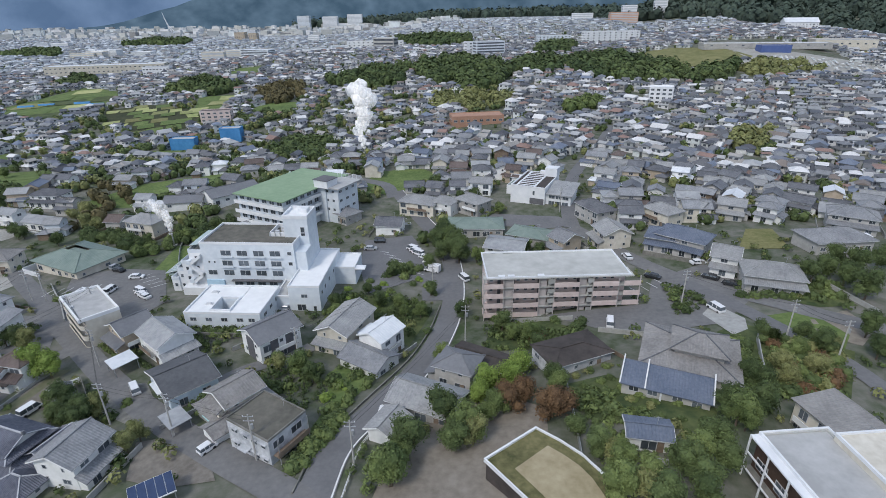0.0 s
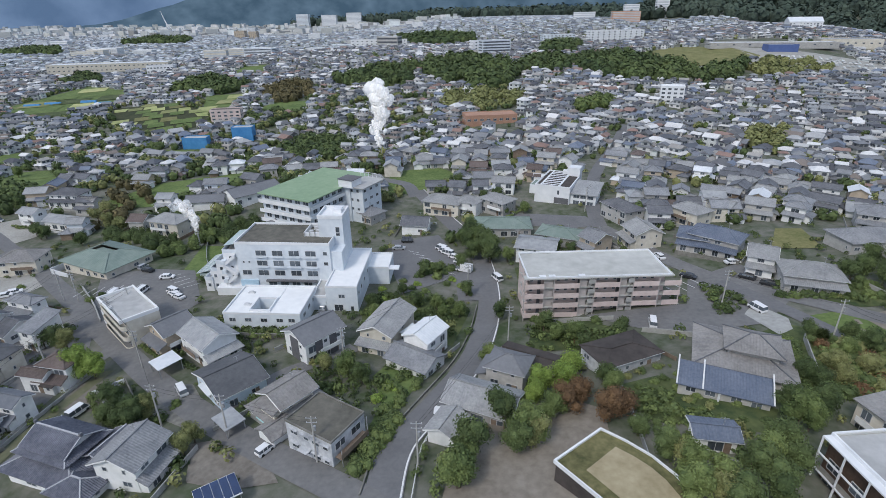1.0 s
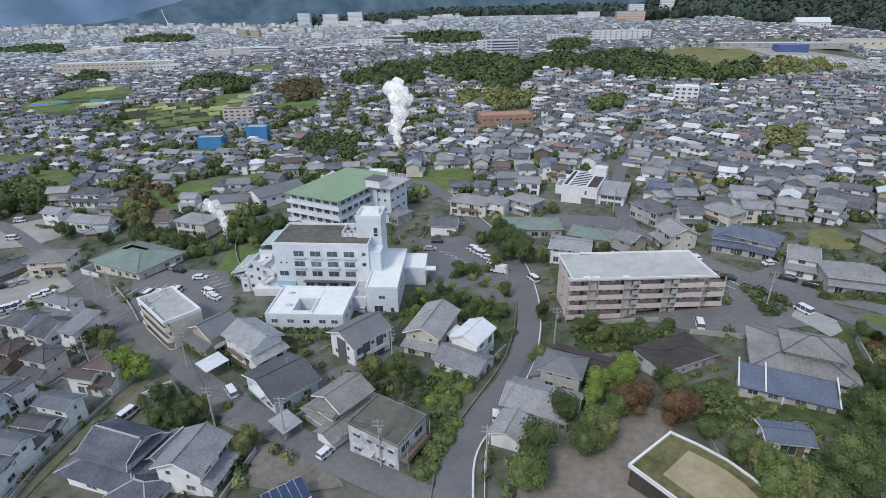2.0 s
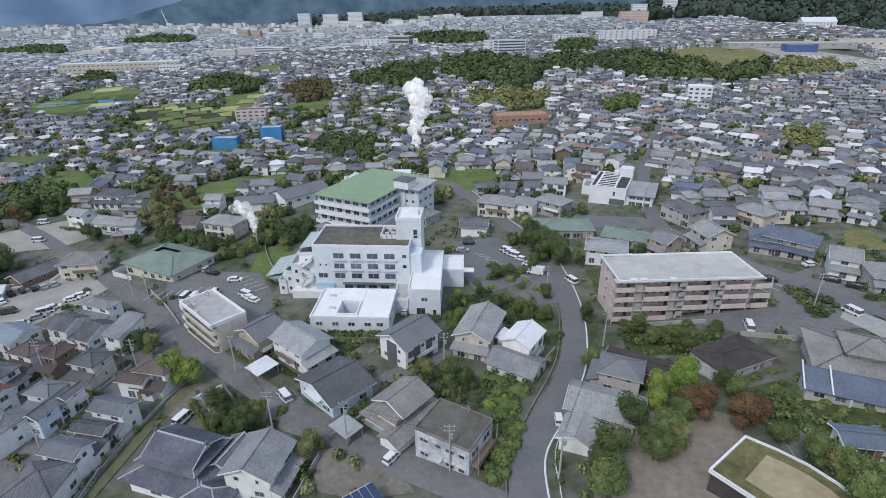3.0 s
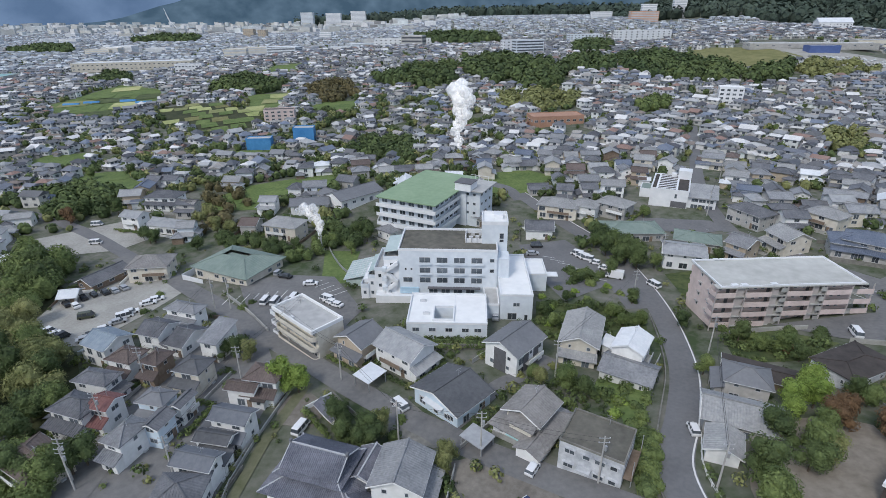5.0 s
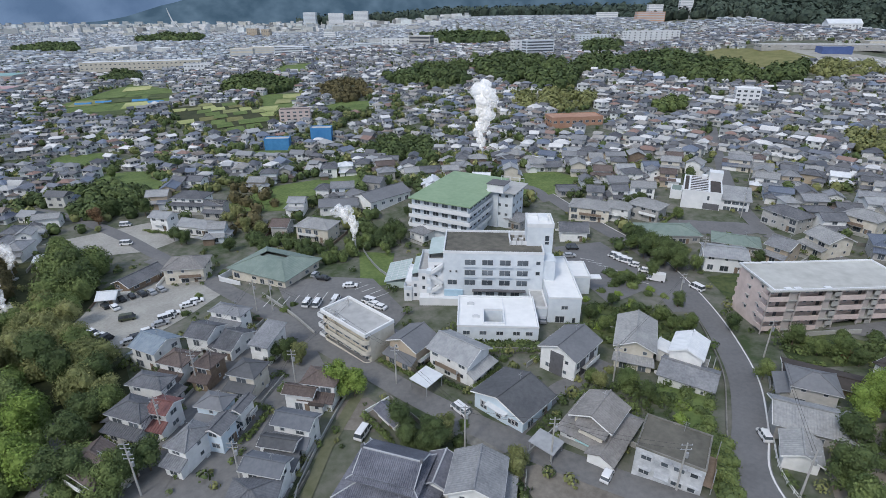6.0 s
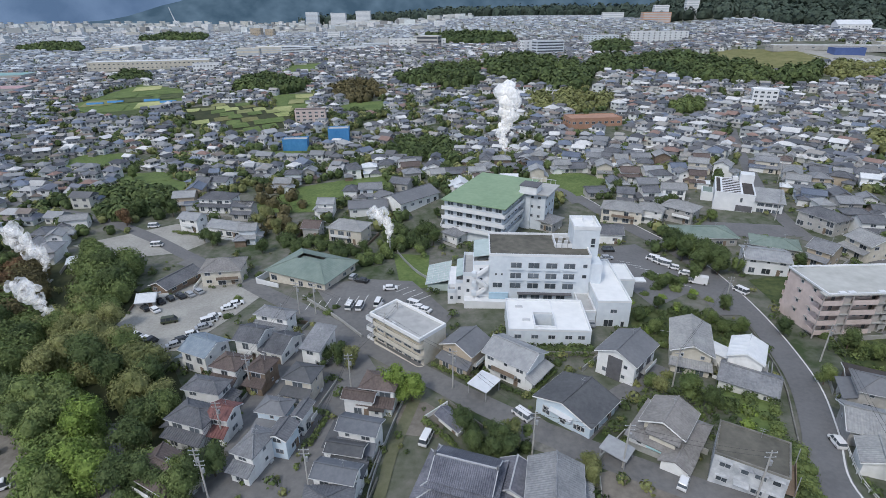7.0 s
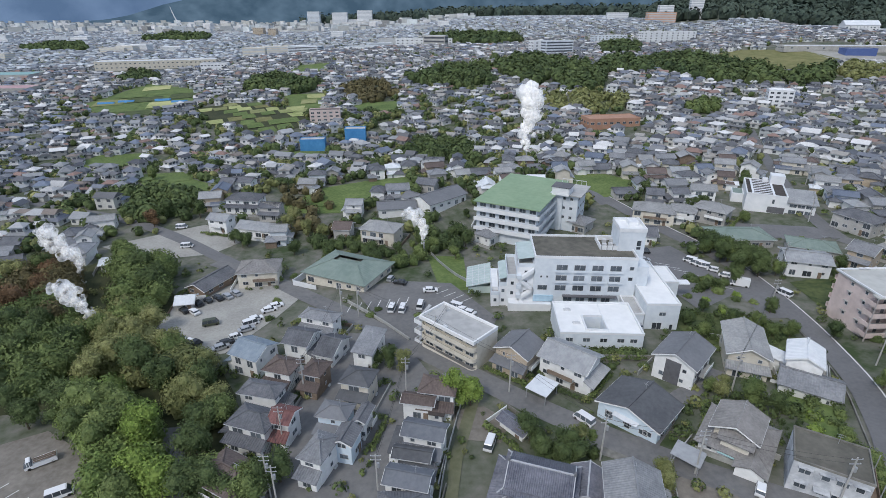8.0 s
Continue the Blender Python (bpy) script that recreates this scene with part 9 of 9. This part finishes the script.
wood("grove", [(-1030, 1248), (-1111, 1449), (-988, 1427), (-862, 1232)], 170, "dark grove in the town", 5, 9, "wood_far", 12, 16)
wood("grove", [(-922, 1570), (-1013, 1968), (-838, 1834), (-755, 1601)], 240, "dark grove in the far town", 7, 12, "wood_far", 13, 14)
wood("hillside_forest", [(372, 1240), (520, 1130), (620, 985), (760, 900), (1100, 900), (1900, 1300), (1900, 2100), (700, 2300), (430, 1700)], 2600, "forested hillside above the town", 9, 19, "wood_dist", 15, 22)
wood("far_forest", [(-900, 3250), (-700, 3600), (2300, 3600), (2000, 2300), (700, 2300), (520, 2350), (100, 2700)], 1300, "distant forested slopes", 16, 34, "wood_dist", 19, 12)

# ---- the houses of the town ----
road_pts = np.array([(x, y, r) for line, r in ROADS for x, y in line])
NEAR = [(-205, 55), (-215, 180), (-150, 188), (-100, 200), (-24, 200), (10, 206), (60, 165), (120, 150), (140, 60), (70, 30)]


taken_pts = np.array(TAKEN)
BOXED = [(min(p[0] for p in q), min(p[1] for p in q), max(p[0] for p in q), max(p[1] for p in q), q) for q in SHEETS]


def free(x, y, r):
    if y < 450 and np.any((road_pts[:, 0] - x) ** 2 + (road_pts[:, 1] - y) ** 2 < (road_pts[:, 2] + r) ** 2):
        return False
    if np.any((taken_pts[:, 0] - x) ** 2 + (taken_pts[:, 1] - y) ** 2 < (taken_pts[:, 2] + r) ** 2):
        return False
    return not any(x0 < x < x1 and y0 < y < y1 and in_poly(x, y, q) for x0, y0, x1, y1, q in BOXED)


# ---- garden walls, hedges and shrubs round the houses ----
rng = random.Random(9)
shrub = {"leaf": Mesh(), "leaf_mid": Mesh(), "leaf_olive": Mesh()}


def clear_of_roads(x, y, r):
    return not np.any((road_pts[:, 0] - x) ** 2 + (road_pts[:, 1] - y) ** 2 < (road_pts[:, 2] + r) ** 2)


def add_shrub(f, x, y, r):
    c = Vector((x, y, gz(x, y) + r * 0.55))
    for _ in range(46):
        n = Vector((rng.gauss(0, 1), rng.gauss(0, 1), abs(rng.gauss(0.3, 0.9)))).normalized()
        p = c + n * r * rng.uniform(0.45, 1.1)
        u = n.orthogonal().normalized() * r * rng.uniform(0.15, 0.29)
        v = n.cross(u)
        a = rng.uniform(0, 6.3)
        u, v = u * math.cos(a) + v * math.sin(a), v * math.cos(a) - u * math.sin(a)
        f.quad(p - u, p - v + n * r * 0.1, p + u, p + v)


for x, y, yaw, w, d, skirt in HOMES:
    c, s = math.cos(radians(yaw)), math.sin(radians(yaw))

    def out(u, v):
        return x + u * c - v * s, y + u * s + v * c

    gapf = 3.6 if "f" in skirt else 2.2
    for u0, v0, u1, v1 in ((-w / 2 - 2, -d / 2 - gapf, w / 2 + 2, -d / 2 - gapf), (w / 2 + 2.2, -d / 2 - 2, w / 2 + 2.2, d / 2 + 2), (-w / 2 - 2.2, -d / 2 - 2, -w / 2 - 2.2, d / 2 + 2), (-w / 2 - 2, d / 2 + 2.2, w / 2 + 2, d / 2 + 2.2)):
        if rng.random() < 0.35:
            continue
        a, b = out(u0, v0), out(u1, v1)
        pts = [(a[0] + (b[0] - a[0]) * t / 4, a[1] + (b[1] - a[1]) * t / 4) for t in range(5)]
        if not all(clear_of_roads(*q, 0.3) for q in pts) or any((q[0] - X) ** 2 + (q[1] - Y) ** 2 < (0.82 * R) ** 2 for q in pts for X, Y, R in TAKEN if (X, Y) != (x, y)):
            continue
        if rng.random() < 0.6:
            low_wall("garden_wall", [a, pts[2], b], rng.uniform(0.8, 1.3), 0.16, rng.choice(("concrete", "concrete", "concrete_dark", "wall_white", "wall_brown")), "low block wall round a garden")
        else:
            f = shrub[rng.choice(("leaf", "leaf_mid"))]
            n = int(math.hypot(b[0] - a[0], b[1] - a[1]) / 0.8)
            for i in range(n):
                add_shrub(f, a[0] + (b[0] - a[0]) * i / n + rng.uniform(-0.2, 0.2), a[1] + (b[1] - a[1]) * i / n, rng.uniform(0.6, 0.95))
    for _ in range(7):
        q = out(rng.uniform(-1, 1) * (w / 2 + 3), rng.choice((-1, 1)) * (d / 2 + rng.uniform(1.2, 3.2)))
        if clear_of_roads(*q, 0.4) and not any((q[0] - X) ** 2 + (q[1] - Y) ** 2 < (0.8 * R) ** 2 for X, Y, R in TAKEN if (X, Y) != (x, y)):
            add_shrub(shrub[rng.choice(("leaf", "leaf_mid", "leaf_olive"))], *q, rng.uniform(0.4, 1.1))
PLANTED = (
    [(-32, 112), (-34, 121), (-32, 132), (-24, 131), (-9, 128), (-5, 122), (-10, 104), (-20, 112)],
    [(-28, 62), (-24, 74), (-17, 88), (-12, 100), (-20, 104), (-27, 92), (-24, 82)],
    [(7, 100), (10, 112), (24, 113), (32, 104), (20, 98)],
    [(24, 62), (22, 78), (28, 80), (34, 68), (35, 60)],
    [(56, 76), (52, 94), (60, 98), (72, 90), (72, 70)],
    [(56.7, 125), (64, 124), (63, 114), (54, 107.4)],
    [(-47, 90), (-30, 96), (-24, 90), (-28, 80), (-36, 78)],
    [(-66, 108.6), (-66, 111.4), (-47, 110.8), (-47, 108)],
)
for q in PLANTED:
    for _ in range(150):
        x, y = rng.uniform(min(p[0] for p in q), max(p[0] for p in q)), rng.uniform(min(p[1] for p in q), max(p[1] for p in q))
        if not in_poly(x, y, q) or not clear_of_roads(x, y, 0.6) or any((x - X) ** 2 + (y - Y) ** 2 < (0.72 * R) ** 2 for X, Y, R in TAKEN):
            continue
        add_shrub(shrub[rng.choice(("leaf", "leaf", "leaf", "leaf_mid"))], x, y, rng.choice((0.5, 0.7, 0.8, 1.0, 1.3)))
LOTS = [q for q in SHEETS]
for _ in range(2600):
    x, y = rng.uniform(-205, 110), rng.uniform(50, 235)
    if noise.noise(Vector((x / 18, y / 18, 2))) < -0.08 or not clear_of_roads(x, y, 0.8):
        continue
    if any((x - X) ** 2 + (y - Y) ** 2 < (0.9 * R + 0.4) ** 2 for X, Y, R in TAKEN) or any(in_poly(x, y, q) for q in LOTS):
        continue
    add_shrub(shrub[rng.choice(("leaf", "leaf", "leaf_mid", "leaf_olive"))], x, y, rng.uniform(0.5, 1.6))
for kind, f in shrub.items():
    tagged(new("shrubs", f.data("shrubs", M[kind])), "garden shrubs and hedges round the houses", "shrubs", "", "stuff")

rng = random.Random(4)
spots = []
for cell_y in range(3, 45):
    for cell_x in range(-42, 30):
        # each quarter of about 60 m has its own street direction
        cx, cy = cell_x * 60.0, cell_y * 60.0
        if abs(cx + 40) > cy * 1.05 + 60 or cy > 2650:
            continue
        turn = radians(35 * noise.noise(Vector((cx / 260, cy / 260, 7))) * 2 - 8)
        pitch = 9.8 if cy < 900 else 13.0
        n = int(63 / pitch)
        for j in range(n):
            for i in range(n):
                u, v = (i - (n - 1) / 2) * pitch + rng.uniform(-1.6, 1.6), (j - (n - 1) / 2) * pitch + rng.uniform(-1.4, 1.4)
                x, y = cx + u * math.cos(turn) - v * math.sin(turn), cy + u * math.sin(turn) + v * math.cos(turn)
                if y < 170 or in_poly(x, y, NEAR) or (y > 1120 and x > 0.30 * y):
                    continue
                spots.append((x, y, math.degrees(turn) + rng.choice((0, 90, 0)) + rng.uniform(-14, 14)))
spots.sort(key=lambda s: math.hypot(s[0] + 45, s[1]))
ROOFS = ("tile_dark", "tile_grey", "tile_light", "tile_dark", "tile_light", "tile_dark", "tile_grey", "tile_dark", "tile_grey", "tile_light", "tin_grey", "tile_blue", "tile_dark", "tile_brown", "tin_white")
WALLS = ("wall_white", "wall_white", "wall_cream", "wall_white", "wall_grey", "wall_white", "wall_white", "wall_white", "wall_grey", "white_blue", "wall_brown", "wall_tan")
things_left = 155
far_roof, far_wall, far_glass = [Mesh() for _ in range(4)], [Mesh() for _ in range(4)], [Mesh() for _ in range(4)]
tree_spots = []


def far_house(k, x, y, yaw, w, d, h, hip, glass):
    c, s = math.cos(radians(yaw)), math.sin(radians(yaw))
    z = gz(x, y)

    def at(u, v, q):
        return (x + u * c - v * s, y + u * s + v * c, z + q)

    a, b, o = w / 2, d / 2, 0.6
    top = h + (0.36 + 0.3 * (abs(x * 7.3 + y * 3.1) % 1.0)) * b
    low = [at(u, v, -2) for u, v in ((-a, -b), (a, -b), (a, b), (-a, b))]
    far_wall[k].hull(low, [at(u, v, h) for u, v in ((-a, -b), (a, -b), (a, b), (-a, b))])
    rx = a - b * 0.8 if hip else a + o
    rx = max(rx, 0.2)
    e = [at(-a - o, -b - o, h - 0.15), at(a + o, -b - o, h - 0.15), at(a + o, b + o, h - 0.15), at(-a - o, b + o, h - 0.15), at(-rx, 0, top), at(rx, 0, top)]
    i = len(far_roof[k].v)
    far_roof[k].v += e
    for q in ((0, 1, 5, 4), (2, 3, 4, 5), (1, 2, 5), (3, 0, 4)):
        far_roof[k].f.append(tuple(i + t for t in q))
        far_roof[k].k.append(0)
    if not hip:
        far_wall[k].quad(at(a, -b, h), at(a, b, h), at(a, 0, top - 0.2))
        far_wall[k].quad(at(-a, b, h), at(-a, -b, h), at(-a, 0, top - 0.2))
    if glass:
        for zz in (1.4, 4.2) if h > 4.5 else (1.4,):
            for u in (-0.28, 0.24):
                u0, u1 = w * u - 0.9, w * u + 0.9
                for sg in (-1, 1):
                    far_glass[k].quad(*[at(p, sg * (b + 0.05), q) for p, q in (((u0, zz - 0.6), (u1, zz - 0.6), (u1, zz + 0.6), (u0, zz + 0.6)) if sg < 0 else ((u1, zz - 0.6), (u0, zz - 0.6), (u0, zz + 0.6), (u1, zz + 0.6)))])
            for sg in (-1, 1):
                v0, v1 = -0.8, 0.8
                far_glass[k].quad(*[at(sg * (a + 0.05), p, q) for p, q in (((v0, zz - 0.6), (v1, zz - 0.6), (v1, zz + 0.6), (v0, zz + 0.6)) if sg > 0 else ((v1, zz - 0.6), (v0, zz - 0.6), (v0, zz + 0.6), (v1, zz + 0.6)))])


def town_house(k, x, y, yaw, w, d, st, near):
    """A small house; with two storeys the upper one stands back behind the roof of the lower."""
    glass = near < 1300
    if st < 1.3:
        far_house(k, x, y, yaw, w, d, 2.9, rng.random() < 0.5, glass)
        return
    if near > 1000 or rng.random() < 0.3:
        far_house(k, x, y, yaw, w, d, rng.uniform(4.8, 5.8), rng.random() < 0.5, glass)
        return
    a = radians(yaw)
    u, v = rng.uniform(-0.14, 0.14) * w, rng.uniform(-0.1, 0.14) * d
    far_house(k, x, y, yaw, w + 0.9, d + 1.2, 2.75, rng.random() < 0.75, glass)
    far_house(k, x + u * math.cos(a) - v * math.sin(a), y + u * math.sin(a) + v * math.cos(a), yaw + rng.choice((0, 0, 0, 90)), w * rng.uniform(0.6, 0.82), d * rng.uniform(0.66, 0.85), rng.uniform(5.3, 5.8), rng.random() < 0.5, glass)


for x, y, yaw in spots:
    dist = math.hypot(x + 45, y)
    # the west is greener than the east
    share = 0.9 if x > -40 else 0.55 if y < 560 else 0.84
    if rng.random() > share:
        tree_spots.append((x, y))
        continue
    if not free(x, y, 3.8):
        continue
    w, d = rng.uniform(5.8, 9.2), rng.uniform(5.0, 7.0)
    st = rng.choice((2, 2, 2, 1, 1.6))
    yaw = (yaw + 90) % 180 - 90
    if things_left and dist < 420:
        things_left -= 1
        tree_spots.append((x + rng.uniform(-7, 7), y + rng.uniform(-7, 7)))
        home = house(x, y, yaw, w, d, st, rng.choice(("hip", "gable", "gable")), rng.choice(ROOFS), rng.choice(WALLS), fine=False, skirt=rng.choice(("", "f", "fl", "fr")), group="houses of the town")
        if rng.random() < 0.6:
            wing(home, rng.choice((-1, 1)) * w * 0.42, -d * 0.55, rng.choice((0, 90)), rng.uniform(4, 6), rng.uniform(3.4, 4.6), 0.95, rng.choice(("hip", "gable")), rng.choice(ROOFS), rng.choice(WALLS), fine=False)
        continue
    yaw += rng.choice((0, 0, 0, rng.uniform(-25, 25)))
    k = 0 if dist < 600 else 1 if dist < 1000 else 2 if dist < 1700 else 3
    grow = 1.0 if dist < 1200 else 1.25
    town_house(k, x, y, yaw, w * grow, d * grow, st, dist)
    if rng.random() < 0.65 and dist < 1300:
        a = radians(yaw)
        u, v = rng.choice((-1, 1)) * w * 0.45, rng.choice((-1, 1)) * d * 0.55
        far_house(k, x + u * math.cos(a) - v * math.sin(a), y + u * math.sin(a) + v * math.cos(a), yaw + rng.choice((0, 90)), rng.uniform(4, 6.5), rng.uniform(3.2, 4.6), rng.uniform(2.4, 3.2), rng.random() < 0.3, False)
    if rng.random() < 0.7 and dist < 900:
        a = radians(yaw + rng.uniform(0, 360))
        far_house(k, x + 6.0 * math.cos(a), y + 6.0 * math.sin(a), yaw + rng.uniform(-20, 20), rng.uniform(2.4, 4.5), rng.uniform(1.8, 3.2), rng.uniform(1.9, 2.4), False, False)
    if rng.random() < (0.4 if x > 0 else 0.85):
        tree_spots.append((x + rng.uniform(-7, 7), y + rng.uniform(-7, 7)))
# the paler city blocks of the far plain
for _ in range(1500):
    y = rng.uniform(2100, 3500)
    x = rng.uniform(-0.98, 0.02) * y
    w, d, h, a = rng.uniform(12, 46), rng.uniform(10, 24), rng.choice((6, 8, 9, 12, 16, 24)), radians(rng.uniform(-30, 30))
    c, q, z = math.cos(a), math.sin(a), gz(x, y)
    foot = [(x + u * c - v * q, y + u * q + v * c) for u, v in ((-w / 2, -d / 2), (w / 2, -d / 2), (w / 2, d / 2), (-w / 2, d / 2))]
    far_wall[3].hull([(*p, z - 3) for p in foot], [(*p, z + h) for p in foot])
for k, word in enumerate(("closest", "middle", "outer", "farthest")):
    base = tagged(new("town_houses", far_wall[k].data("town_houses", M["walls_far"])), f"dense quarter of small tiled houses, the {word} of the town", "houses", "", "stuff")
    # the two outer quarters use the roof palette paled for haze
    tagged(part("roofs", far_roof[k], M["roofs_far" if k < 2 else "roofs_hazed"], base, "tiled roofs of many greys"), kind="stuff")
    if far_glass[k].f:
        tagged(part("windows", far_glass[k], M["glass_far"], base), kind="stuff")

for _ in range(900):
    tree_spots.append((rng.uniform(-330, 20), rng.uniform(190, 480)))
for _ in range(130):
    tree_spots.append((rng.uniform(-20, 260), rng.uniform(165, 460)))
# hedgerows between the western plots
for _ in range(70):
    x, y, a = rng.uniform(-330, -60), rng.uniform(205, 470), radians(rng.choice((12, 100)) + rng.uniform(-18, 18))
    for i in range(rng.randint(5, 12)):
        tree_spots.append((x + i * 3.4 * math.cos(a), y + i * 3.4 * math.sin(a)))
# garden trees scattered through the town
bm = bmesh.new()
bmesh.ops.create_icosphere(bm, subdivisions=1, radius=1.0)
bv, bf = [v.co.copy() for v in bm.verts], [tuple(v.index for v in q.verts) for q in bm.faces]
bm.free()
for kind, name in (("leaf", "garden_trees"), ("leaf_olive", "garden_trees")):
    f = Mesh()
    for x, y in tree_spots:
        if (rng.random() < 0.7) != (kind == "leaf"):
            continue
        for _ in range(rng.choice((1, 2, 3))):
            r = rng.uniform(1.2, 2.8)
            xx, yy = x + rng.uniform(-3.5, 3.5), y + rng.uniform(-3.5, 3.5)
            if not free(xx, yy, r * 0.4):
                continue
            c = Vector((xx, yy, gz(xx, yy) + r * 0.75))
            i = len(f.v)
            f.v += [(c + Vector((v.x, v.y, v.z * 1.1)) * r * rng.uniform(0.7, 1.0)).to_tuple() for v in bv]
            f.f += [tuple(i + q for q in t) for t in bf]
            f.k += [0] * len(bf)
            for _ in range(22 if y < 700 else 6):
                n = Vector((rng.gauss(0, 1), rng.gauss(0, 1), abs(rng.gauss(0.3, 0.9)))).normalized()
                p = c + n * r * rng.uniform(0.85, 1.15)
                u = n.orthogonal().normalized() * r * rng.uniform(0.18, 0.32)
                v = n.cross(u)
                f.quad(p - u, p - v, p + u, p + v)
    tagged(new(name, f.data(name, M[kind])), "garden trees and shrubs between the houses", "trees", "", "stuff")

# ---- steam from the hot springs ----
steam_m = bpy.data.materials.new("steam")
steam_m.use_nodes = True
sn, sl = steam_m.node_tree.nodes, steam_m.node_tree.links
sn.remove(sn["Principled BSDF"])
white_d, white_t, clear = sn.new("ShaderNodeBsdfDiffuse"), sn.new("ShaderNodeBsdfTranslucent"), sn.new("ShaderNodeBsdfTransparent")
for k in (white_d, white_t):
    k.inputs["Color"].default_value = (0.97, 0.97, 0.97, 1)
both, edge = sn.new("ShaderNodeMixShader"), sn.new("ShaderNodeMixShader")
both.inputs["Fac"].default_value = 0.5
sl.new(white_d.outputs["BSDF"], both.inputs[1])
sl.new(white_t.outputs["BSDF"], both.inputs[2])
stx = sn.new("ShaderNodeTexNoise")
stx.inputs["Scale"].default_value, stx.inputs["Detail"].default_value = 0.22, 4
sgeo = sn.new("ShaderNodeNewGeometry")
sl.new(sgeo.outputs["Position"], stx.inputs["Vector"])
smr = sn.new("ShaderNodeMapRange")
smr.inputs["From Min"].default_value, smr.inputs["From Max"].default_value = 0.36, 0.6
smr.inputs["To Min"].default_value, smr.inputs["To Max"].default_value = 0.2, 0.95
sl.new(stx.outputs["Fac"], smr.inputs["Value"])
sl.new(smr.outputs["Result"], edge.inputs["Fac"])
sl.new(clear.outputs["BSDF"], edge.inputs[1])
sl.new(both.outputs["Shader"], edge.inputs[2])
sl.new(edge.outputs["Shader"], sn["Material Output"].inputs["Surface"])


thin_m = steam_m.copy()
thin_m.name = "thin_steam"
thin = next(k for k in thin_m.node_tree.nodes if k.bl_idname == "ShaderNodeMapRange")
thin.inputs["To Min"].default_value, thin.inputs["To Max"].default_value = 0.04, 0.62
next(k for k in thin_m.node_tree.nodes if k.bl_idname == "ShaderNodeTexNoise").inputs["Scale"].default_value = 0.5


def steam(x, y, z0, puffs, r0, r1, drift, label, seed, kink=0.0, material=steam_m):
    """A billowing plume: overlapping lumpy puffs, ragged at the edge."""
    rng = random.Random(seed)
    bm = bmesh.new()
    for i in range(puffs):
        t = ((i + rng.random()) / puffs) ** 0.85
        r = r0 + (r1 - r0) * t ** 0.8
        sway = kink * math.sin(t * 6.0 + seed)
        a, q = rng.uniform(0, 6.3), abs(rng.gauss(0, 0.45)) * r
        c = Vector((x + drift[0] * t * t + sway + q * math.cos(a), y + q * math.sin(a), gz(x, y) + z0 + drift[1] * t + rng.gauss(0, 0.25) * r))
        s = rng.uniform(0.28, 0.58) * r
        made = bmesh.ops.create_icosphere(bm, subdivisions=3, radius=max(s, 0.2), matrix=Matrix.Translation(c) @ Matrix.Diagonal((1, 1, 1.25, 1)))
        for v in made["verts"]:
            d = v.co - c
            v.co += d * (0.7 * noise.noise(v.co * (0.8 / max(s, 0.3))) + 0.12 * noise.noise(v.co * (2.2 / max(s, 0.3))))
    for fc in bm.faces:
        fc.smooth = True
    me = bpy.data.meshes.new("steam_plume")
    bm.to_mesh(me)
    bm.free()
    me.materials.append(material)
    ob = new("steam_plume", me)
    ob.visible_shadow = False
    return tagged(ob, label, "steam", "", "stuff")


def steam_pipe(x, y, h):
    root = thing("steam_vent", pose(x, y, gz(x, y)), "steel hot-spring vent pipe giving off steam", "vent pipe")
    part("pipe", Mesh().tube((0, 0, -0.5), (0, 0, h), 0.3, 0.25, 9), M["steel"], root)
    part("collar", Mesh().tube((0, 0, h - 0.4), (0, 0, h - 0.1), 0.4, 0.4, 9), M["concrete"], root)
    part("base", Mesh().box(-0.9, -0.9, -0.6, 0.9, 0.9, 0.5), M["concrete"], root)


steam_pipe(-48, 293, 7)
steam(-48, 293, 6, 70, 1.1, 6.5, (-2, 32), "tall white plume of hot-spring steam", 3, 2.0)
steam_pipe(-101, 175, 5)
steam(-101, 175, 5, 60, 0.5, 2.8, (-4, 11), "thin white plume of hot-spring steam", 5, 0.8, thin_m)
steam_pipe(-212, 160, 5)
steam(-212, 160, 4, 70, 0.8, 3.8, (-6, 14), "thin white plume of hot-spring steam above the wood", 6, 1.5, thin_m)
steam(-190, 130, 3, 60, 0.6, 2.6, (-5, 11), "thin white plume of hot-spring steam above the wood", 7, 1.2, thin_m)
